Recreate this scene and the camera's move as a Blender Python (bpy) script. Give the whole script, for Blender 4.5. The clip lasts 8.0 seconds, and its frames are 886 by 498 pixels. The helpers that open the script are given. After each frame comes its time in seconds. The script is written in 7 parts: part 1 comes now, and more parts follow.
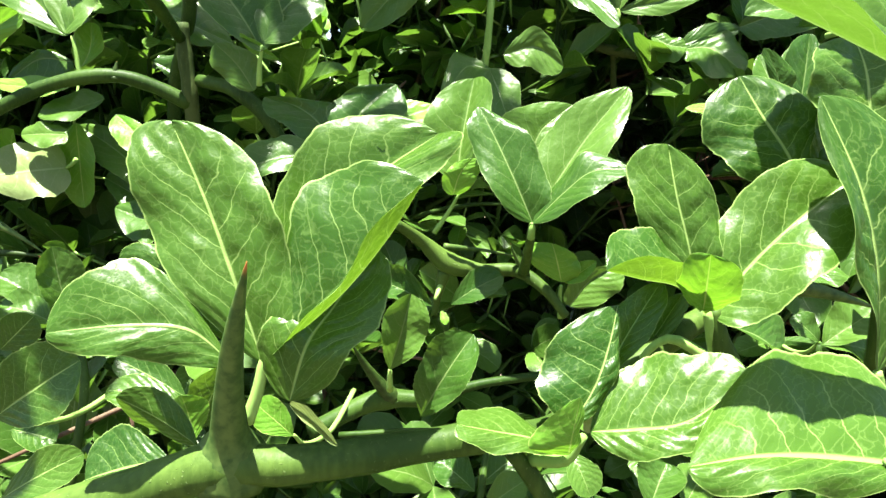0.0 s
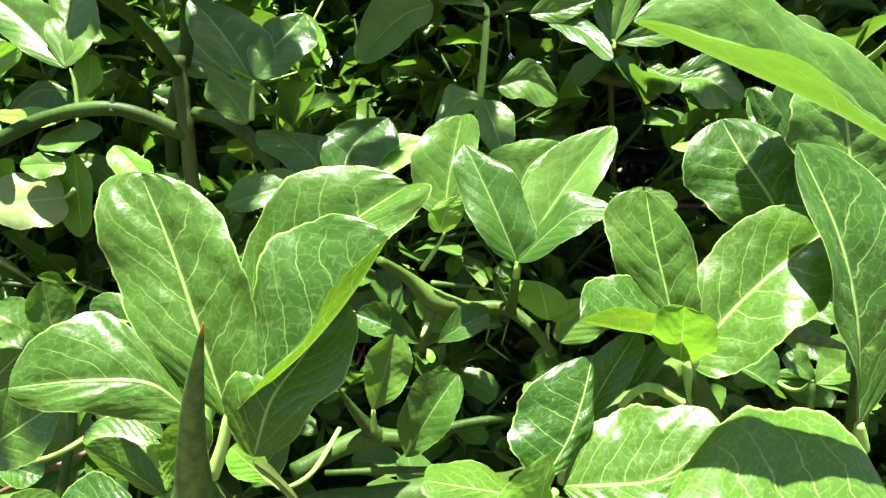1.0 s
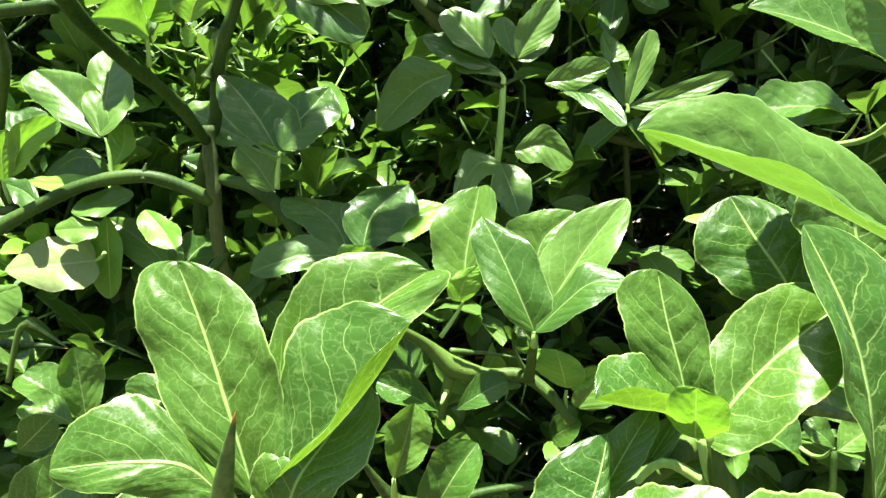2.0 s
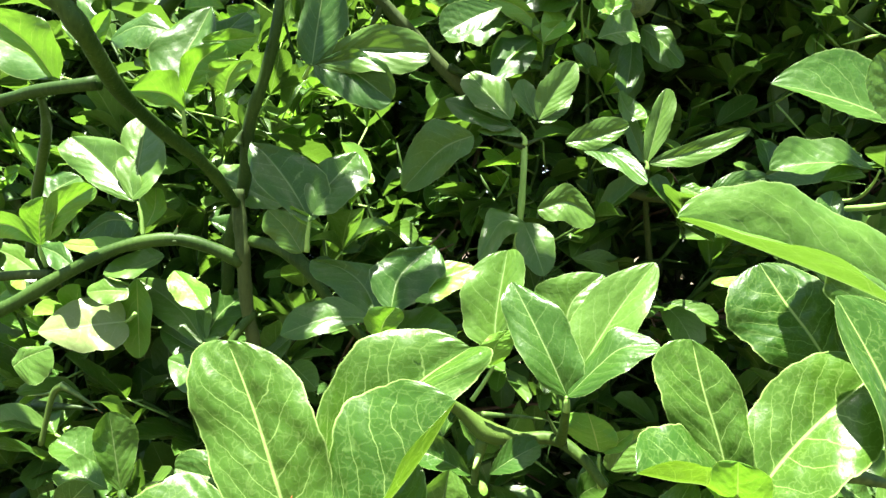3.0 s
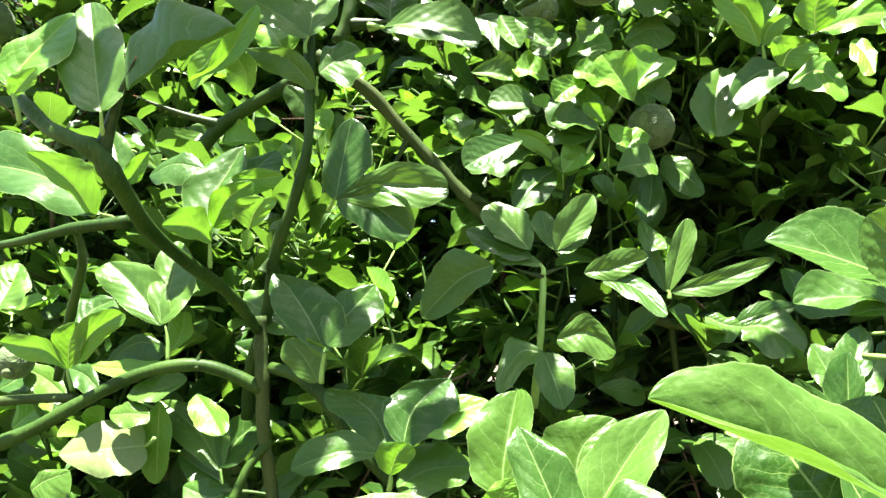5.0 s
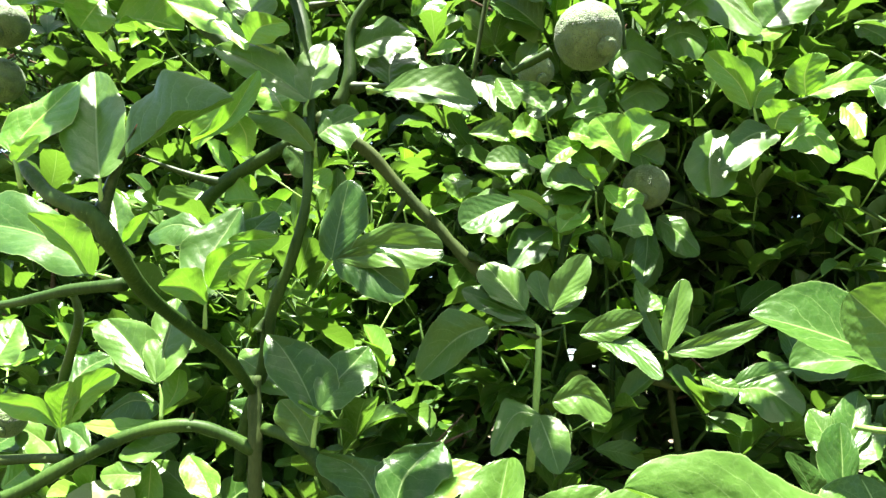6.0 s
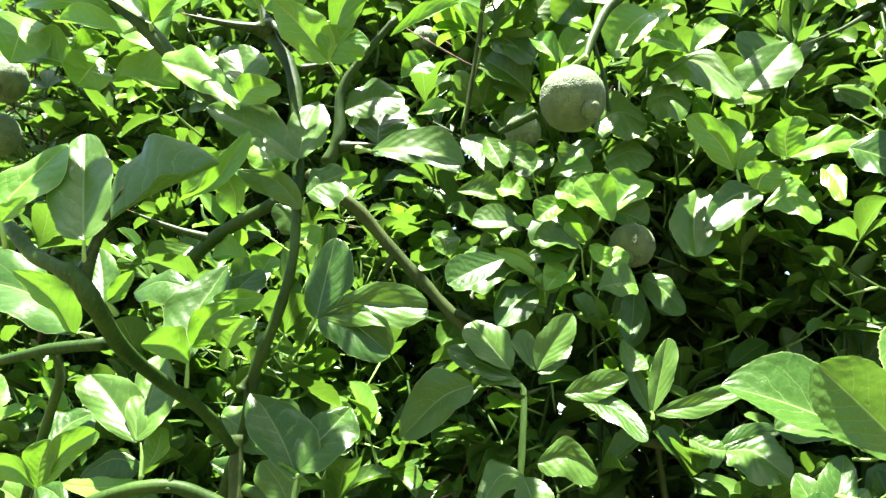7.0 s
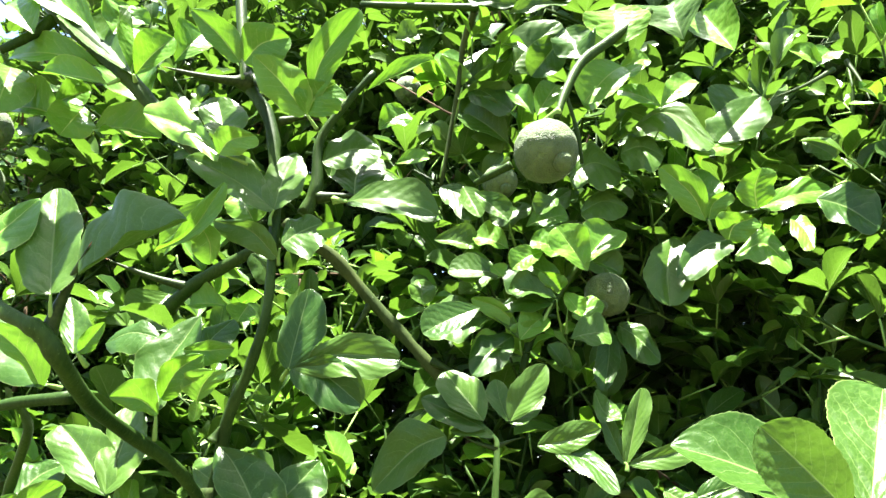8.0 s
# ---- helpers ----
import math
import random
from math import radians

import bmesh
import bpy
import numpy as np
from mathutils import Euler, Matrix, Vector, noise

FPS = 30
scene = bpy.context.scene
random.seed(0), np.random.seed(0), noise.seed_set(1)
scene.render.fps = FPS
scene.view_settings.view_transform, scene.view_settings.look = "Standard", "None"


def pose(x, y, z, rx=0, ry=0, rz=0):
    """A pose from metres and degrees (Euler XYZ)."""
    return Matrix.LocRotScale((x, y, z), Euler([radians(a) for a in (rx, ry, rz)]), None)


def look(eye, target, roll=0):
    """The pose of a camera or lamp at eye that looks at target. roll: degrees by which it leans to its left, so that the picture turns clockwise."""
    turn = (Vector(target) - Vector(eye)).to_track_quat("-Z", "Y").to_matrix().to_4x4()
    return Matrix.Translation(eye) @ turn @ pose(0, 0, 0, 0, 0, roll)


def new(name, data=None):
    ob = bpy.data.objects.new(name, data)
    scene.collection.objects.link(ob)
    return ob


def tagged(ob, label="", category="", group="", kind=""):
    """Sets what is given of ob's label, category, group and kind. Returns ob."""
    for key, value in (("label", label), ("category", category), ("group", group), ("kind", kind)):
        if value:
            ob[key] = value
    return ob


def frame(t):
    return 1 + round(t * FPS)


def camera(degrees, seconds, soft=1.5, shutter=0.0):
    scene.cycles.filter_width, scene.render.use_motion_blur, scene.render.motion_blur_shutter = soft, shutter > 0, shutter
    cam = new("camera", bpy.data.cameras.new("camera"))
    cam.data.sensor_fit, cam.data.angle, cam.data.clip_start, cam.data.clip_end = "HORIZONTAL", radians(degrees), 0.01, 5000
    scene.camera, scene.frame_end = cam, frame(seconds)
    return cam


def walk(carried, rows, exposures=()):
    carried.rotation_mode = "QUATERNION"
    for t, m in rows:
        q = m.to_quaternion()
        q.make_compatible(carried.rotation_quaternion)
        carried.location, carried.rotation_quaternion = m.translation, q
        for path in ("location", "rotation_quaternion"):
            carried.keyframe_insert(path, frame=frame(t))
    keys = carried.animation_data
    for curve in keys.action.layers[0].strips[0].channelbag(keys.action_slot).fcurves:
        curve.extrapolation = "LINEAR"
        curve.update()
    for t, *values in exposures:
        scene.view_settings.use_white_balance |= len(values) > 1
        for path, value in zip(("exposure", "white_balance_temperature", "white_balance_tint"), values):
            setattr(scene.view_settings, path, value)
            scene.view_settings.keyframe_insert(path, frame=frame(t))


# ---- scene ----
cam = camera(65.0, 8.0)
PATH = [
    (0, (0.086, 0.143, 1.274), (0.062, 2.113, 0.932), 1.7),
    (0.5, (0.09, 0.144, 1.276), (0.113, 2.118, 0.955), 1.9),
    (1, (0.093, 0.145, 1.28), (0.042, 2.124, 0.991), 1.7),
    (1.5, (0.095, 0.143, 1.284), (0.001, 2.128, 1.059), 1.5),
    (3, (0.088, 0.135, 1.294), (-0.066, 2.129, 1.272), 0.6),
    (3.5, (0.089, 0.135, 1.297), (-0.105, 2.125, 1.335), 0.2),
    (4, (0.092, 0.135, 1.301), (-0.133, 2.12, 1.405), 0.3),
    (4.5, (0.097, 0.133, 1.303), (-0.152, 2.108, 1.491), 0.8),
    (5, (0.099, 0.133, 1.305), (-0.171, 2.094, 1.589), 1.4),
    (6.5, (0.106, 0.129, 1.313), (-0.175, 2.049, 1.8), 1.9),
    (7, (0.109, 0.128, 1.315), (-0.159, 2.03, 1.875), 2.1),
    (7.5, (0.114, 0.127, 1.318), (-0.14, 2.012, 1.935), 1.9),
    (8, (0.119, 0.124, 1.319), (-0.123, 1.992, 1.992), 2.0),
]
walk(cam, [(t, look(e, a, roll)) for t, e, a, roll in PATH], exposures=[(0.0, 3.25), (1.5, 3.3), (3.5, 3.55), (8.0, 3.65)])

# ---- world ----
# Daylight: high sun above the hedge's face, a little to the camera's side, clear sky.
SUN_FROM = Vector((-0.09, -0.13, 1.0)).normalized()
world = bpy.data.worlds.new("sky")
scene.world = world
world.use_nodes = True
wn = world.node_tree
sky = wn.nodes.new("ShaderNodeTexSky")
sky.sky_type = "NISHITA"
sky.sun_disc = False
sky.dust_density = 1.6
sky.sun_elevation = math.asin(SUN_FROM.z)
sky.sun_rotation = math.atan2(SUN_FROM.x, SUN_FROM.y)
wn.links.new(sky.outputs["Color"], wn.nodes["Background"].inputs["Color"])
wn.nodes["Background"].inputs["Strength"].default_value = 0.05
sun_data = bpy.data.lights.new("sun", "SUN")
sun_data.energy, sun_data.angle, sun_data.color = 5.0, radians(0.53), (1.0, 0.96, 0.88)
sun = new("sun", sun_data)
sun.matrix_world = look(SUN_FROM * 20, (0, 0, 0))


# ---- materials ----
class Nodes:
    """Short hand for building a node tree."""

    def __init__(self, name):
        self.mat = bpy.data.materials.new(name)
        self.mat.use_nodes = True
        self.tree = self.mat.node_tree
        self.bsdf = self.tree.nodes["Principled BSDF"]
        self.out = self.tree.nodes["Material Output"]

    def put(self, socket, value):
        if isinstance(value, bpy.types.NodeSocket):
            self.tree.links.new(value, socket)
        elif value is not None:
            socket.default_value = value

    def add(self, kind, **inputs):
        n = self.tree.nodes.new("ShaderNode" + kind)
        for key, value in inputs.items():
            self.put(n.inputs[key], value)
        return n

    def math(self, op, a, b=None, c=None):
        n = self.tree.nodes.new("ShaderNodeMath")
        n.operation = op
        for i, v in enumerate((a, b, c)):
            if v is not None:
                self.put(n.inputs[i], v)
        return n.outputs[0]

    def step(self, value, lo, hi, to_lo=0.0, to_hi=1.0):
        n = self.tree.nodes.new("ShaderNodeMapRange")
        n.interpolation_type = "SMOOTHSTEP"
        for key, v in zip(("Value", "From Min", "From Max", "To Min", "To Max"), (value, lo, hi, to_lo, to_hi)):
            self.put(n.inputs[key], v)
        return n.outputs[0]

    def mix(self, fac, a, b, blend="MIX"):
        n = self.tree.nodes.new("ShaderNodeMix")
        n.data_type, n.blend_type = "RGBA", blend
        self.put(n.inputs[0], fac)
        self.put(n.inputs[6], a if isinstance(a, bpy.types.NodeSocket) else (*a, 1))
        self.put(n.inputs[7], b if isinstance(b, bpy.types.NodeSocket) else (*b, 1))
        return n.outputs[2]

    def noise(self, scale, detail=3.0, vector=None):
        n = self.add("TexNoise", Scale=scale, Detail=detail, Vector=vector)
        return n.outputs["Fac"]


def leaf_material(name, dark, light, vein, glow, fine=True):
    """A leathery leaf: pale midrib, side veins and rim, puckered glossy blade that lets light through."""
    m = Nodes(name)
    uv = m.add("UVMap").outputs["UV"]
    sep = m.add("SeparateXYZ", Vector=uv)
    u, v = sep.outputs[0], m.math("ABSOLUTE", m.math("SUBTRACT", m.math("MULTIPLY", sep.outputs[1], 2.0), 1.0))
    side = m.math("SIGN", m.math("SUBTRACT", sep.outputs[1], 0.5))
    obj = m.add("TexCoord").outputs["Object"]
    rnd = m.math("FRACT", m.math("ADD", m.add("ObjectInfo").outputs["Random"], m.add("NewGeometry").outputs["Random Per Island"]))
    wob = m.noise(110.0, 1.0, obj)
    # midrib narrows to the tip
    rib_w = m.math("MULTIPLY_ADD", u, -0.032, 0.048)
    rib = m.step(m.math("DIVIDE", v, rib_w), 0.4, 1.3, 1.0, 0.0)
    # side veins sweep forward
    sweep = m.math("MULTIPLY_ADD", m.math("POWER", v, 2.0), 0.9, m.math("MULTIPLY", v, 1.5))
    s = m.math("SUBTRACT", m.math("MULTIPLY", u, 6.5), sweep)
    s = m.math("ADD", s, m.math("MULTIPLY", side, 0.22))
    s = m.math("ADD", s, m.math("MULTIPLY", m.math("SUBTRACT", wob, 0.5), 0.9))
    s = m.math("ADD", s, m.math("MULTIPLY", m.math("SUBTRACT", m.noise(340.0, 2.0, obj), 0.5), 0.32))
    f = m.math("ABSOLUTE", m.math("SUBTRACT", m.math("FRACT", s), 0.5))
    lat = m.step(f, 0.004, 0.036, 1.0, 0.0)
    lat = m.math("MULTIPLY", lat, m.math("MULTIPLY", m.step(v, 0.55, 1.0, 1.0, 0.12), m.step(u, 0.72, 0.95, 1.0, 0.15)))
    veins = m.math("MAXIMUM", m.math("MULTIPLY", rib, 0.9), m.math("MULTIPLY", lat, 0.56))
    pucker = m.step(f, 0.0, 0.5)
    if fine:
        warp = m.math("MULTIPLY", m.math("SUBTRACT", m.noise(420.0, 2.0, obj), 0.5), 1.6)
        comb = m.add("CombineXYZ", X=m.math("MULTIPLY_ADD", u, 19.0, warp), Y=m.math("MULTIPLY_ADD", sep.outputs[1], 13.0, warp), Z=m.math("MULTIPLY", rnd, 9.0))
        vor = m.add("TexVoronoi", Vector=comb.outputs[0], Scale=1.0)
        vor.feature = "DISTANCE_TO_EDGE"
        net = m.step(vor.outputs["Distance"], 0.0, 0.075, 1.0, 0.0)
        veins = m.math("MAXIMUM", veins, m.math("MULTIPLY", net, 0.15))
        soft = m.add("TexVoronoi", Vector=comb.outputs[0], Scale=0.9)
        soft.feature = "SMOOTH_F1"
        pucker = m.math("SUBTRACT", m.math("MULTIPLY", pucker, 0.35), m.math("MULTIPLY", soft.outputs["Distance"], 0.7))
    rim = m.step(v, 0.965, 0.99)
    blotch = m.noise(45.0, 3.0, obj)
    base = m.mix(m.step(m.math("ADD", m.math("MULTIPLY", rnd, 0.8), m.math("MULTIPLY", blotch, 0.3)), 0.1, 0.95), dark, light)
    speck = m.step(m.noise(900.0, 2.0, obj), 0.68, 0.78)
    base = m.mix(m.math("MULTIPLY", speck, 0.25), base, vein)
    colour = m.mix(m.math("MULTIPLY", veins, 0.8), base, vein)
    colour = m.mix(m.math("MULTIPLY", rim, 0.6), colour, vein)
    height = m.math("ADD", m.math("MULTIPLY", pucker, 1.0), m.math("MULTIPLY", m.noise(1300.0, 3.0, obj), 0.35))
    height = m.math("SUBTRACT", height, m.math("MULTIPLY", rib, 0.6))
    bump = m.add("Bump", Strength=0.45, Distance=0.0004, Height=height)
    m.put(m.bsdf.inputs["Base Color"], colour)
    m.put(m.bsdf.inputs["Roughness"], m.math("MULTIPLY_ADD", blotch, 0.26, 0.22))
    m.put(m.bsdf.inputs["Specular IOR Level"], 0.185)
    m.put(m.bsdf.inputs["Normal"], bump.outputs[0])
    thru = m.mix(m.math("MULTIPLY", veins, 0.5), m.mix(m.math("MULTIPLY", rnd, 0.5), glow, light), vein)
    tr = m.add("BsdfTranslucent", Color=thru, Normal=bump.outputs[0])
    mix = m.add("MixShader", Fac=0.29)
    m.tree.links.new(m.bsdf.outputs[0], mix.inputs[1])
    m.tree.links.new(tr.outputs[0], mix.inputs[2])
    m.tree.links.new(mix.outputs[0], m.out.inputs["Surface"])
    return m.mat


def stem_material(name, a, b, rough=0.5):
    m = Nodes(name)
    obj = m.add("TexCoord").outputs["Object"]
    big = m.noise(30.0, 4.0, obj)
    stretch = m.add("Mapping", Vector=obj, Scale=(1, 1, 0.25))
    streak = m.noise(700.0, 3.0, stretch.outputs[0])
    colour = m.mix(m.step(m.math("ADD", big, m.math("MULTIPLY", streak, 0.5)), 0.5, 1.0), a, b)
    lent = m.step(m.noise(1500.0, 1.0, obj), 0.7, 0.76)
    colour = m.mix(m.math("MULTIPLY", lent, 0.18), colour, (0.2, 0.27, 0.1))
    bump = m.add("Bump", Strength=0.5, Distance=0.0004, Height=m.math("ADD", streak, lent))
    m.put(m.bsdf.inputs["Base Color"], colour)
    m.put(m.bsdf.inputs["Roughness"], rough)
    m.put(m.bsdf.inputs["Specular IOR Level"], 0.07)
    m.put(m.bsdf.inputs["Normal"], bump.outputs[0])
    return m.mat


LEAF = leaf_material("leaf_blade", (0.012, 0.04, 0.0042), (0.03, 0.071, 0.0072), (0.22, 0.32, 0.09), (0.112, 0.23, 0.010))
# Lighter copy of the leaf colour, mostly for farther leaves: brighter light put into it.
LEAF_LIGHTER = leaf_material("lighter_leaf_blade", (0.015, 0.047, 0.0052), (0.045, 0.097, 0.0125), (0.135, 0.2, 0.062), (0.092, 0.195, 0.014))
LEAF_YOUNG = leaf_material("young_leaf_blade", (0.045, 0.124, 0.01), (0.087, 0.196, 0.02), (0.26, 0.34, 0.09), (0.148, 0.345, 0.014))
STEM = stem_material("green_stem", (0.018, 0.038, 0.006), (0.046, 0.08, 0.014))
# Darker copy of the green stem: shade in the hedge put into its colour.
STEM_DARK = stem_material("darker_green_stem", (0.0102, 0.026, 0.004), (0.027, 0.054, 0.009))
STALK = stem_material("leaf_stalk_skin", (0.104, 0.192, 0.04), (0.176, 0.288, 0.072))
BARK = stem_material("old_bark", (0.0185, 0.034, 0.008), (0.043, 0.06, 0.017), 0.7)
LEAF_PALE = leaf_material("pale_leaf_blade", (0.11, 0.155, 0.05), (0.16, 0.21, 0.08), (0.22, 0.27, 0.12), (0.18, 0.25, 0.06))
DRY = stem_material("dry_twig_bark", (0.048, 0.028, 0.016), (0.112, 0.08, 0.052), 0.85)
EARTH = stem_material("dry_earth", (0.06, 0.05, 0.033), (0.11, 0.09, 0.06), 0.95)


def thorn_material(name, a, b):
    """Green like the stem, turning brown at the point."""
    m = Nodes(name)
    u = m.add("SeparateXYZ", Vector=m.add("UVMap").outputs["UV"]).outputs[0]
    obj = m.add("TexCoord").outputs["Object"]
    streak = m.noise(500.0, 3.0, obj)
    colour = m.mix(m.step(streak, 0.3, 0.7), a, b)
    colour = m.mix(m.step(u, 0.82, 0.96), colour, (0.26, 0.09, 0.025))
    m.put(m.bsdf.inputs["Base Color"], colour)
    m.put(m.bsdf.inputs["Roughness"], 0.48)
    m.put(m.bsdf.inputs["Specular IOR Level"], 0.12)
    return m.mat


THORN = thorn_material("thorn_skin", (0.02, 0.045, 0.009), (0.052, 0.085, 0.019))
# Same skin at about half the brightness, mostly for thorns on the darker stems.
THORN_DARK = thorn_material("darker_thorn_skin", (0.009, 0.021, 0.003), (0.024, 0.044, 0.008))


def fruit_material():
    """A downy unripe fruit: dull grey-green, finely pitted."""
    m = Nodes("fruit_skin")
    obj = m.add("TexCoord").outputs["Object"]
    patch = m.noise(120.0, 4.0, obj)
    colour = m.mix(m.step(patch, 0.3, 0.75), (0.03, 0.06, 0.009), (0.068, 0.11, 0.022))
    vor = m.add("TexVoronoi", Vector=obj, Scale=900.0)
    pits = m.step(vor.outputs["Distance"], 0.0, 0.5)
    colour = m.mix(m.math("MULTIPLY", m.math("SUBTRACT", 1.0, pits), 0.3), colour, (0.07, 0.1, 0.03))
    bump = m.add("Bump", Strength=0.8, Distance=0.0014, Height=m.math("ADD", pits, m.noise(330.0, 3.0, obj)))
    m.put(m.bsdf.inputs["Base Color"], colour)
    m.put(m.bsdf.inputs["Roughness"], 0.75)
    m.put(m.bsdf.inputs["Sheen Weight"], 0.05)
    m.put(m.bsdf.inputs["Normal"], bump.outputs[0])
    return m.mat


FRUIT = fruit_material()


# ---- leaf and stem shapes ----
def leaf_grid(nu, nv, fold, bow, blunt, wave, seed, notch=0.0, twist=0.0):
    """A leaflet of length 1 and half width 1 (scaled later): vertices, faces and the blade's own coordinates."""
    rng = random.Random(seed)
    a, b = 0.93, 0.74 - 0.33 * blunt
    peak = (a / (a + b)) ** a * (b / (a + b)) ** b
    ph = [rng.uniform(0, 6.3) for _ in range(4)]
    verts, uvs = [], []
    for i in range(nu + 1):
        u = 0.5 - 0.5 * math.cos(math.pi * i / nu)
        w = max(u ** a * (1 - u) ** b / peak if 0 < u < 1 else 0.0, 0.02)
        for j in range(nv + 1):
            v = -1 + 2 * j / nv
            av = abs(v)
            crimp = 1 + (0.012 * math.sin(u * 150 + ph[0]) + 0.012 * math.sin(u * 61 + ph[3])) * av ** 3 * (nu > 60) + 0.025 * math.sin(u * 34 + ph[0]) * av * (9 < nu < 60) + 0.04 * math.sin(u * 9 + ph[1] + v)
            ang = fold * (0.6 + 0.4 * av)
            x = w * v * math.cos(ang) * crimp
            z = w * av * math.sin(ang)
            if nu > 60:
                s = 6.5 * u - 1.5 * av - 0.9 * av * av + (0.22 if v > 0 else -0.22)
                z += (0.018 * abs(math.cos(math.pi * s)) + 0.03 * noise.noise((u * 11 + seed, v * 5, seed * 1.7)) + 0.014 * noise.noise((u * 26, v * 13, seed * 0.9))) * w * (1 - av ** 4) * min(1.0, av * 4)
            z += wave * av * math.sin(u * 11 + ph[2] + (2.0 if v > 0 else 0.0)) * w
            y = u - notch * max(0.0, 1 - av * 3) * max(0.0, (u - 0.9) * 10)
            t = twist * (u - 0.5)
            x, z = x * math.cos(t) - z * math.sin(t), x * math.sin(t) + z * math.cos(t)
            verts.append((x, y, z, bow * 4 * u * (1 - u)))
            uvs.append((u, 0.5 + 0.5 * v))
    faces = []
    for i in range(nu):
        for j in range(nv):
            k = i * (nv + 1) + j
            faces.append((k, k + 1, k + nv + 2, k + nv + 1))
    return np.array(verts), np.array(faces), np.array(uvs)


def place_leaf(grid, base, tip, face, half):
    """Puts a leaflet between its base and its tip, upper side to face, with that half width."""
    verts, faces, uvs = grid
    base, tip, face = Vector(base), Vector(tip), Vector(face)
    axis = tip - base
    length = axis.length
    axis = axis / length
    nrm = (face - axis * face.dot(axis)).normalized()
    side = axis.cross(nrm)
    p = (np.array(base) + np.outer(verts[:, 0] * half, side) + np.outer(verts[:, 1] * length, axis)
         + np.outer(verts[:, 2] * half + verts[:, 3] * length, nrm))
    return p, faces, uvs


def mesh_of(name, chunks, material, smooth=True):
    """One mesh from (points, faces, uvs) chunks."""
    off, ps, fs, us = 0, [], [], []
    for p, f, uv in chunks:
        ps.append(p)
        fs.append(f + off)
        us.append(uv)
        off += len(p)
    p, f, uv = np.concatenate(ps), np.concatenate(fs), np.concatenate(us)
    me = bpy.data.meshes.new(name)
    me.vertices.add(len(p))
    me.vertices.foreach_set("co", p.astype(np.float32).ravel())
    me.loops.add(f.size)
    me.loops.foreach_set("vertex_index", f.astype(np.int32).ravel())
    me.polygons.add(len(f))
    me.polygons.foreach_set("loop_start", np.arange(0, f.size, 4, dtype=np.int32))
    layer = me.uv_layers.new(name="UVMap")
    layer.data.foreach_set("uv", uv[f.ravel()].astype(np.float32).ravel())
    me.polygons.foreach_set("use_smooth", np.ones(len(f), dtype=bool))
    me.materials.append(material)
    me.update(calc_edges=True)
    me.validate()
    return me


def spline(points, n):
    """Points of a smooth curve through the given ones, n steps a span."""
    q = [np.array(p, float) for p in points]
    q = [2 * q[0] - q[1]] + q + [2 * q[-1] - q[-2]]
    out = []
    for i in range(1, len(q) - 2):
        for k in range(n):
            t = k / n
            out.append(0.5 * (2 * q[i] + (q[i + 1] - q[i - 1]) * t + (2 * q[i - 1] - 5 * q[i] + 4 * q[i + 1] - q[i + 2]) * t * t
                              + (3 * q[i] - q[i - 1] - 3 * q[i + 1] + q[i + 2]) * t ** 3))
    out.append(q[-2])
    return out


def tube(points, radii, sides=8, steps=4):
    """A swept stem through the points (points, faces, uvs)."""
    pts = spline(points, steps)
    rad = np.interp(np.linspace(0, 1, len(pts)), np.linspace(0, 1, len(radii)), radii)
    d0 = pts[1] - pts[0]
    ref = np.array((0.0, 0, 1)) if abs(d0[2]) < 0.7 * np.linalg.norm(d0) else np.array((1.0, 0, 0))
    rings = []
    for i, c in enumerate(pts):
        d = pts[min(i + 1, len(pts) - 1)] - pts[max(i - 1, 0)]
        d = d / (np.linalg.norm(d) + 1e-12)
        a = ref - d * ref.dot(d)
        a = a / (np.linalg.norm(a) + 1e-12)
        ref = a
        b = np.cross(d, a)
        for k in range(sides):
            t = 2 * math.pi * k / sides
            rings.append(c + rad[i] * (math.cos(t) * a + math.sin(t) * b))
    faces, n = [], len(pts)
    for i in range(n - 1):
        for k in range(sides):
            k2 = (k + 1) % sides
            faces.append((i * sides + k, i * sides + k2, (i + 1) * sides + k2, (i + 1) * sides + k))
    uvs = [(i / (n - 1), k / sides) for i in range(n) for k in range(sides)]
    for end in (0, n - 1):
        rings.append(pts[end])
        uvs.append((end / (n - 1), 0.5))
        for k in range(0, sides, 2):
            a, b, c = (end * sides + (k + j) % sides for j in range(3))
            faces.append((a, len(rings) - 1, c, b) if end == 0 else (a, b, c, len(rings) - 1))
    return np.array(rings), np.array(faces), np.array(uvs)


# ---- things ----
def branch(name, label):
    """An empty that gathers one branch with its leaves and thorns."""
    return tagged(new(name), label, "branch", "branches of the hedge")


def under(ob, parent):
    ob.parent = parent
    return ob


def stem(parent, points, radii, material):
    """A stem with swollen nodes and a slightly crooked run."""
    n = len(points)
    length = sum((Vector(p) - Vector(q)).length for p, q in zip(points, points[1:]))
    u = np.linspace(0, 1, 6 * (n - 1) + 1)
    rad = np.interp(u, np.linspace(0, 1, len(radii)), radii)
    seed = points[0][0] * 91 + points[0][2] * 57
    nodes = max(2, int(length / 0.026))
    for k in range(nodes):
        at = (k + 0.5 + 0.35 * math.sin(seed + k * 2.3)) / nodes
        rad *= 1 + 0.08 * np.exp(-((u - at) * length / 0.0035) ** 2)
    rad *= 1 + 0.05 * np.sin(u * length * 240 + seed)
    return under(new("stem", mesh_of("stem", [tube(points, rad, 12, 6)], material)), parent)


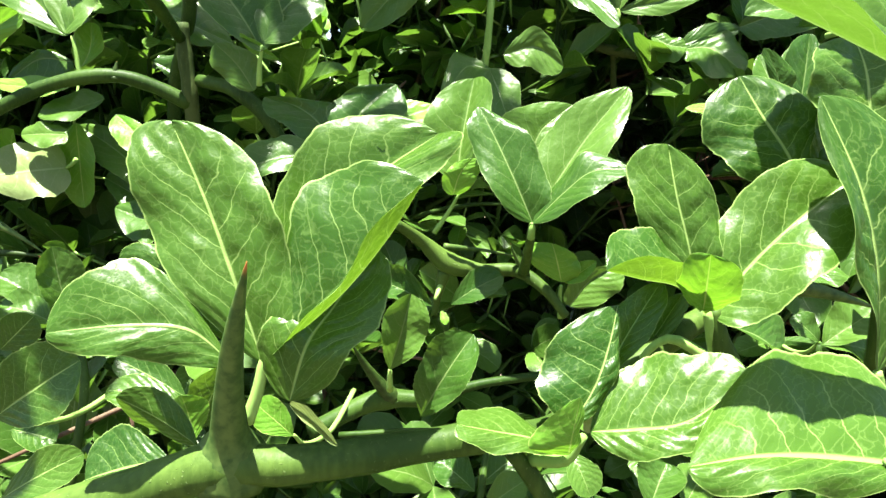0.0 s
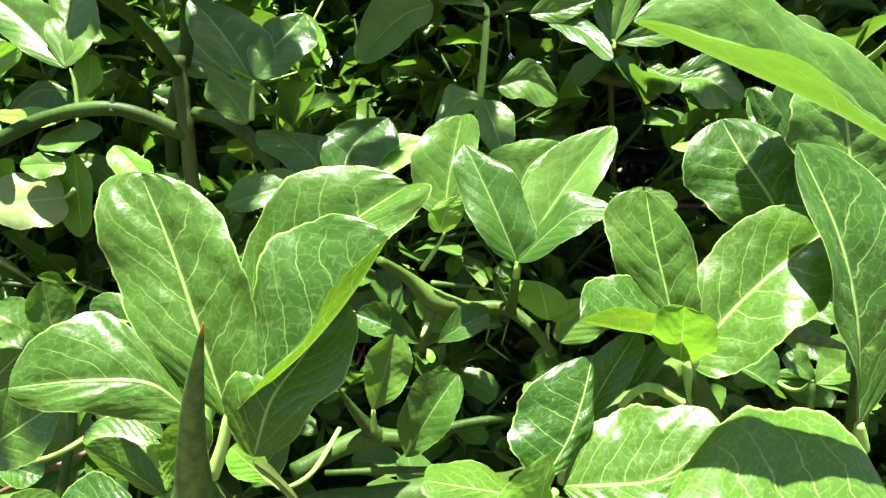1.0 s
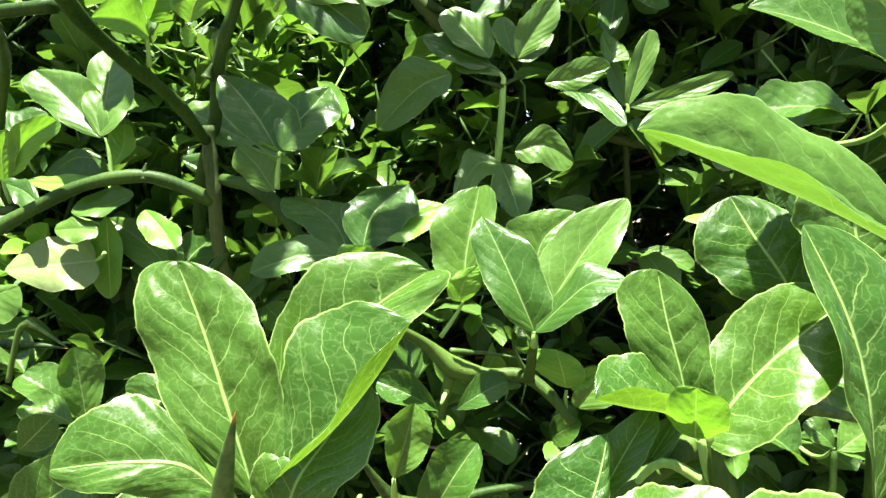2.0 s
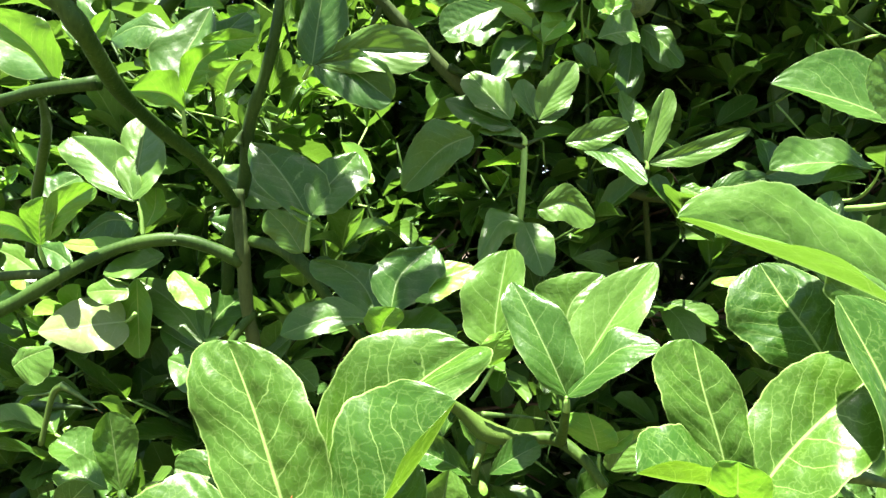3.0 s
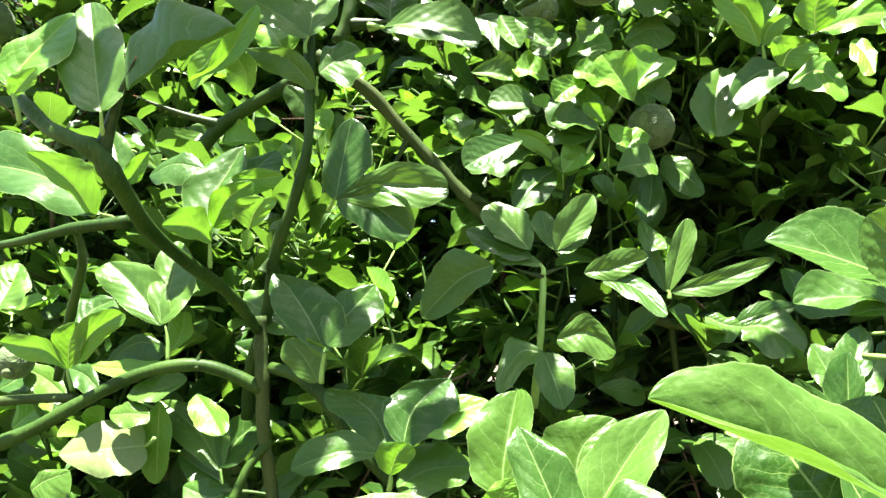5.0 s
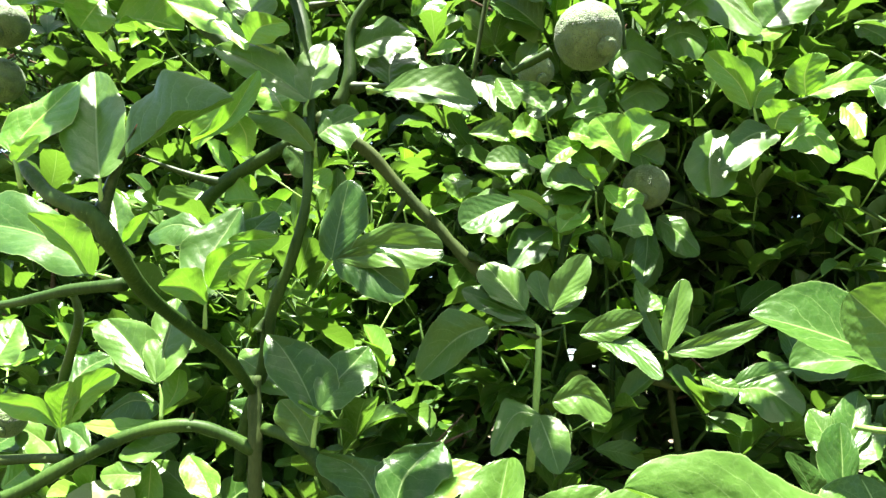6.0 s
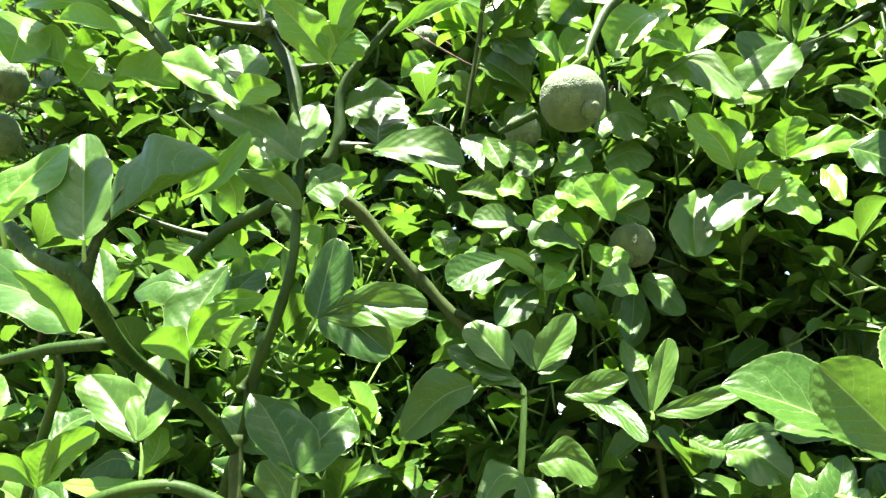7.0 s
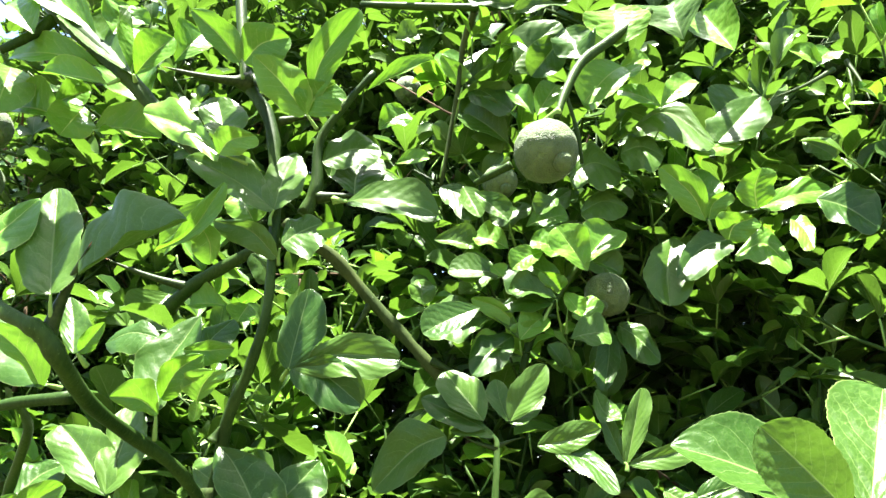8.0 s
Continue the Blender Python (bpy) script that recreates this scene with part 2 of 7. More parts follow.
def thorn(parent, base, tip, radius, material=THORN):
    """A stiff spine with a broad flattened foot and a brown point."""
    p, q = Vector(base), Vector(tip)
    side = (q - p).cross(Vector((0.3, 1, 0.2))).normalized() * (q - p).length * 0.03
    pts = [p + (q - p) * h + side * math.sin(math.pi * max(h, 0.0)) for h in (-0.05, 0.05, 0.15, 0.37, 0.62, 0.84, 0.95, 1.0)]
    foot = (1.8, 1.35) if radius > 0.004 else (1.0, 0.96)
    prof = [radius * k for k in (*foot, 0.78, 0.56, 0.4, 0.2, 0.08, 0.01)]
    return under(new("thorn", mesh_of("thorn", [tube(pts, prof, 10, 3)], material)), parent)


def stalk(parent, points, radius):
    return under(new("leaf_stalk", mesh_of("leaf_stalk", [tube(points, (radius * 1.25, radius, radius * 0.6), 8, 4)], STALK)), parent)


SERIAL = [0]


def leaf(parent, base, tip, face, half, fold, bow, blunt, material, wave=0.06, notch=0.0):
    SERIAL[0] += 1
    n = SERIAL[0]
    near = half > 0.006
    grid = leaf_grid(100 if near else 20, 18 if near else 8, fold, bow, blunt, wave, n, notch, (0.25 if near else 0.6) * math.sin(n * 2.4))
    return under(new("leaf", mesh_of("leaf", [place_leaf(grid, base, tip, face, half)], material)), parent)


def blade(parent, rib, left, right, blunt, material, wide=0.58, notch=0.0, bulge=0.05, pucker=0.5):
    """A leaflet on a curved midrib; left and right are its edges where it is widest, so each half tilts by itself."""
    SERIAL[0] += 1
    n = SERIAL[0]
    rng = random.Random(n)
    mid = np.array(spline(rib, 12))
    length = np.linalg.norm(np.diff(mid, axis=0), axis=1).sum()
    nu = 72 if length > 0.02 else 40
    nv = 9 if length > 0.02 else 6
    pos = np.linspace(0, 1, len(mid))
    at = lambda u: np.array([np.interp(u, pos, mid[:, k]) for k in range(3)])
    half = (np.array(left, float) - at(wide), np.array(right, float) - at(wide))
    b = 0.82 - 0.42 * blunt
    a = b * wide / (1 - wide)
    peak = wide ** a * (1 - wide) ** b
    axis = mid[-1] - mid[0]
    up = np.cross(axis, half[1] - half[0])
    up = up / (np.linalg.norm(up) + 1e-12)
    if up[2] - up[1] < 0:
        up = -up
    size = 0.5 * (np.linalg.norm(half[0]) + np.linalg.norm(half[1]))
    ph = [rng.uniform(0, 6.3) for _ in range(4)]
    verts, uvs = [], []
    for i in range(nu + 1):
        u = 0.5 - 0.5 * math.cos(math.pi * i / nu)
        w = max(u ** a * (1 - u) ** b / peak if 0 < u < 1 else 0.0, 0.015)
        centre = at(u) - axis * notch * max(0.0, u - 0.9) * 8
        for j in range(-nv, nv + 1):
            v = j / nv
            av = abs(v)
            h = half[0] if v < 0 else half[1]
            crimp = 1 + av ** 3 * (0.016 * abs(math.sin(u * 50 + ph[0] + v)) + 0.012 * math.sin(u * 47 + ph[3])) + 0.045 * math.sin(u * 9 + ph[1] + v) + 0.03 * math.sin(u * 17 + ph[0] - 2 * v)
            s = 6.5 * u - 1.5 * av - 0.9 * av * av + (0.22 if v > 0 else -0.22)
            lift = pucker * (0.035 * abs(math.cos(math.pi * s)) + 0.045 * noise.noise((u * 7 + n, v * 4, n * 1.7)) + 0.022 * noise.noise((u * 19, v * 10, n * 0.9))) * min(1.0, av * 4) * (1 - av ** 4)
            lift += bulge * 4 * av * (1 - av) + 0.1 * av ** 2 * math.sin(u * 12 + ph[2] + (2.0 if v > 0 else 0.0))
            p = centre + axis * notch * max(0.0, u - 0.9) * 8 * min(1.0, av * 2.5) + h * (w * av * crimp) + up * (lift * w * size)
            verts.append(p)
            uvs.append((u, 0.5 + 0.5 * v))
    k = np.arange(nu)[:, None] * (2 * nv + 1) + np.arange(2 * nv)[None, :]
    k = k.ravel()
    faces = np.stack((k, k + 1, k + 2 * nv + 2, k + 2 * nv + 1), 1)
    return under(new("leaf", mesh_of("leaf", [(np.array(verts), faces, np.array(uvs))], material)), parent)

b = branch("thorny_branch", "thick green thorny branch with large glossy veined leaves")
stem(b, ((0.0115, 0.2580, 1.2005), (0.0316, 0.2580, 1.2085), (0.0460, 0.2580, 1.2135), (0.0587, 0.2600, 1.2132), (0.0767, 0.2650, 1.2142), (0.0939, 0.2700, 1.2154), (0.1055, 0.2750, 1.2149), (0.1174, 0.2900, 1.2139)), (0.0048, 0.0042, 0.0044, 0.0034, 0.0033, 0.0031, 0.0024, 0.0022), STEM)
thorn(b, (0.0472, 0.2600, 1.2139), (0.0569, 0.2400, 1.2545), 0.0045)
s = stalk(b, ((0.0510, 0.2580, 1.2220), (0.0530, 0.2580, 1.2280), (0.0540, 0.2580, 1.2330), (0.0550, 0.2580, 1.2350)), 0.0010)
blade(s, ((0.0540, 0.2580, 1.2330), (0.0480, 0.2610, 1.2480), (0.0420, 0.2650, 1.2610), (0.0350, 0.2690, 1.2740)), (0.0310, 0.2630, 1.2590), (0.0560, 0.2620, 1.2590), 0.95, LEAF, 0.6, notch=0.05, pucker=1.1)
blade(s, ((0.0530, 0.2670, 1.2340), (0.0610, 0.2700, 1.2500), (0.0710, 0.2720, 1.2640), (0.0830, 0.2730, 1.2730)), (0.0580, 0.2750, 1.2710), (0.0810, 0.2660, 1.2650), 0.75, LEAF, 0.62, pucker=1.1)
blade(s, ((0.0550, 0.2570, 1.2340), (0.0670, 0.2570, 1.2450), (0.0750, 0.2580, 1.2550), (0.0810, 0.2610, 1.2650)), (0.0610, 0.2640, 1.2630), (0.0690, 0.2510, 1.2510), 0.55, LEAF, 0.62, pucker=1.1)
blade(s, ((0.0590, 0.2560, 1.2270), (0.0620, 0.2560, 1.2370), (0.0660, 0.2600, 1.2430), (0.0720, 0.2670, 1.2520)), (0.0550, 0.2590, 1.2410), (0.0730, 0.2560, 1.2400), 0.6, LEAF, 0.5, pucker=1.1)
blade(s, ((0.0490, 0.2570, 1.2330), (0.0420, 0.2560, 1.2390), (0.0320, 0.2540, 1.2400), (0.0200, 0.2520, 1.2390)), (0.0310, 0.2590, 1.2500), (0.0330, 0.2520, 1.2350), 0.2, LEAF, 0.5, pucker=1.1)
blade(s, ((0.0470, 0.2680, 1.2340), (0.0360, 0.2700, 1.2440), (0.0230, 0.2720, 1.2470)), (0.0330, 0.2720, 1.2500), (0.0350, 0.2660, 1.2410), 0.6, LEAF, 0.5, pucker=1.1)
blade(s, ((0.0680, 0.2520, 1.2210), (0.0640, 0.2520, 1.2250), (0.0600, 0.2520, 1.2280)), (0.0640, 0.2500, 1.2280), (0.0640, 0.2500, 1.2250), 0.5, LEAF_PALE, 0.5)
s = stalk(b, ((0.0409, 0.2650, 1.2091), (0.0330, 0.2800, 1.2049)), 0.0008)
leaf(s, (0.0375, 0.2700, 1.2111), (0.0218, 0.2700, 1.2207), (0.07, 0.99, 0.12), 0.0051, 0.37, 0.05, 0.6, LEAF, 0.06)
leaf(s, (0.0275, 0.2800, 1.2031), (0.0091, 0.2800, 1.1975), (-0.24, -0.57, 0.79), 0.0098, 0.30, 0.04, 0.8, LEAF, 0.06)
leaf(s, (0.0300, 0.2900, 1.2053), (0.0361, 0.2900, 1.2205), (0.32, -0.94, -0.13), 0.0054, 0.17, 0.04, 0.6, LEAF, 0.06)
leaf(s, (0.0331, 0.2800, 1.2075), (0.0305, 0.2800, 1.2174), (0.06, 1.00, 0.02), 0.0045, 0.41, 0.05, 0.8, LEAF_YOUNG, 0.06)
s = stalk(b, ((0.0554, 0.3600, 1.1881), (0.0534, 0.3300, 1.1881), (0.0504, 0.3100, 1.1931), (0.0494, 0.3000, 1.2001)), 0.0007)
leaf(s, (0.0494, 0.3000, 1.1998), (0.0400, 0.3000, 1.2081), (0.30, -0.89, 0.34), 0.0043, 0.24, 0.03, 0.8, LEAF_YOUNG, 0.06)
leaf(s, (0.0197, 0.3100, 1.2020), (-0.0005, 0.3100, 1.2059), (0.16, -0.55, 0.82), 0.0054, 0.19, 0.05, 0.8, LEAF, 0.06)
leaf(s, (0.0158, 0.3200, 1.2002), (-0.0029, 0.3200, 1.2107), (0.37, -0.65, 0.66), 0.0052, 0.31, 0.05, 0.8, LEAF, 0.06)

b = branch("thorny_branch", "green thorny shoot with broad sunlit leaves and a dark cast shade")
stem(b, ((0.1160, 0.2900, 1.2159), (0.1281, 0.2950, 1.2224), (0.1461, 0.3050, 1.2309), (0.1707, 0.3200, 1.2403), (0.2006, 0.3400, 1.2534), (0.2213, 0.3500, 1.2645)), (0.0021, 0.0027, 0.0029, 0.0026, 0.0027, 0.0024), STEM)
stem(b, ((0.0989, 0.2700, 1.2123), (0.1027, 0.2720, 1.2072), (0.1081, 0.2750, 1.1978)), (0.0015, 0.0018, 0.0020), STEM)
thorn(b, (0.1701, 0.3150, 1.2377), (0.1934, 0.3150, 1.2325), 0.0032)
stem(b, ((0.1430, 0.2900, 1.2371), (0.1452, 0.2900, 1.2306), (0.1490, 0.2920, 1.2216), (0.1541, 0.2950, 1.2049), (0.1600, 0.3000, 1.1807)), (0.0016, 0.0021, 0.0028, 0.0032, 0.0032), STEM)
stem(b, ((0.1760, 0.2850, 1.2429), (0.1774, 0.2870, 1.2326), (0.1791, 0.2900, 1.2240), (0.1822, 0.2950, 1.2087), (0.1763, 0.3000, 1.1932)), (0.0018, 0.0020, 0.0022, 0.0018, 0.0019), STEM)
s = stalk(b, ((0.1030, 0.2720, 1.2100), (0.1090, 0.2680, 1.2120), (0.1120, 0.2660, 1.2180)), 0.0013)
blade(s, ((0.1100, 0.2680, 1.2190), (0.1150, 0.2720, 1.2260), (0.1180, 0.2760, 1.2330), (0.1200, 0.2800, 1.2400)), (0.1040, 0.2730, 1.2300), (0.1190, 0.2740, 1.2270), 0.6, LEAF, 0.6, pucker=1.1)
blade(s, ((0.1190, 0.2820, 1.2250), (0.1250, 0.2850, 1.2350), (0.1310, 0.2890, 1.2430)), (0.1200, 0.2830, 1.2370), (0.1290, 0.2830, 1.2350), 0.7, LEAF, 0.55, pucker=1.1)
blade(s, ((0.1140, 0.2700, 1.2170), (0.1220, 0.2670, 1.2190), (0.1310, 0.2650, 1.2220), (0.1420, 0.2670, 1.2300)), (0.1270, 0.2750, 1.2310), (0.1260, 0.2610, 1.2160), 0.5, LEAF, 0.5, pucker=1.1)
blade(s, ((0.1090, 0.2660, 1.2150), (0.1020, 0.2640, 1.2180), (0.0950, 0.2620, 1.2200), (0.0880, 0.2600, 1.2220)), (0.0950, 0.2700, 1.2210), (0.0940, 0.2580, 1.2180), 0.8, LEAF, 0.6, pucker=1.1)
blade(s, ((0.1090, 0.2640, 1.2150), (0.1090, 0.2620, 1.2190), (0.1100, 0.2620, 1.2270)), (0.1010, 0.2590, 1.2190), (0.1110, 0.2640, 1.2190), 0.3, LEAF_YOUNG, 0.4)
blade(s, ((0.1150, 0.2760, 1.2140), (0.1170, 0.2760, 1.2180), (0.1160, 0.2760, 1.2230)), (0.1140, 0.2760, 1.2180), (0.1200, 0.2760, 1.2180), 0.6, LEAF_PALE, 0.5)
s = stalk(b, ((0.1460, 0.2940, 1.2240), (0.1350, 0.2940, 1.2290), (0.1270, 0.2940, 1.2210)), 0.0011)
blade(s, ((0.1240, 0.2960, 1.2170), (0.1320, 0.2980, 1.2260), (0.1400, 0.3010, 1.2380)), (0.1250, 0.2960, 1.2270), (0.1370, 0.2960, 1.2300), 0.6, LEAF, 0.5, pucker=1.1)
blade(s, ((0.1280, 0.3020, 1.2140), (0.1370, 0.3040, 1.2230), (0.1500, 0.3060, 1.2270)), (0.1350, 0.3060, 1.2250), (0.1420, 0.3020, 1.2210), 0.6, LEAF, 0.5, pucker=1.1)
s = stalk(b, ((0.1590, 0.2430, 1.2250), (0.1560, 0.2430, 1.2250), (0.1530, 0.2430, 1.2260)), 0.0010)
blade(s, ((0.1610, 0.2450, 1.2240), (0.1470, 0.2430, 1.2260), (0.1340, 0.2410, 1.2270), (0.1220, 0.2390, 1.2260)), (0.1500, 0.2640, 1.2370), (0.1360, 0.2370, 1.2230), 0.6, LEAF, 0.52, pucker=1.1)

b = branch("thorny_branch", "upright green shoot with notched leaves lit from above")
s = stalk(b, ((0.1470, 0.2940, 1.2240), (0.1440, 0.2910, 1.2300), (0.1410, 0.2880, 1.2370)), 0.0015)
blade(s, ((0.1410, 0.2920, 1.2360), (0.1380, 0.2940, 1.2500), (0.1350, 0.2960, 1.2610), (0.1330, 0.2990, 1.2720)), (0.1240, 0.2950, 1.2620), (0.1440, 0.2940, 1.2570), 0.98, LEAF, 0.68, notch=0.05, pucker=1.1)
blade(s, ((0.1430, 0.2900, 1.2360), (0.1510, 0.2930, 1.2460), (0.1620, 0.2950, 1.2570), (0.1740, 0.2980, 1.2660)), (0.1520, 0.2990, 1.2640), (0.1600, 0.2820, 1.2450), 0.85, LEAF, 0.6, pucker=1.1)
blade(s, ((0.1400, 0.2860, 1.2370), (0.1330, 0.2840, 1.2430), (0.1250, 0.2810, 1.2450), (0.1170, 0.2790, 1.2470)), (0.1270, 0.2910, 1.2540), (0.1330, 0.2770, 1.2500), 0.9, LEAF, 0.55, pucker=1.1)
blade(s, ((0.1390, 0.2850, 1.2380), (0.1370, 0.2790, 1.2440), (0.1350, 0.2730, 1.2520)), (0.1300, 0.2750, 1.2470), (0.1430, 0.2760, 1.2450), 0.98, LEAF_YOUNG, 0.6, bulge=0.12)
s = stalk(b, ((0.1760, 0.3180, 1.2510), (0.1750, 0.3160, 1.2570), (0.1710, 0.3120, 1.2630)), 0.0013)
blade(s, ((0.1720, 0.3140, 1.2620), (0.1670, 0.3160, 1.2710), (0.1620, 0.3190, 1.2790), (0.1570, 0.3240, 1.2890)), (0.1490, 0.3180, 1.2710), (0.1740, 0.3170, 1.2800), 0.9, LEAF, 0.6, pucker=1.1)
blade(s, ((0.1940, 0.3680, 1.2820), (0.1960, 0.3710, 1.2940), (0.1980, 0.3750, 1.3070)), (0.1880, 0.3690, 1.2960), (0.2000, 0.3690, 1.2960), 0.5, LEAF_LIGHTER, 0.5)
blade(s, ((0.1790, 0.3480, 1.2860), (0.1770, 0.3480, 1.2920), (0.1730, 0.3480, 1.2990)), (0.1740, 0.3480, 1.2930), (0.1820, 0.3480, 1.2920), 0.4, LEAF_LIGHTER, 0.5)
blade(s, ((0.1730, 0.3580, 1.2800), (0.1630, 0.3580, 1.2820), (0.1550, 0.3580, 1.2820)), (0.1640, 0.3600, 1.2840), (0.1640, 0.3560, 1.2800), 0.4, LEAF_YOUNG, 0.5)
blade(s, ((0.1750, 0.3140, 1.2670), (0.1760, 0.3150, 1.2750), (0.1780, 0.3170, 1.2850)), (0.1720, 0.3140, 1.2750), (0.1800, 0.3140, 1.2750), 0.8, LEAF, 0.5, pucker=1.1)
s = stalk(b, ((0.1770, 0.2840, 1.2210), (0.1760, 0.2830, 1.2240), (0.1750, 0.2820, 1.2270)), 0.0015)
blade(s, ((0.1790, 0.2980, 1.2690), (0.1770, 0.3000, 1.2800), (0.1760, 0.3020, 1.2890), (0.1740, 0.3050, 1.2970)), (0.1620, 0.2980, 1.2870), (0.1870, 0.2980, 1.2860), 0.95, LEAF, 0.65, notch=0.05, pucker=1.1)
blade(s, ((0.1750, 0.2820, 1.2270), (0.1730, 0.2840, 1.2480), (0.1690, 0.2870, 1.2650), (0.1620, 0.2930, 1.2830)), (0.1660, 0.2810, 1.2550), (0.1880, 0.2910, 1.2650), 0.75, LEAF, 0.62, pucker=1.1)
blade(s, ((0.2280, 0.3280, 1.2050), (0.2220, 0.3280, 1.2370), (0.2140, 0.3280, 1.2630)), (0.2070, 0.3260, 1.2370), (0.2280, 0.3260, 1.2380), 0.7, LEAF, 0.6, pucker=1.1)

b = branch("leafy_twig", "pale green twig with one large drooping leaf close by")
stem(b, ((0.1630, 0.2490, 1.2780), (0.1710, 0.2530, 1.2730), (0.1860, 0.2630, 1.2580)), (0.0006, 0.0008, 0.0012), STEM)
s = stalk(b, ((0.1740, 0.2550, 1.2710), (0.1690, 0.2520, 1.2750), (0.1630, 0.2490, 1.2780)), 0.0008)
blade(s, ((0.1630, 0.2490, 1.2780), (0.1470, 0.2480, 1.2860), (0.1320, 0.2470, 1.2920), (0.1160, 0.2460, 1.2980)), (0.1380, 0.2500, 1.3020), (0.1360, 0.2400, 1.2920), 0.1, LEAF_LIGHTER, 0.5, bulge=0.08, pucker=1.6)

b = branch("leafy_twig", "slender green twig with a fan of glossy pointed leaflets")
stem(b, ((0.0453, 0.3400, 1.1824), (0.0591, 0.3520, 1.1864), (0.0678, 0.3550, 1.1879), (0.0805, 0.3550, 1.1884), (0.0966, 0.3550, 1.1938), (0.1161, 0.3600, 1.1955)), (0.0027, 0.0031, 0.0034, 0.0022, 0.0015, 0.0013), STEM_DARK)
thorn(b, (0.0678, 0.3540, 1.1893), (0.0568, 0.3440, 1.2094), 0.0030, THORN_DARK)
stem(b, ((0.0489, 0.3700, 1.1677), (0.0686, 0.3700, 1.1695), (0.0882, 0.3700, 1.1709)), (0.0010, 0.0012, 0.0010), STEM_DARK)
stem(b, ((0.0680, 0.3560, 1.2450), (0.0760, 0.3660, 1.2380), (0.0850, 0.3700, 1.2300), (0.0960, 0.3700, 1.2280), (0.1080, 0.3700, 1.2280), (0.1170, 0.3660, 1.2230), (0.1240, 0.3620, 1.2150)), (0.0014, 0.0022, 0.0037, 0.0022, 0.0021, 0.0020, 0.0014), STEM)
stem(b, ((0.0840, 0.3700, 1.2270), (0.0820, 0.3700, 1.2190), (0.0810, 0.3700, 1.2120)), (0.0022, 0.0013, 0.0011), STEM)
thorn(b, (0.0850, 0.3720, 1.2350), (0.1130, 0.3860, 1.2290), 0.0011, THORN)
thorn(b, (0.1100, 0.3700, 1.2280), (0.1050, 0.3660, 1.2380), 0.0013, THORN)
stem(b, ((0.1100, 0.3500, 1.2470), (0.1100, 0.3560, 1.2380), (0.1100, 0.3680, 1.2280)), (0.0010, 0.0014, 0.0019), STEM)
s = stalk(b, ((0.1100, 0.3520, 1.2420), (0.1100, 0.3500, 1.2450), (0.1100, 0.3500, 1.2470)), 0.0010)
blade(s, ((0.1100, 0.3500, 1.2470), (0.1040, 0.3530, 1.2600), (0.0970, 0.3590, 1.2740), (0.0930, 0.3630, 1.2810)), (0.0930, 0.3530, 1.2640), (0.1120, 0.3530, 1.2660), 0.5, LEAF_LIGHTER, 0.52)
blade(s, ((0.1100, 0.3500, 1.2470), (0.1170, 0.3530, 1.2590), (0.1270, 0.3570, 1.2740), (0.1380, 0.3600, 1.2880)), (0.1130, 0.3580, 1.2720), (0.1300, 0.3490, 1.2660), 0.4, LEAF_LIGHTER, 0.55)
blade(s, ((0.1100, 0.3490, 1.2470), (0.1190, 0.3470, 1.2570), (0.1260, 0.3450, 1.2630), (0.1360, 0.3420, 1.2640)), (0.1220, 0.3510, 1.2660), (0.1250, 0.3390, 1.2570), 0.3, LEAF_LIGHTER, 0.5)
blade(s, ((0.1110, 0.3740, 1.2580), (0.1140, 0.3780, 1.2730), (0.1250, 0.3820, 1.2830)), (0.1020, 0.3770, 1.2780), (0.1210, 0.3760, 1.2700), 0.5, LEAF_LIGHTER, 0.5)
s = stalk(b, ((0.0800, 0.3760, 1.2390), (0.0850, 0.3740, 1.2470), (0.0880, 0.3720, 1.2530)), 0.0007)
blade(s, ((0.0880, 0.3720, 1.2570), (0.0880, 0.3760, 1.2670), (0.0900, 0.3810, 1.2800), (0.0920, 0.3860, 1.2910)), (0.0760, 0.3740, 1.2760), (0.0970, 0.3730, 1.2800), 0.8, LEAF_LIGHTER, 0.58)
blade(s, ((0.0860, 0.3660, 1.2530), (0.0880, 0.3640, 1.2600), (0.0920, 0.3640, 1.2650)), (0.0830, 0.3640, 1.2600), (0.0940, 0.3640, 1.2600), 0.9, LEAF_YOUNG, 0.5)
s = stalk(b, ((0.1230, 0.3680, 1.2130), (0.1220, 0.3660, 1.2200), (0.1220, 0.3640, 1.2250)), 0.0008)
blade(s, ((0.1220, 0.3640, 1.2260), (0.1200, 0.3620, 1.2330), (0.1180, 0.3620, 1.2390)), (0.1090, 0.3600, 1.2360), (0.1270, 0.3600, 1.2330), 0.95, LEAF_YOUNG, 0.62)
blade(s, ((0.1230, 0.3640, 1.2260), (0.1280, 0.3620, 1.2300), (0.1320, 0.3600, 1.2340)), (0.1250, 0.3620, 1.2320), (0.1290, 0.3600, 1.2280), 0.5, LEAF_YOUNG, 0.5)
blade(s, ((0.1100, 0.3640, 1.2390), (0.1080, 0.3640, 1.2380), (0.1050, 0.3640, 1.2390)), (0.1070, 0.3630, 1.2390), (0.1080, 0.3640, 1.2370), 0.4, LEAF_YOUNG, 0.5)
blade(s, ((0.1300, 0.3920, 1.2110), (0.1370, 0.3940, 1.2200), (0.1470, 0.3960, 1.2260)), (0.1310, 0.3920, 1.2220), (0.1460, 0.3920, 1.2160), 0.7, LEAF_LIGHTER, 0.5)
s = stalk(b, ((0.0686, 0.3450, 1.1947), (0.0689, 0.3400, 1.2029)), 0.0009)
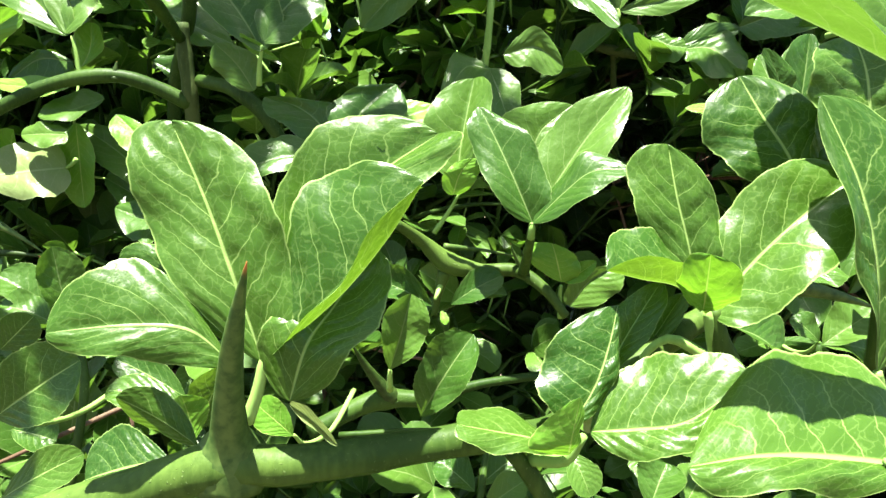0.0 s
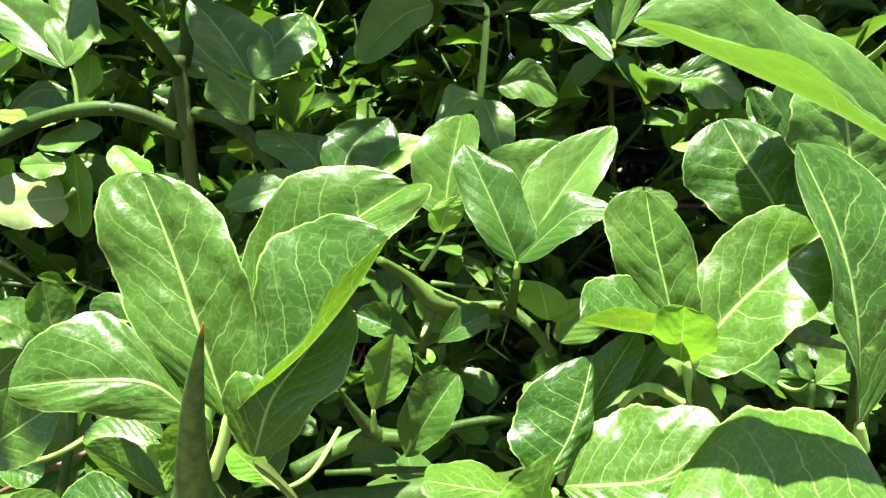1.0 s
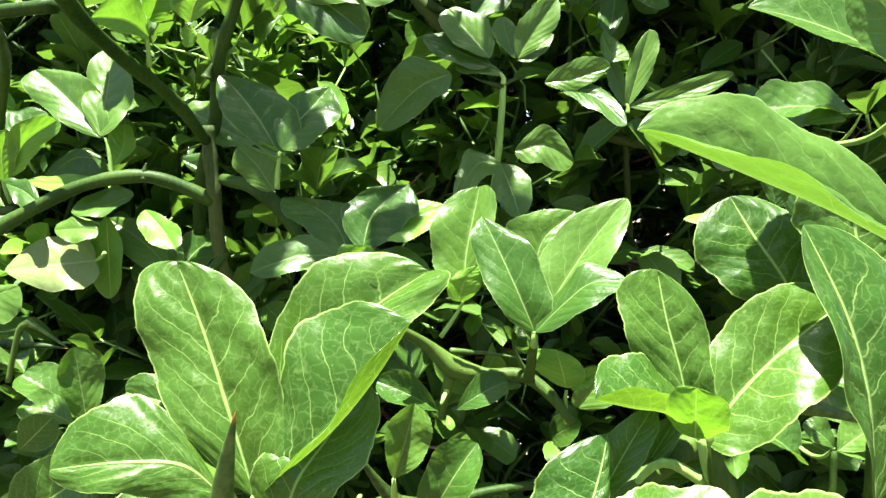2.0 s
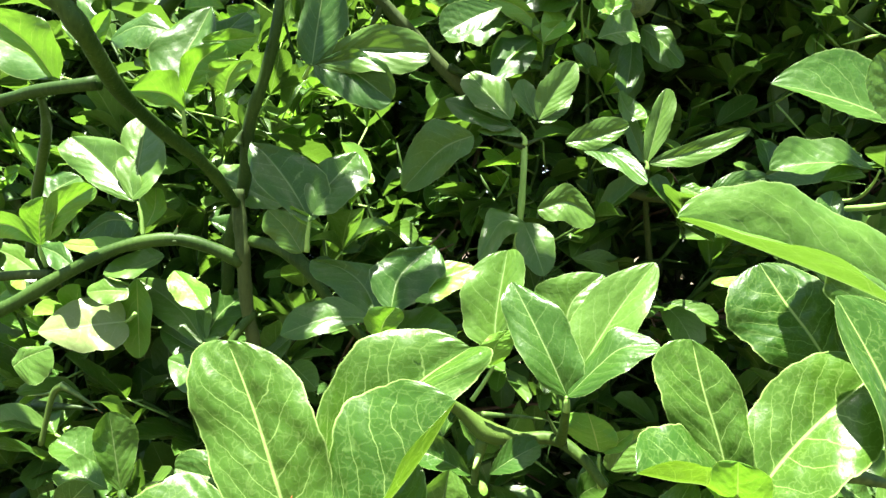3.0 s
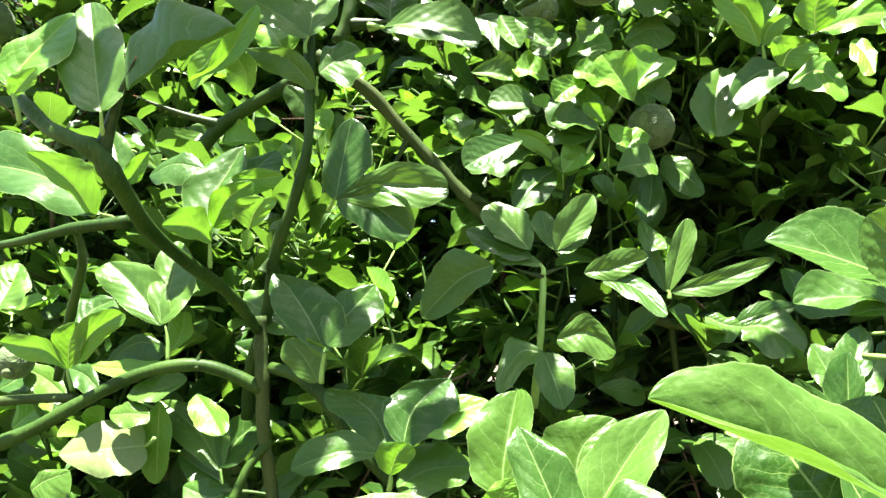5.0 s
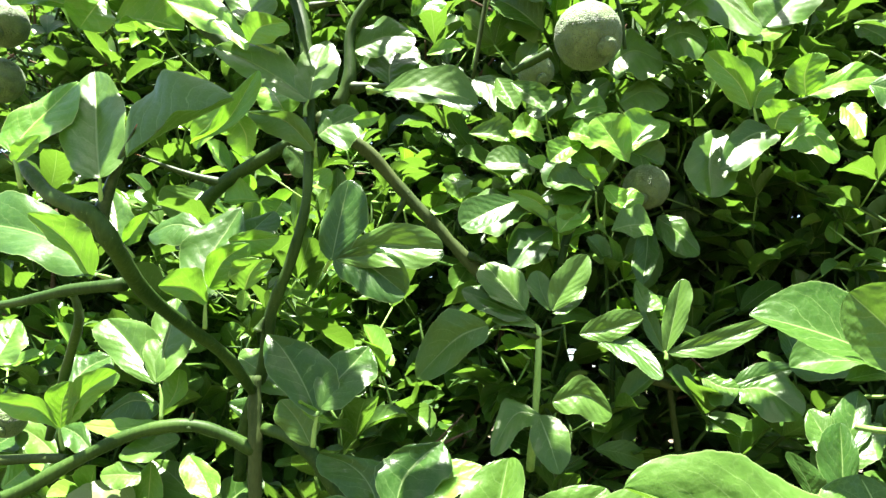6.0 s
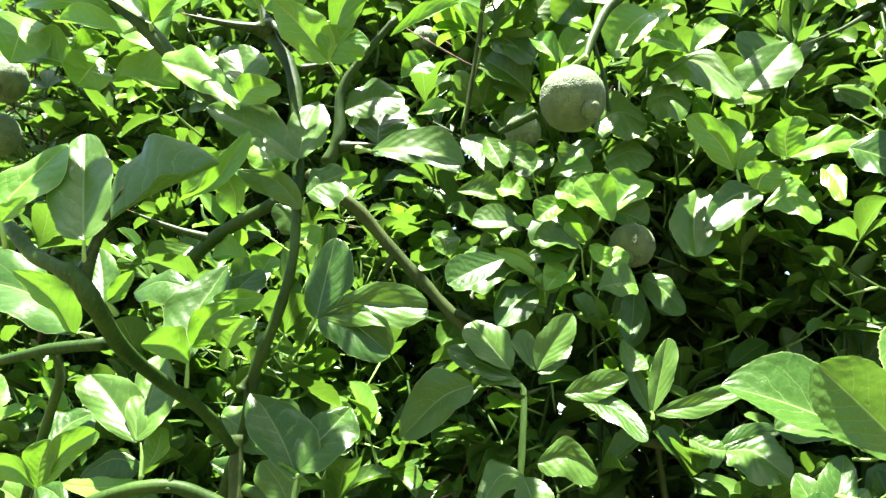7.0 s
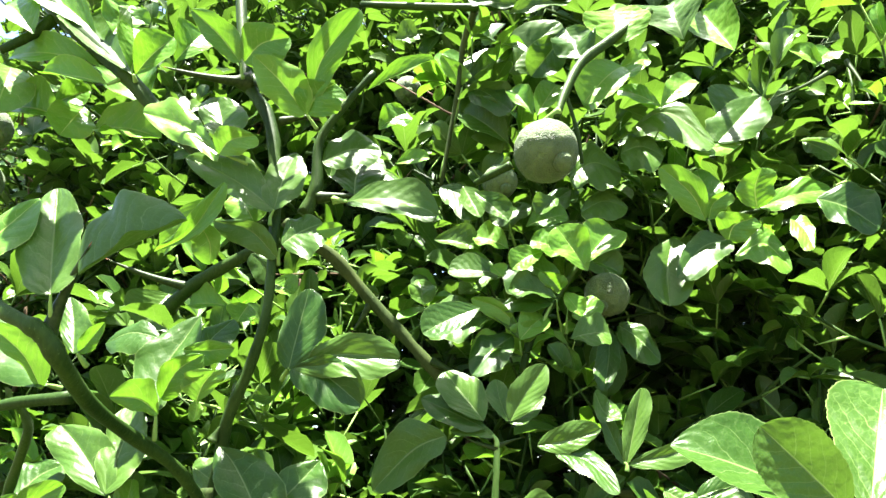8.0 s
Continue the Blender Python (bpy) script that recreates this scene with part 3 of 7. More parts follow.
leaf(s, (0.0689, 0.3400, 1.2029), (0.0748, 0.3400, 1.2263), (0.17, -0.99, -0.04), 0.0082, 0.62, 0.06, 0.8, LEAF_LIGHTER, 0.18)
leaf(s, (0.0783, 0.3460, 1.1859), (0.0935, 0.3460, 1.2129), (-0.30, -0.94, 0.17), 0.0099, 0.61, 0.12, 0.8, LEAF_LIGHTER, 0.16)
leaf(s, (0.0781, 0.3700, 1.1833), (0.0890, 0.3700, 1.2078), (0.04, -1.00, -0.02), 0.0071, 0.62, 0.10, 0.8, LEAF_LIGHTER, 0.13)
s = stalk(b, ((0.0832, 0.3700, 1.2233), (0.0812, 0.3650, 1.2186)), 0.0009)
leaf(s, (0.0803, 0.3650, 1.2163), (0.0597, 0.3650, 1.2255), (0.23, -0.83, 0.51), 0.0070, 0.64, 0.09, 0.9, LEAF_LIGHTER, 0.07)
leaf(s, (0.0864, 0.3650, 1.2169), (0.1029, 0.3650, 1.2273), (-0.29, -0.85, 0.45), 0.0056, 0.35, 0.11, 0.9, LEAF_LIGHTER, 0.06)
leaf(s, (0.0832, 0.3650, 1.2149), (0.0852, 0.3624, 1.2109), (0.10, -0.81, 0.58), 0.0016, 0.41, 0.06, 0.6, LEAF_YOUNG, 0.10)

b = branch("leafy_twig", "low shaded twig with small rounded green leaves")
stem(b, ((-0.0543, 0.3900, 1.1971), (-0.0448, 0.3800, 1.1792), (-0.0479, 0.3700, 1.1405)), (0.0014, 0.0016, 0.0018), STEM_DARK)
s = stalk(b, ((-0.0227, 0.3700, 1.1860), (-0.0247, 0.3400, 1.1860), (-0.0277, 0.3200, 1.1910), (-0.0287, 0.3100, 1.1980)), 0.0008)
leaf(s, (-0.0302, 0.3100, 1.1972), (-0.0070, 0.3100, 1.2135), (-0.14, -0.97, 0.19), 0.0107, 0.30, 0.05, 0.7, LEAF, 0.06)
s = stalk(b, ((-0.0484, 0.4500, 1.1846), (-0.0504, 0.4200, 1.1846), (-0.0534, 0.4000, 1.1896), (-0.0544, 0.3900, 1.1966)), 0.0008)
leaf(s, (-0.0544, 0.3900, 1.1966), (-0.0593, 0.3900, 1.2274), (0.63, -0.77, 0.10), 0.0092, 0.53, -0.01, 0.6, LEAF_LIGHTER, 0.11)
leaf(s, (-0.0584, 0.3900, 1.2000), (-0.0803, 0.3900, 1.2160), (0.48, -0.57, 0.67), 0.0098, 0.49, 0.09, 0.8, LEAF_LIGHTER, 0.05)
leaf(s, (-0.0537, 0.3800, 1.2011), (-0.0734, 0.3800, 1.2077), (0.26, -0.57, 0.78), 0.0073, 0.41, 0.09, 0.8, LEAF_LIGHTER, 0.18)
s = stalk(b, ((-0.0161, 0.3600, 1.1691), (-0.0181, 0.3300, 1.1691), (-0.0211, 0.3100, 1.1741), (-0.0221, 0.3000, 1.1811)), 0.0008)
leaf(s, (-0.0236, 0.3000, 1.1803), (-0.0020, 0.3000, 1.1933), (-0.29, -0.83, 0.47), 0.0057, 0.17, 0.05, 0.6, LEAF, 0.06)
leaf(s, (-0.0287, 0.3500, 1.1522), (-0.0110, 0.3500, 1.1767), (-0.06, -1.00, 0.04), 0.0072, 0.16, 0.05, 0.6, LEAF, 0.06)
leaf(s, (-0.0663, 0.3700, 1.1655), (-0.0506, 0.3700, 1.1619), (0.18, -0.62, 0.76), 0.0074, 0.42, 0.05, 0.8, LEAF, 0.06)
leaf(s, (-0.0680, 0.3700, 1.1944), (-0.0554, 0.3700, 1.2069), (0.16, -0.98, -0.16), 0.0067, 0.16, 0.05, 0.8, LEAF, 0.06)

b = branch("leafy_twig", "low shaded twig with small rounded green leaves")
stem(b, ((0.1016, 0.3900, 1.1536), (0.0996, 0.3800, 1.1406), (0.0982, 0.3800, 1.1223)), (0.0011, 0.0013, 0.0015), STEM_DARK)
s = stalk(b, ((0.1057, 0.4500, 1.1346), (0.1037, 0.4200, 1.1346), (0.1007, 0.4000, 1.1396), (0.0997, 0.3900, 1.1466)), 0.0008)
leaf(s, (0.0979, 0.3900, 1.1372), (0.0834, 0.3967, 1.1461), (0.14, -0.66, 0.74), 0.0080, 0.32, 0.09, 0.9, LEAF_LIGHTER, 0.13)
leaf(s, (0.0999, 0.3900, 1.1397), (0.1142, 0.3973, 1.1493), (-0.15, -0.67, 0.73), 0.0072, 0.35, 0.05, 0.9, LEAF_LIGHTER, 0.06)
leaf(s, (0.1011, 0.3700, 1.1420), (0.1146, 0.3700, 1.1533), (-0.38, -0.81, 0.45), 0.0065, 0.41, 0.08, 0.9, LEAF_LIGHTER, 0.04, 0.05)
leaf(s, (0.1220, 0.3300, 1.1838), (0.1269, 0.3224, 1.1742), (0.00, -0.78, 0.62), 0.0052, 0.39, 0.10, 0.8, LEAF_LIGHTER, 0.02, 0.05)
leaf(s, (0.1459, 0.3300, 1.1671), (0.1523, 0.3378, 1.1775), (-0.26, -0.69, 0.68), 0.0084, 0.58, 0.05, 0.8, LEAF_LIGHTER, 0.11)
leaf(s, (0.1557, 0.3300, 1.1675), (0.1638, 0.3369, 1.1766), (-0.27, -0.63, 0.72), 0.0067, 0.37, 0.08, 0.8, LEAF_LIGHTER, 0.12, 0.05)
leaf(s, (0.1745, 0.2900, 1.1971), (0.1854, 0.2900, 1.1989), (-0.14, -0.48, 0.87), 0.0067, 0.63, 0.08, 0.6, LEAF_LIGHTER, 0.18)

b = branch("leafy_twig", "thin twig with small folded leaves in light")
stem(b, ((0.2161, 0.3800, 1.2031), (0.2164, 0.3800, 1.1843), (0.2149, 0.3800, 1.1628)), (0.0010, 0.0012, 0.0014), STEM_DARK)
s = stalk(b, ((0.2220, 0.4400, 1.1921), (0.2200, 0.4100, 1.1921), (0.2170, 0.3900, 1.1971), (0.2160, 0.3800, 1.2041)), 0.0008)
leaf(s, (0.2160, 0.3800, 1.2041), (0.2075, 0.3846, 1.2114), (-0.03, -0.86, 0.52), 0.0051, 0.38, 0.10, 0.9, LEAF_LIGHTER, 0.18)
leaf(s, (0.2171, 0.3800, 1.2031), (0.2340, 0.3800, 1.2164), (-0.47, -0.64, 0.60), 0.0095, 0.42, 0.00, 0.9, LEAF_LIGHTER, 0.13)
leaf(s, (0.2171, 0.3800, 1.2031), (0.2362, 0.3800, 1.2007), (0.10, -0.61, 0.79), 0.0125, 0.42, 0.09, 0.8, LEAF_LIGHTER, 0.15)
leaf(s, (0.1987, 0.4100, 1.1999), (0.2189, 0.4100, 1.1878), (0.45, -0.48, 0.75), 0.0133, 0.52, 0.10, 0.7, LEAF_LIGHTER, 0.04, 0.05)
leaf(s, (0.2259, 0.3800, 1.2337), (0.2323, 0.3725, 1.2218), (-0.23, -0.87, 0.43), 0.0060, 0.51, 0.06, 0.7, LEAF_LIGHTER, 0.03)
leaf(s, (0.2179, 0.4000, 1.2210), (0.2318, 0.4038, 1.2272), (-0.15, -0.65, 0.74), 0.0093, 0.32, 0.03, 0.7, LEAF_LIGHTER, 0.17, 0.05)

b = branch("thorny_branch", "tall green thorny main stem with forked branches")
stem(b, ((-0.0645, 0.5200, 1.2634), (-0.0596, 0.5100, 1.2921), (-0.0459, 0.4950, 1.3238), (-0.0397, 0.4850, 1.3535), (-0.0293, 0.4800, 1.3797), (-0.0215, 0.4750, 1.4078), (-0.0215, 0.4750, 1.4334), (-0.0247, 0.4800, 1.4622), (-0.0304, 0.4850, 1.5007), (-0.0410, 0.4900, 1.5387), (-0.0602, 0.4950, 1.5682), (-0.0712, 0.5000, 1.6066), (-0.0857, 0.5100, 1.6683)), (0.0036, 0.0035, 0.0034, 0.0034, 0.0030, 0.0026, 0.0027, 0.0032, 0.0038, 0.0040, 0.0040, 0.0038, 0.0036), STEM_DARK)
stem(b, ((-0.0455, 0.4850, 1.3197), (-0.0443, 0.4850, 1.3020), (-0.0424, 0.4850, 1.2844), (-0.0423, 0.4900, 1.2605), (-0.0394, 0.4950, 1.2362), (-0.0367, 0.5000, 1.2115), (-0.0346, 0.5100, 1.1606)), (0.0032, 0.0034, 0.0037, 0.0034, 0.0033, 0.0034, 0.0034), BARK)
stem(b, ((-0.0887, 0.3520, 1.3930), (-0.0819, 0.3500, 1.3870), (-0.0702, 0.3470, 1.3778), (-0.0581, 0.3450, 1.3725), (-0.0513, 0.3470, 1.3686), (-0.0478, 0.3550, 1.3602), (-0.0532, 0.3850, 1.3492), (-0.0547, 0.4200, 1.3402), (-0.0496, 0.4550, 1.3286), (-0.0453, 0.4820, 1.3122)), (0.0020, 0.0024, 0.0027, 0.0028, 0.0036, 0.0033, 0.0031, 0.0030, 0.0029, 0.0029), STEM_DARK)
thorn(b, (-0.0520, 0.3500, 1.3678), (-0.0367, 0.3420, 1.4015), 0.0035, THORN_DARK)
stem(b, ((-0.0600, 0.3830, 1.3515), (-0.0856, 0.3850, 1.3490), (-0.1084, 0.3900, 1.3452), (-0.1340, 0.4000, 1.3436)), (0.0028, 0.0023, 0.0020, 0.0017), STEM_DARK)
stem(b, ((-0.0856, 0.3870, 1.3487), (-0.1059, 0.4200, 1.3468), (-0.1258, 0.4500, 1.3414), (-0.1437, 0.4700, 1.3187), (-0.1549, 0.4800, 1.2835)), (0.0013, 0.0019, 0.0024, 0.0025, 0.0023), STEM_DARK)
stem(b, ((-0.0427, 0.4850, 1.2820), (-0.0596, 0.4800, 1.2902), (-0.0771, 0.4750, 1.2937), (-0.1017, 0.4700, 1.2887), (-0.1270, 0.4650, 1.2753), (-0.1504, 0.4600, 1.2605), (-0.1764, 0.4550, 1.2480)), (0.0036, 0.0033, 0.0033, 0.0032, 0.0033, 0.0036, 0.0037), STEM_DARK)
stem(b, ((-0.1837, 0.4700, 1.2719), (-0.1584, 0.4700, 1.2743), (-0.1366, 0.4700, 1.2754)), (0.0024, 0.0026, 0.0022), BARK)
stem(b, ((-0.0380, 0.4850, 1.2932), (-0.0189, 0.4750, 1.2893), (-0.0051, 0.4700, 1.2804), (0.0044, 0.4700, 1.2676), (0.0162, 0.4750, 1.2521), (0.0295, 0.4800, 1.2377)), (0.0028, 0.0037, 0.0036, 0.0028, 0.0026, 0.0024), STEM_DARK)
stem(b, ((-0.0387, 0.4920, 1.2559), (-0.0471, 0.4850, 1.2430), (-0.0528, 0.4800, 1.2256)), (0.0024, 0.0023, 0.0023), STEM_DARK)
thorn(b, (-0.0456, 0.4840, 1.3433), (-0.0412, 0.4840, 1.3522), 0.0031, THORN_DARK)
thorn(b, (-0.0604, 0.4920, 1.5671), (-0.1007, 0.4620, 1.5605), 0.0043, THORN_DARK)
thorn(b, (-0.0561, 0.4920, 1.5695), (-0.0268, 0.4720, 1.5330), 0.0031, THORN_DARK)
thorn(b, (-0.0299, 0.4850, 1.5334), (-0.0016, 0.4850, 1.5363), 0.0029, THORN_DARK)
thorn(b, (-0.0741, 0.4750, 1.2926), (-0.0727, 0.4750, 1.3004), 0.0028, THORN_DARK)
thorn(b, (-0.1434, 0.4700, 1.2080), (-0.1113, 0.4700, 1.2072), 0.0034, THORN_DARK)
s = stalk(b, ((-0.0500, 0.3480, 1.3740), (-0.0490, 0.3450, 1.3770), (-0.0480, 0.3420, 1.3820)), 0.0008)
blade(s, ((-0.0480, 0.3420, 1.3820), (-0.0560, 0.3490, 1.3980), (-0.0640, 0.3560, 1.4170), (-0.0700, 0.3610, 1.4320)), (-0.0700, 0.3470, 1.4020), (-0.0460, 0.3490, 1.4060), 0.75, LEAF_LIGHTER, 0.5)
blade(s, ((-0.0390, 0.3420, 1.3890), (-0.0260, 0.3410, 1.3970), (-0.0140, 0.3400, 1.4020), (-0.0000, 0.3390, 1.4080)), (-0.0340, 0.3470, 1.4210), (-0.0170, 0.3360, 1.4020), 0.35, LEAF_LIGHTER, 0.5)
s = stalk(b, ((-0.0810, 0.3460, 1.3800), (-0.0800, 0.3420, 1.3850), (-0.0830, 0.3420, 1.3910)), 0.0008)
blade(s, ((-0.0840, 0.3420, 1.3920), (-0.0820, 0.3460, 1.4020), (-0.0770, 0.3510, 1.4140), (-0.0720, 0.3550, 1.4250)), (-0.0890, 0.3460, 1.4080), (-0.0670, 0.3440, 1.4010), 0.5, LEAF_YOUNG, 0.55)
blade(s, ((-0.0820, 0.3420, 1.3880), (-0.0760, 0.3400, 1.3930), (-0.0710, 0.3390, 1.3970)), (-0.0810, 0.3390, 1.3940), (-0.0730, 0.3400, 1.3910), 0.5, LEAF_YOUNG, 0.55)
s = stalk(b, ((-0.0920, 0.4200, 1.3600), (-0.0920, 0.4140, 1.3600), (-0.0920, 0.4100, 1.3600)), 0.0010)
blade(s, ((-0.0910, 0.4100, 1.3600), (-0.1150, 0.4190, 1.3730), (-0.1400, 0.4250, 1.3830), (-0.1780, 0.4290, 1.3900)), (-0.1470, 0.4340, 1.4030), (-0.1320, 0.4130, 1.3680), 0.6, LEAF_LIGHTER, 0.55)
blade(s, ((-0.0940, 0.4100, 1.3580), (-0.1020, 0.4060, 1.3710), (-0.1110, 0.4030, 1.3790), (-0.1230, 0.4010, 1.3860)), (-0.1090, 0.4040, 1.3720), (-0.0920, 0.3990, 1.3790), 0.5, LEAF_YOUNG, 0.55)
s = stalk(b, ((-0.0890, 0.4310, 1.3720), (-0.0900, 0.4270, 1.3750), (-0.0910, 0.4250, 1.3770)), 0.0012)
blade(s, ((-0.0930, 0.4250, 1.3770), (-0.1010, 0.4320, 1.3930), (-0.1100, 0.4380, 1.4080)), (-0.1080, 0.4310, 1.3940), (-0.0890, 0.4290, 1.3910), 0.8, LEAF_LIGHTER, 0.55)
blade(s, ((-0.0900, 0.4250, 1.3770), (-0.0840, 0.4230, 1.3840), (-0.0770, 0.4200, 1.3910)), (-0.0880, 0.4210, 1.3850), (-0.0810, 0.4230, 1.3800), 0.4, LEAF_YOUNG, 0.55)
blade(s, ((-0.0610, 0.4410, 1.3880), (-0.0770, 0.4430, 1.3910), (-0.0910, 0.4450, 1.3860)), (-0.0770, 0.4470, 1.3980), (-0.0730, 0.4370, 1.3800), 0.6, LEAF_LIGHTER, 0.55)
s = stalk(b, ((-0.0490, 0.4310, 1.3390), (-0.0480, 0.4280, 1.3450), (-0.0470, 0.4250, 1.3500)), 0.0010)
blade(s, ((-0.0470, 0.4250, 1.3520), (-0.0510, 0.4350, 1.3740), (-0.0480, 0.4420, 1.3880), (-0.0440, 0.4470, 1.4010)), (-0.0650, 0.4340, 1.3800), (-0.0400, 0.4330, 1.3730), 0.6, LEAF_LIGHTER, 0.55)
blade(s, ((-0.0460, 0.4250, 1.3570), (-0.0380, 0.4210, 1.3690), (-0.0260, 0.4190, 1.3760)), (-0.0430, 0.4180, 1.3720), (-0.0320, 0.4210, 1.3620), 0.6, LEAF_YOUNG, 0.55)
blade(s, ((-0.0390, 0.4250, 1.3790), (-0.0270, 0.4250, 1.3790), (-0.0140, 0.4240, 1.3800)), (-0.0270, 0.4230, 1.3830), (-0.0260, 0.4250, 1.3720), 0.4, LEAF_YOUNG, 0.55)
blade(s, ((-0.0460, 0.4250, 1.3500), (-0.0550, 0.4230, 1.3560), (-0.0690, 0.4220, 1.3570)), (-0.0500, 0.4170, 1.3650), (-0.0550, 0.4230, 1.3510), 0.4, LEAF_YOUNG, 0.55)
blade(s, ((-0.0290, 0.4250, 1.3560), (-0.0260, 0.4230, 1.3630), (-0.0200, 0.4200, 1.3690)), (-0.0340, 0.4190, 1.3660), (-0.0160, 0.4200, 1.3650), 0.8, LEAF_YOUNG, 0.55)
blade(s, ((-0.0340, 0.4350, 1.3480), (-0.0330, 0.4350, 1.3540), (-0.0340, 0.4350, 1.3580)), (-0.0370, 0.4350, 1.3530), (-0.0300, 0.4350, 1.3530), 0.6, LEAF_YOUNG, 0.55)
blade(s, ((-0.0440, 0.4550, 1.3830), (-0.0410, 0.4570, 1.3920), (-0.0320, 0.4590, 1.4020)), (-0.0480, 0.4570, 1.3940), (-0.0300, 0.4550, 1.3880), 0.6, LEAF_LIGHTER, 0.55)
s = stalk(b, ((-0.1040, 0.5000, 1.2940), (-0.1050, 0.5000, 1.3050), (-0.1070, 0.5000, 1.3140)), 0.0010)
blade(s, ((-0.1090, 0.5000, 1.3140), (-0.1260, 0.5080, 1.3290), (-0.1430, 0.5150, 1.3420), (-0.1580, 0.5200, 1.3520)), (-0.1510, 0.5080, 1.3340), (-0.1210, 0.5120, 1.3440), 0.85, LEAF_LIGHTER, 0.6)
blade(s, ((-0.1100, 0.5000, 1.3150), (-0.1120, 0.5090, 1.3330), (-0.1140, 0.5180, 1.3500), (-0.1170, 0.5260, 1.3660)), (-0.1250, 0.5120, 1.3440), (-0.0960, 0.5080, 1.3380), 0.6, LEAF_LIGHTER, 0.55)
blade(s, ((-0.1180, 0.5200, 1.3030), (-0.1370, 0.5220, 1.3040), (-0.1560, 0.5240, 1.2920)), (-0.1410, 0.5240, 1.3080), (-0.1300, 0.5180, 1.2900), 0.8, LEAF_LIGHTER, 0.55)
blade(s, ((-0.1100, 0.5140, 1.3000), (-0.1060, 0.5160, 1.3100), (-0.1060, 0.5180, 1.3230)), (-0.1150, 0.5160, 1.3120), (-0.0990, 0.5160, 1.3120), 0.8, LEAF_YOUNG, 0.55)
s = stalk(b, ((-0.1430, 0.4760, 1.2790), (-0.1430, 0.4720, 1.2860), (-0.1430, 0.4700, 1.2910)), 0.0010)
blade(s, ((-0.1430, 0.4700, 1.2900), (-0.1540, 0.4670, 1.2990), (-0.1670, 0.4660, 1.3010), (-0.1800, 0.4660, 1.3030)), (-0.1580, 0.4620, 1.3070), (-0.1570, 0.4660, 1.2930), 0.4, LEAF_YOUNG, 0.55)
blade(s, ((-0.1420, 0.4700, 1.2900), (-0.1400, 0.4660, 1.3030), (-0.1340, 0.4620, 1.3140)), (-0.1480, 0.4630, 1.3060), (-0.1320, 0.4650, 1.3020), 0.4, LEAF_YOUNG, 0.55)
blade(s, ((-0.1390, 0.4700, 1.2920), (-0.1280, 0.4650, 1.3080), (-0.1090, 0.4610, 1.3190)), (-0.1290, 0.4600, 1.3160), (-0.1170, 0.4630, 1.3070), 0.6, LEAF_YOUNG, 0.55)
s = stalk(b, ((-0.1650, 0.5000, 1.2680), (-0.1690, 0.5000, 1.2720), (-0.1710, 0.5000, 1.2740)), 0.0010)
blade(s, ((-0.1630, 0.5000, 1.2730), (-0.1830, 0.5080, 1.2820), (-0.2020, 0.5140, 1.2880)), (-0.1840, 0.5120, 1.2890), (-0.1800, 0.4980, 1.2740), 0.9, LEAF_LIGHTER, 0.55)
blade(s, ((-0.1440, 0.5000, 1.2780), (-0.1580, 0.5070, 1.2850), (-0.1720, 0.5110, 1.2890)), (-0.1580, 0.5100, 1.2910), (-0.1540, 0.4980, 1.2770), 0.8, LEAF_LIGHTER, 0.55)
blade(s, ((-0.1120, 0.5000, 1.2650), (-0.1240, 0.5000, 1.2650), (-0.1360, 0.5000, 1.2640)), (-0.1270, 0.5040, 1.2710), (-0.1190, 0.4930, 1.2590), 0.9, LEAF_LIGHTER, 0.55)
blade(s, ((-0.1150, 0.5140, 1.2710), (-0.1140, 0.5140, 1.2500), (-0.1130, 0.5140, 1.2260)), (-0.1250, 0.5140, 1.2460), (-0.1060, 0.5140, 1.2500), 0.8, LEAF_YOUNG, 0.55)
s = stalk(b, ((-0.1080, 0.5000, 1.2530), (-0.1110, 0.5000, 1.2500), (-0.1140, 0.5000, 1.2480)), 0.0010)
blade(s, ((-0.1160, 0.5040, 1.2480), (-0.1320, 0.5020, 1.2460), (-0.1450, 0.5000, 1.2440), (-0.1620, 0.4970, 1.2420)), (-0.1400, 0.5120, 1.2610), (-0.1230, 0.4940, 1.2330), 0.6, LEAF_PALE, 0.45)
blade(s, ((-0.1710, 0.4900, 1.2240), (-0.1650, 0.4920, 1.2290), (-0.1520, 0.4940, 1.2340)), (-0.1690, 0.4940, 1.2330), (-0.1550, 0.4880, 1.2160), 0.8, LEAF_LIGHTER, 0.55)
s = stalk(b, ((-0.0730, 0.5130, 1.2240), (-0.0740, 0.5130, 1.2300), (-0.0750, 0.5130, 1.2360)), 0.0010)
blade(s, ((-0.0750, 0.5130, 1.2350), (-0.0900, 0.5220, 1.2500), (-0.1080, 0.5300, 1.2610), (-0.1260, 0.5350, 1.2700)), (-0.1090, 0.5200, 1.2510), (-0.0850, 0.5260, 1.2630), 0.5, LEAF_LIGHTER, 0.55)
blade(s, ((-0.0750, 0.5130, 1.2370), (-0.0690, 0.5230, 1.2520), (-0.0550, 0.5300, 1.2640)), (-0.0800, 0.5240, 1.2590), (-0.0580, 0.5170, 1.2470), 0.6, LEAF_LIGHTER, 0.55)
blade(s, ((-0.0730, 0.5130, 1.2290), (-0.0890, 0.5170, 1.2350), (-0.1050, 0.5220, 1.2420)), (-0.0890, 0.5200, 1.2440), (-0.0890, 0.5100, 1.2280), 0.8, LEAF_LIGHTER, 0.55)
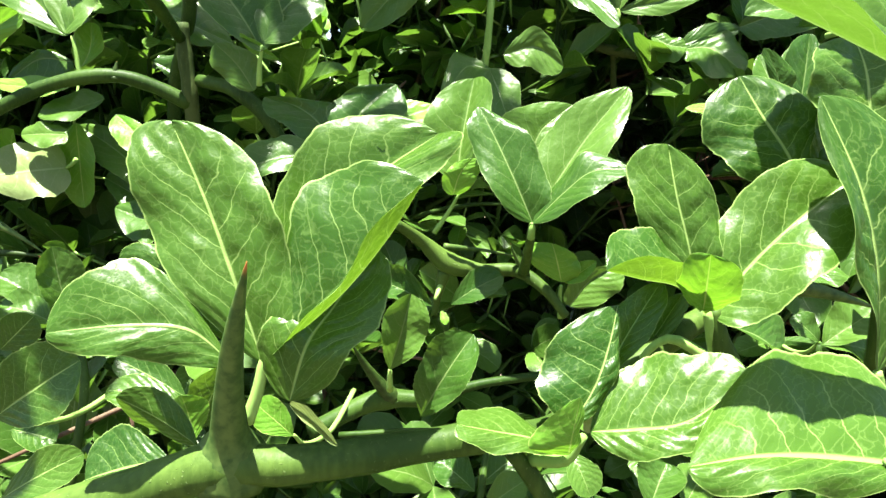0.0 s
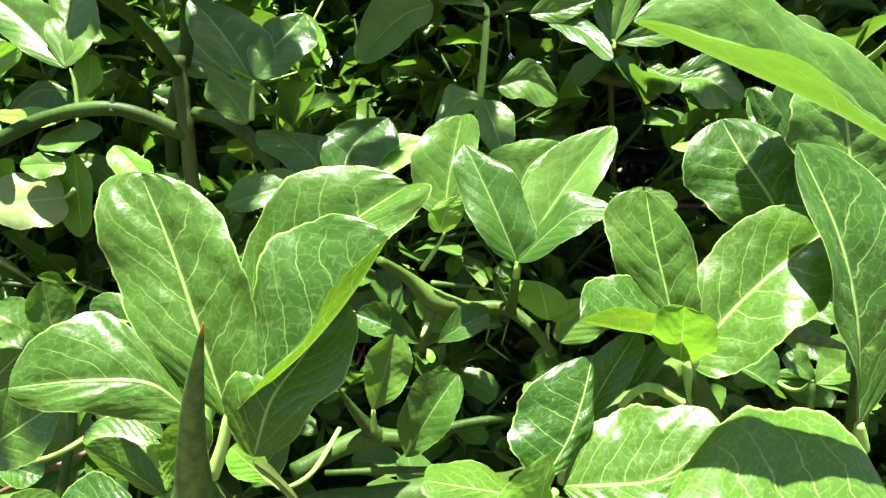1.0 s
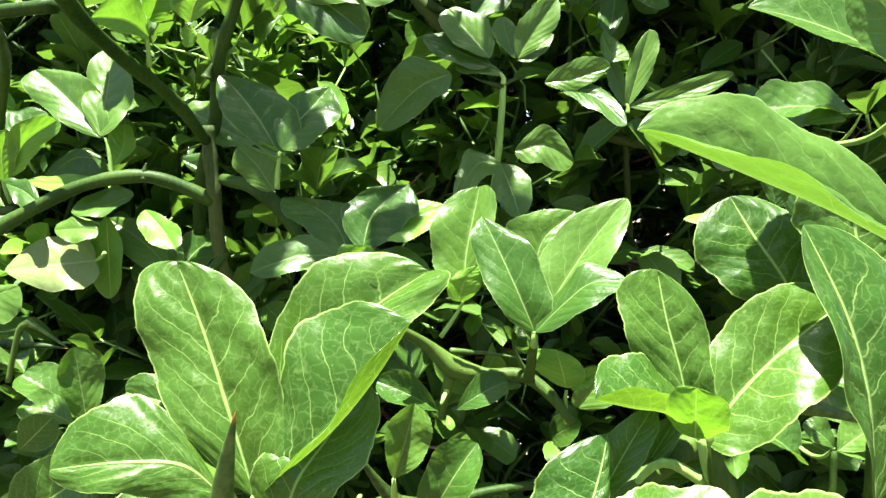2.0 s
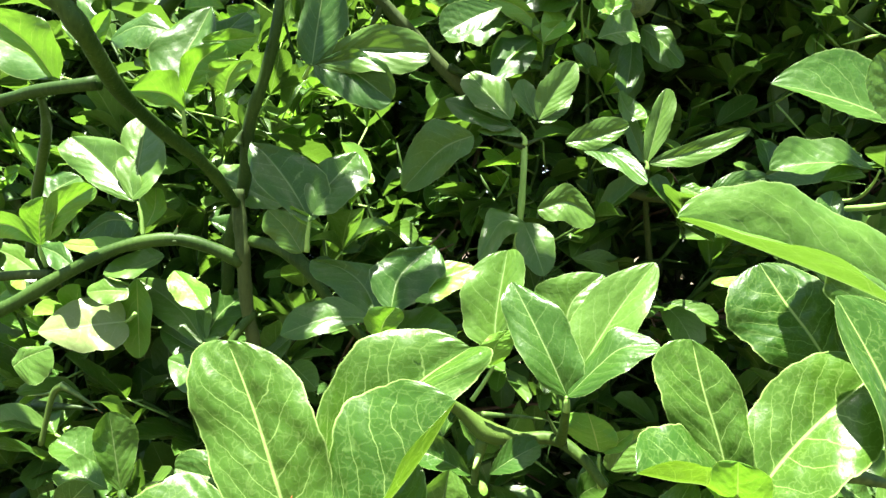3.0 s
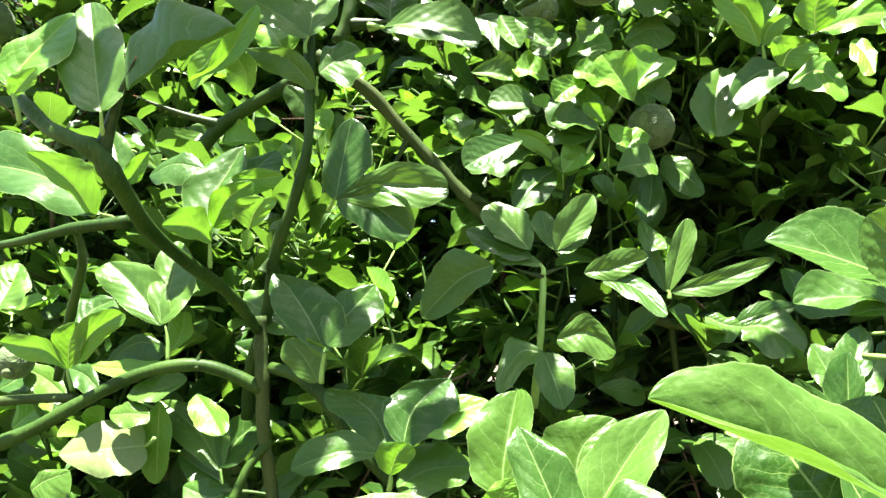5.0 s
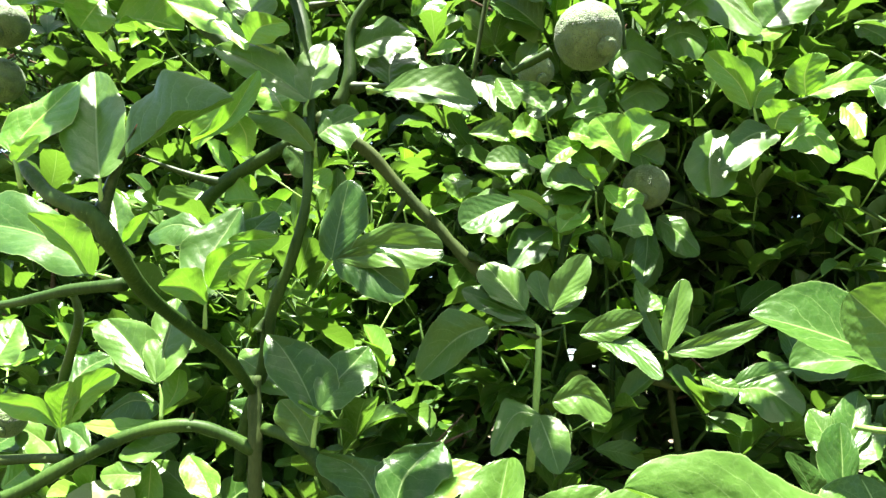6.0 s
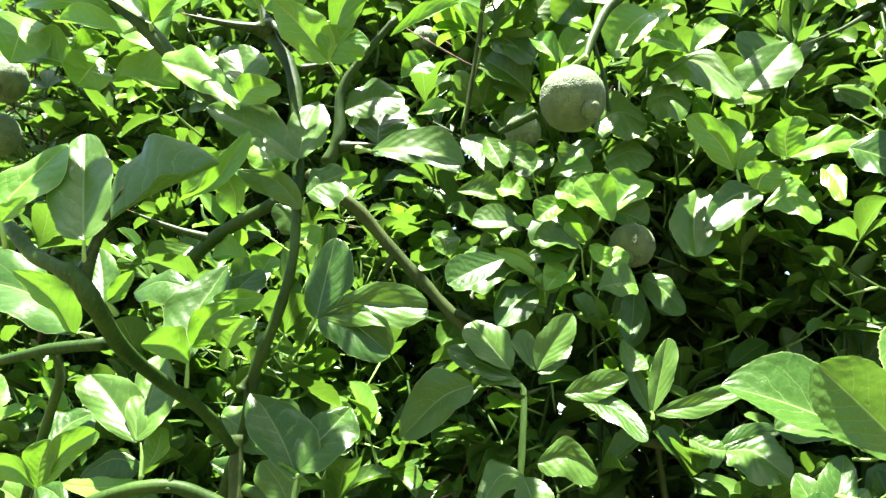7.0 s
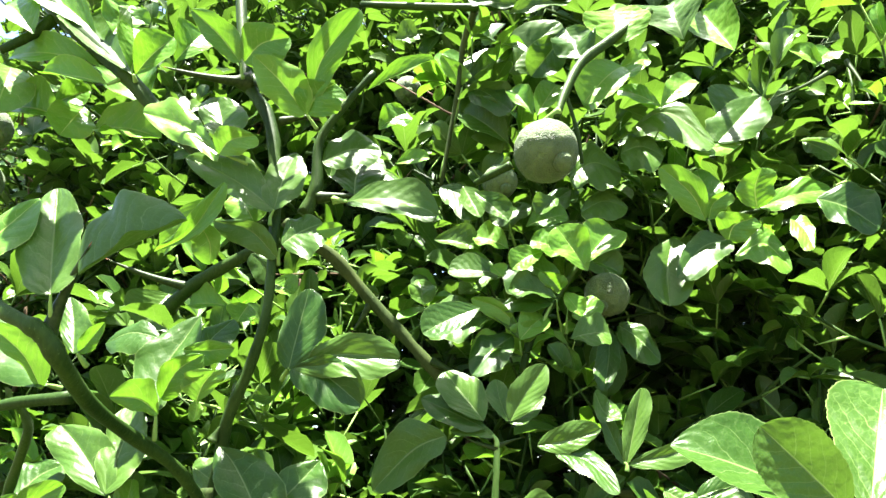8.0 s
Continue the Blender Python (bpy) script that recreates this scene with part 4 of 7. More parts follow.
blade(s, ((-0.0570, 0.5230, 1.2950), (-0.0670, 0.5230, 1.3000), (-0.0770, 0.5230, 1.3050)), (-0.0600, 0.5250, 1.3070), (-0.0620, 0.5210, 1.2930), 0.5, LEAF_LIGHTER, 0.55)
s = stalk(b, ((0.0060, 0.4310, 1.2890), (0.0070, 0.4280, 1.2960), (0.0090, 0.4250, 1.3040)), 0.0010)
blade(s, ((0.0090, 0.4250, 1.3020), (-0.0020, 0.4330, 1.3170), (-0.0150, 0.4410, 1.3310), (-0.0240, 0.4440, 1.3380)), (-0.0160, 0.4320, 1.3190), (0.0090, 0.4340, 1.3270), 0.85, LEAF_LIGHTER, 0.62)
blade(s, ((0.0100, 0.4250, 1.3050), (0.0140, 0.4310, 1.3160), (0.0210, 0.4370, 1.3260), (0.0260, 0.4400, 1.3330)), (0.0100, 0.4340, 1.3260), (0.0300, 0.4280, 1.3150), 0.85, LEAF_LIGHTER, 0.62)
blade(s, ((-0.0000, 0.4250, 1.3080), (0.0070, 0.4270, 1.3030), (0.0150, 0.4280, 1.2990)), (0.0060, 0.4250, 1.3060), (0.0050, 0.4270, 1.3010), 0.3, LEAF_YOUNG, 0.55)
blade(s, ((-0.0030, 0.4550, 1.2880), (-0.0110, 0.4570, 1.2990), (-0.0210, 0.4590, 1.3080)), (-0.0190, 0.4570, 1.2950), (-0.0030, 0.4570, 1.3030), 0.7, LEAF_LIGHTER, 0.55)
s = stalk(b, ((0.0370, 0.4340, 1.2450), (0.0380, 0.4320, 1.2500), (0.0380, 0.4300, 1.2530)), 0.0010)
blade(s, ((0.0380, 0.4300, 1.2600), (0.0300, 0.4390, 1.2730), (0.0190, 0.4440, 1.2810), (0.0040, 0.4460, 1.2850)), (0.0160, 0.4360, 1.2720), (0.0380, 0.4390, 1.2810), 0.4, LEAF_LIGHTER, 0.55)
blade(s, ((0.0430, 0.4300, 1.2640), (0.0450, 0.4380, 1.2770), (0.0520, 0.4440, 1.2860), (0.0600, 0.4470, 1.2920)), (0.0360, 0.4390, 1.2850), (0.0620, 0.4320, 1.2750), 0.9, LEAF_LIGHTER, 0.62)
blade(s, ((0.0520, 0.4300, 1.2690), (0.0630, 0.4380, 1.2770), (0.0780, 0.4430, 1.2830)), (0.0580, 0.4420, 1.2830), (0.0680, 0.4290, 1.2710), 0.4, LEAF_YOUNG, 0.55)
blade(s, ((0.0340, 0.4290, 1.2610), (0.0190, 0.4260, 1.2610), (0.0080, 0.4230, 1.2580), (-0.0020, 0.4200, 1.2540)), (0.0090, 0.4300, 1.2680), (0.0170, 0.4200, 1.2550), 0.8, LEAF_LIGHTER, 0.58)
blade(s, ((0.0380, 0.4300, 1.2520), (0.0410, 0.4270, 1.2600), (0.0460, 0.4250, 1.2660)), (0.0330, 0.4240, 1.2630), (0.0480, 0.4260, 1.2600), 0.7, LEAF_YOUNG, 0.55)
blade(s, ((0.0410, 0.4300, 1.2470), (0.0540, 0.4360, 1.2540), (0.0710, 0.4380, 1.2560)), (0.0510, 0.4430, 1.2640), (0.0590, 0.4250, 1.2470), 0.8, LEAF_LIGHTER, 0.55)
s = stalk(b, ((-0.0070, 0.4700, 1.3730), (-0.0040, 0.4660, 1.3760), (-0.0010, 0.4620, 1.3780)), 0.0010)
blade(s, ((-0.0010, 0.4620, 1.3770), (0.0010, 0.4640, 1.3960), (0.0040, 0.4670, 1.4210)), (-0.0080, 0.4620, 1.3960), (0.0160, 0.4610, 1.3970), 0.6, LEAF_LIGHTER, 0.55)
blade(s, ((0.0010, 0.4620, 1.3780), (0.0230, 0.4630, 1.3850), (0.0550, 0.4630, 1.3830)), (0.0310, 0.4610, 1.3960), (0.0350, 0.4580, 1.3730), 0.6, LEAF_LIGHTER, 0.55)
blade(s, ((0.0000, 0.4620, 1.3780), (0.0170, 0.4620, 1.3750), (0.0380, 0.4600, 1.3600)), (0.0280, 0.4590, 1.3820), (0.0160, 0.4570, 1.3610), 0.7, LEAF_LIGHTER, 0.55)
s = stalk(b, ((-0.1660, 0.5120, 1.2990), (-0.1690, 0.5120, 1.3040), (-0.1720, 0.5120, 1.3080)), 0.0009)
blade(s, ((-0.2220, 0.5120, 1.3230), (-0.2240, 0.5220, 1.3360), (-0.2270, 0.5330, 1.3520)), (-0.2390, 0.5240, 1.3430), (-0.2070, 0.5160, 1.3310), 0.7, LEAF_LIGHTER, 0.55)
blade(s, ((-0.1730, 0.5120, 1.3080), (-0.1690, 0.5230, 1.3220), (-0.1580, 0.5290, 1.3300)), (-0.1800, 0.5270, 1.3300), (-0.1510, 0.5130, 1.3130), 0.6, LEAF_LIGHTER, 0.55)
blade(s, ((-0.1120, 0.5120, 1.2930), (-0.1330, 0.5080, 1.2890), (-0.1580, 0.5100, 1.2900)), (-0.1360, 0.5120, 1.2940), (-0.1290, 0.5030, 1.2840), 0.5, LEAF_YOUNG, 0.55)
blade(s, ((-0.0980, 0.5120, 1.2840), (-0.1120, 0.5070, 1.2780), (-0.1290, 0.5040, 1.2740)), (-0.1150, 0.5130, 1.2870), (-0.1100, 0.5010, 1.2730), 0.5, LEAF_LIGHTER, 0.55)
blade(s, ((-0.0680, 0.5120, 1.3310), (-0.0470, 0.5030, 1.3210), (-0.0250, 0.4960, 1.3120)), (-0.0500, 0.5120, 1.3340), (-0.0470, 0.4950, 1.3130), 0.6, LEAF_LIGHTER, 0.55)
blade(s, ((-0.0920, 0.5120, 1.2760), (-0.0790, 0.5030, 1.2670), (-0.0660, 0.4920, 1.2570)), (-0.0860, 0.4970, 1.2630), (-0.0690, 0.5010, 1.2680), 0.6, LEAF_YOUNG, 0.55)
blade(s, ((-0.2040, 0.5120, 1.2530), (-0.2000, 0.5190, 1.2600), (-0.1940, 0.5280, 1.2710)), (-0.2080, 0.5240, 1.2680), (-0.1840, 0.5110, 1.2550), 0.6, LEAF_YOUNG, 0.55)
blade(s, ((-0.2150, 0.5120, 1.2750), (-0.2080, 0.5170, 1.2810), (-0.2050, 0.5260, 1.2910)), (-0.2150, 0.5200, 1.2860), (-0.1960, 0.5100, 1.2760), 0.7, LEAF_LIGHTER, 0.55)
blade(s, ((-0.0510, 0.5120, 1.2250), (-0.0390, 0.5140, 1.2290), (-0.0270, 0.5200, 1.2390)), (-0.0400, 0.5160, 1.2360), (-0.0340, 0.5080, 1.2240), 0.6, LEAF_LIGHTER, 0.55)
s = stalk(b, ((-0.0250, 0.4740, 1.4600), (-0.0250, 0.4730, 1.4650), (-0.0230, 0.4720, 1.4690)), 0.0010)
blade(s, ((-0.0230, 0.4720, 1.4690), (-0.0460, 0.4790, 1.4870), (-0.0680, 0.4840, 1.5010), (-0.0900, 0.4870, 1.5110)), (-0.0510, 0.4830, 1.5080), (-0.0550, 0.4740, 1.4810), 0.5, LEAF_LIGHTER, 0.55)
blade(s, ((-0.0230, 0.4720, 1.4690), (-0.0230, 0.4800, 1.4910), (-0.0200, 0.4880, 1.5130)), (-0.0350, 0.4790, 1.4930), (-0.0090, 0.4770, 1.4870), 0.5, LEAF_LIGHTER, 0.55)
s = stalk(b, ((-0.0450, 0.4780, 1.5010), (-0.0540, 0.4750, 1.5040), (-0.0590, 0.4720, 1.5050)), 0.0010)
blade(s, ((-0.0610, 0.4720, 1.5050), (-0.0880, 0.4790, 1.5270), (-0.1220, 0.4840, 1.5420)), (-0.0980, 0.4830, 1.5480), (-0.0780, 0.4710, 1.5090), 0.6, LEAF_YOUNG, 0.55)
blade(s, ((-0.0600, 0.4720, 1.5160), (-0.0660, 0.4780, 1.5330), (-0.0740, 0.4830, 1.5510)), (-0.0790, 0.4760, 1.5340), (-0.0490, 0.4750, 1.5330), 0.9, LEAF_LIGHTER, 0.55)
blade(s, ((-0.0610, 0.4720, 1.5050), (-0.0540, 0.4700, 1.5130), (-0.0390, 0.4690, 1.5150)), (-0.0600, 0.4650, 1.5190), (-0.0430, 0.4690, 1.5050), 0.7, LEAF_YOUNG, 0.55)
s = stalk(b, ((-0.0180, 0.4760, 1.4370), (-0.0180, 0.4740, 1.4410), (-0.0170, 0.4720, 1.4460)), 0.0010)
blade(s, ((-0.0180, 0.4720, 1.4400), (-0.0340, 0.4670, 1.4550), (-0.0550, 0.4660, 1.4600)), (-0.0280, 0.4650, 1.4580), (-0.0370, 0.4680, 1.4460), 0.5, LEAF_LIGHTER, 0.55)
blade(s, ((-0.0160, 0.4720, 1.4480), (-0.0080, 0.4750, 1.4560), (0.0040, 0.4780, 1.4630)), (-0.0130, 0.4780, 1.4660), (0.0050, 0.4660, 1.4400), 0.8, LEAF_LIGHTER, 0.55)
blade(s, ((0.0030, 0.4720, 1.4560), (0.0110, 0.4720, 1.4570), (0.0180, 0.4710, 1.4580)), (0.0100, 0.4700, 1.4600), (0.0110, 0.4720, 1.4520), 0.7, LEAF_YOUNG, 0.55)
s = stalk(b, ((-0.0050, 0.4780, 1.5230), (-0.0080, 0.4750, 1.5270), (-0.0110, 0.4720, 1.5310)), 0.0010)
blade(s, ((-0.0110, 0.4720, 1.5300), (-0.0270, 0.4660, 1.5500), (-0.0440, 0.4620, 1.5660)), (-0.0330, 0.4670, 1.5390), (-0.0130, 0.4620, 1.5530), 0.7, LEAF_YOUNG, 0.55)
blade(s, ((-0.0100, 0.4720, 1.5300), (-0.0040, 0.4690, 1.5410), (0.0070, 0.4670, 1.5470)), (-0.0150, 0.4640, 1.5460), (0.0110, 0.4680, 1.5310), 0.9, LEAF_YOUNG, 0.55)
blade(s, ((-0.0090, 0.4720, 1.5340), (-0.0020, 0.4640, 1.5610), (0.0210, 0.4560, 1.5900)), (-0.0050, 0.4570, 1.5740), (0.0120, 0.4610, 1.5610), 0.4, LEAF_YOUNG, 0.55)
s = stalk(b, ((-0.0550, 0.4760, 1.5590), (-0.0560, 0.4740, 1.5640), (-0.0560, 0.4720, 1.5680)), 0.0010)
blade(s, ((-0.0540, 0.4720, 1.5680), (-0.0430, 0.4690, 1.5790), (-0.0250, 0.4680, 1.5820)), (-0.0500, 0.4620, 1.5900), (-0.0330, 0.4690, 1.5660), 0.6, LEAF_YOUNG, 0.55)
blade(s, ((-0.0570, 0.4720, 1.5690), (-0.0710, 0.4680, 1.5860), (-0.0900, 0.4630, 1.6030)), (-0.0610, 0.4640, 1.5900), (-0.0730, 0.4680, 1.5770), 0.6, LEAF_YOUNG, 0.55)
s = stalk(b, ((0.0020, 0.5000, 1.4850), (0.0080, 0.5000, 1.4860), (0.0110, 0.5000, 1.4870)), 0.0012)
blade(s, ((0.0090, 0.5000, 1.4860), (0.0360, 0.5030, 1.4910), (0.0670, 0.4930, 1.4720)), (0.0340, 0.5100, 1.5080), (0.0400, 0.4930, 1.4750), 0.5, LEAF_LIGHTER, 0.55)
blade(s, ((0.0150, 0.5000, 1.4900), (0.0130, 0.5090, 1.5070), (0.0170, 0.5180, 1.5250)), (-0.0030, 0.5090, 1.5130), (0.0310, 0.5060, 1.5050), 0.8, LEAF_LIGHTER, 0.55)
blade(s, ((-0.0070, 0.5000, 1.5130), (0.0100, 0.5040, 1.5230), (0.0290, 0.5030, 1.5210)), (0.0060, 0.5070, 1.5370), (0.0160, 0.4970, 1.5080), 0.8, LEAF_LIGHTER, 0.55)
s = stalk(b, ((-0.0600, 0.4550, 1.4250), (-0.0650, 0.4550, 1.4300), (-0.0670, 0.4550, 1.4360)), 0.0008)
blade(s, ((-0.0800, 0.4550, 1.4380), (-0.0600, 0.4520, 1.4480), (-0.0410, 0.4440, 1.4730)), (-0.0660, 0.4500, 1.4490), (-0.0470, 0.4480, 1.4500), 0.3, LEAF_YOUNG, 0.55)
blade(s, ((-0.0580, 0.4550, 1.4550), (-0.0510, 0.4580, 1.4440), (-0.0510, 0.4620, 1.4330)), (-0.0600, 0.4560, 1.4420), (-0.0440, 0.4560, 1.4460), 0.7, LEAF_YOUNG, 0.55)
blade(s, ((-0.0430, 0.4950, 1.4510), (-0.0350, 0.4950, 1.4440), (-0.0300, 0.4950, 1.4330)), (-0.0410, 0.4950, 1.4380), (-0.0290, 0.4950, 1.4450), 0.6, LEAF_LIGHTER, 0.55)
stem(b, ((-0.1140, 0.4300, 1.2010), (-0.1110, 0.4300, 1.2150), (-0.1080, 0.4300, 1.2250), (-0.1040, 0.4300, 1.2280)), (0.0012, 0.0012, 0.0014, 0.0017), STEM)
thorn(b, (-0.1040, 0.4300, 1.2280), (-0.0850, 0.4300, 1.2160), 0.0017, THORN)
thorn(b, (-0.1080, 0.4300, 1.2250), (-0.1210, 0.4300, 1.2230), 0.0009, THORN)
s = stalk(b, ((-0.0590, 0.5000, 1.2220), (-0.0600, 0.5000, 1.2250), (-0.0630, 0.5000, 1.2260)), 0.0010)
blade(s, ((-0.0630, 0.5000, 1.2270), (-0.0730, 0.4970, 1.2240), (-0.0900, 0.5010, 1.2280)), (-0.0740, 0.5020, 1.2310), (-0.0680, 0.4810, 1.2130), 0.7, LEAF_LIGHTER, 0.55)
thorn(b, (-0.0660, 0.5000, 1.2270), (-0.0360, 0.5000, 1.2260), 0.0018, THORN)

b = branch("thorny_branch", "dark green thorny stem with young yellow-green leaves")
stem(b, ((-0.2724, 0.5300, 1.7097), (-0.2381, 0.5250, 1.6624), (-0.1830, 0.5200, 1.6127), (-0.1561, 0.5200, 1.5868), (-0.1331, 0.5250, 1.5624), (-0.1090, 0.5300, 1.5400), (-0.0791, 0.5400, 1.5161)), (0.0080, 0.0078, 0.0063, 0.0056, 0.0051, 0.0046, 0.0041), STEM_DARK)
stem(b, ((-0.2362, 0.5250, 1.6544), (-0.2467, 0.5200, 1.6358), (-0.2608, 0.5100, 1.6144)), (0.0047, 0.0038, 0.0029), STEM_DARK)
s = stalk(b, ((-0.1532, 0.5150, 1.5866), (-0.1526, 0.5100, 1.5893)), 0.0015)
leaf(s, (-0.1535, 0.5100, 1.5893), (-0.2219, 0.5360, 1.6580), (0.15, -0.87, 0.48), 0.0293, 0.67, 0.01, 0.5, LEAF_LIGHTER, 0.03)
leaf(s, (-0.1509, 0.5100, 1.5892), (-0.1276, 0.5100, 1.6180), (0.21, -0.96, -0.17), 0.0159, 0.52, 0.10, 0.6, LEAF_YOUNG, 0.07)
leaf(s, (-0.1559, 0.5150, 1.5914), (-0.1643, 0.5150, 1.6324), (0.65, -0.75, 0.13), 0.0176, 0.67, 0.10, 0.8, LEAF_YOUNG, 0.02)
leaf(s, (-0.1359, 0.5300, 1.6125), (-0.1255, 0.5430, 1.6464), (0.56, -0.81, 0.14), 0.0181, 0.59, 0.09, 0.7, LEAF_YOUNG, 0.07)
leaf(s, (-0.1826, 0.5200, 1.6323), (-0.1842, 0.5336, 1.6686), (0.64, -0.71, 0.29), 0.0189, 0.34, 0.00, 0.7, LEAF_YOUNG, 0.18, 0.05)
s = stalk(b, ((-0.1666, 0.5180, 1.5915), (-0.1704, 0.5100, 1.5818)), 0.0015)
leaf(s, (-0.1704, 0.5100, 1.5818), (-0.2223, 0.5100, 1.5934), (0.08, -0.94, 0.34), 0.0148, 0.69, 0.05, 0.5, LEAF_YOUNG, 0.04)
leaf(s, (-0.1930, 0.5300, 1.6104), (-0.2696, 0.5300, 1.6240), (0.05, -0.95, 0.30), 0.0173, 0.38, 0.10, 0.5, LEAF_YOUNG, 0.09)
leaf(s, (-0.1961, 0.5200, 1.6330), (-0.2765, 0.5418, 1.6921), (0.05, -0.91, 0.40), 0.0206, 0.49, 0.10, 0.5, LEAF_YOUNG, 0.04)
leaf(s, (-0.2374, 0.5100, 1.6278), (-0.2819, 0.5248, 1.6676), (0.16, -0.85, 0.50), 0.0205, 0.37, 0.10, 0.5, LEAF_YOUNG, 0.09)
s = stalk(b, ((-0.1581, 0.6100, 1.5518), (-0.1601, 0.5800, 1.5518), (-0.1631, 0.5600, 1.5568), (-0.1641, 0.5500, 1.5638)), 0.0008)
leaf(s, (-0.2036, 0.5500, 1.5699), (-0.1481, 0.5500, 1.5610), (0.06, -0.93, 0.37), 0.0244, 0.64, 0.10, 0.6, LEAF_YOUNG, 0.16)
leaf(s, (-0.1664, 0.5500, 1.5879), (-0.2056, 0.5670, 1.6309), (0.19, -0.84, 0.51), 0.0336, 0.64, 0.03, 0.8, LEAF_YOUNG, 0.18)
leaf(s, (-0.2312, 0.5500, 1.5805), (-0.2715, 0.5500, 1.5919), (0.08, -0.96, 0.28), 0.0256, 0.63, 0.09, 0.8, LEAF_YOUNG, 0.02, 0.05)
leaf(s, (-0.2148, 0.5500, 1.5897), (-0.2194, 0.5369, 1.5584), (0.63, -0.74, 0.22), 0.0179, 0.34, 0.06, 0.8, LEAF_YOUNG, 0.18, 0.05)
leaf(s, (-0.2436, 0.5500, 1.5933), (-0.2183, 0.5562, 1.6088), (0.21, -0.98, 0.04), 0.0127, 0.33, 0.03, 0.8, LEAF_YOUNG, 0.18)
leaf(s, (-0.2859, 0.5500, 1.6284), (-0.2679, 0.5276, 1.5734), (0.64, -0.62, 0.46), 0.0214, 0.47, 0.10, 0.8, LEAF_YOUNG, 0.03)

b = branch("thorny_branch", "grey-green thorny branch running behind the tall stem")
stem(b, ((-0.0383, 0.5300, 1.4852), (-0.0247, 0.5350, 1.4747), (-0.0068, 0.5450, 1.4644), (0.0165, 0.5550, 1.4393), (0.0375, 0.5600, 1.4181), (0.0591, 0.5650, 1.3952), (0.0802, 0.5800, 1.3740)), (0.0034, 0.0043, 0.0043, 0.0040, 0.0040, 0.0039, 0.0037), BARK)
thorn(b, (0.0176, 0.5550, 1.4393), (0.0055, 0.5550, 1.4172), 0.0037, THORN_DARK)
thorn(b, (0.0595, 0.5600, 1.3996), (0.0830, 0.5500, 1.3850), 0.0029, THORN_DARK)
stem(b, ((-0.0413, 0.5300, 1.4731), (-0.0754, 0.5350, 1.4575), (-0.1012, 0.5400, 1.4434), (-0.1260, 0.5500, 1.4249)), (0.0040, 0.0041, 0.0045, 0.0047), STEM_DARK)
thorn(b, (-0.1012, 0.5400, 1.4434), (-0.1526, 0.5200, 1.4576), 0.0039, THORN_DARK)
stem(b, ((-0.0152, 0.5000, 1.4774), (-0.0092, 0.5000, 1.4960), (-0.0101, 0.5000, 1.5272), (0.0045, 0.5000, 1.5532), (0.0214, 0.5000, 1.5764)), (0.0044, 0.0039, 0.0028, 0.0025, 0.0019), STEM_DARK)
thorn(b, (-0.0064, 0.5000, 1.4884), (0.0232, 0.5000, 1.4879), 0.0039, THORN_DARK)
s = stalk(b, ((0.0037, 0.4950, 1.4853), (0.0137, 0.4900, 1.4807)), 0.0015)
leaf(s, (0.0130, 0.4900, 1.4807), (0.0686, 0.4900, 1.4716), (0.08, -0.87, 0.48), 0.0161, 0.42, 0.11, 0.3, LEAF_LIGHTER, 0.09, 0.05)
leaf(s, (0.0168, 0.5100, 1.4955), (-0.0018, 0.5231, 1.5262), (0.10, -0.89, 0.44), 0.0175, 0.39, 0.02, 0.9, LEAF_LIGHTER, 0.18)
leaf(s, (-0.0027, 0.5200, 1.5246), (0.0237, 0.5200, 1.5337), (-0.05, -0.99, 0.13), 0.0103, 0.64, 0.00, 0.8, LEAF_LIGHTER, 0.13, 0.05)
leaf(s, (0.0222, 0.5200, 1.5455), (0.0391, 0.5266, 1.5616), (0.21, -0.96, 0.17), 0.0112, 0.37, 0.10, 0.8, LEAF_YOUNG, 0.18, 0.05)
leaf(s, (0.0205, 0.4900, 1.5565), (0.0624, 0.4900, 1.5773), (-0.09, -0.98, 0.18), 0.0078, 0.62, 0.05, 0.6, LEAF_YOUNG, 0.10)
leaf(s, (0.0250, 0.5400, 1.6310), (0.0410, 0.5422, 1.6366), (0.09, -0.99, 0.13), 0.0129, 0.44, 0.00, 1.0, LEAF_LIGHTER, 0.10)
s = stalk(b, ((0.0247, 0.6000, 1.4125), (0.0227, 0.5700, 1.4125), (0.0197, 0.5500, 1.4175), (0.0187, 0.5400, 1.4245)), 0.0008)
leaf(s, (0.0896, 0.5400, 1.4301), (0.0557, 0.5311, 1.4118), (0.03, -0.92, 0.40), 0.0132, 0.32, 0.05, 0.8, LEAF_LIGHTER, 0.02, 0.05)
leaf(s, (0.0449, 0.5700, 1.4578), (0.0511, 0.5602, 1.4373), (0.12, -0.88, 0.46), 0.0101, 0.48, 0.09, 0.9, LEAF_LIGHTER, 0.16)
leaf(s, (-0.0751, 0.5400, 1.4317), (-0.1001, 0.5400, 1.4317), (-0.00, -0.89, 0.45), 0.0141, 0.62, 0.06, 0.9, LEAF_YOUNG, 0.11)
leaf(s, (-0.0465, 0.5400, 1.4469), (-0.0290, 0.5358, 1.4380), (0.05, -0.86, 0.51), 0.0111, 0.53, 0.04, 0.9, LEAF_YOUNG, 0.04)
leaf(s, (-0.1264, 0.5600, 1.4451), (-0.1346, 0.5468, 1.4181), (0.44, -0.85, 0.28), 0.0208, 0.41, 0.09, 0.9, LEAF_LIGHTER, 0.03)
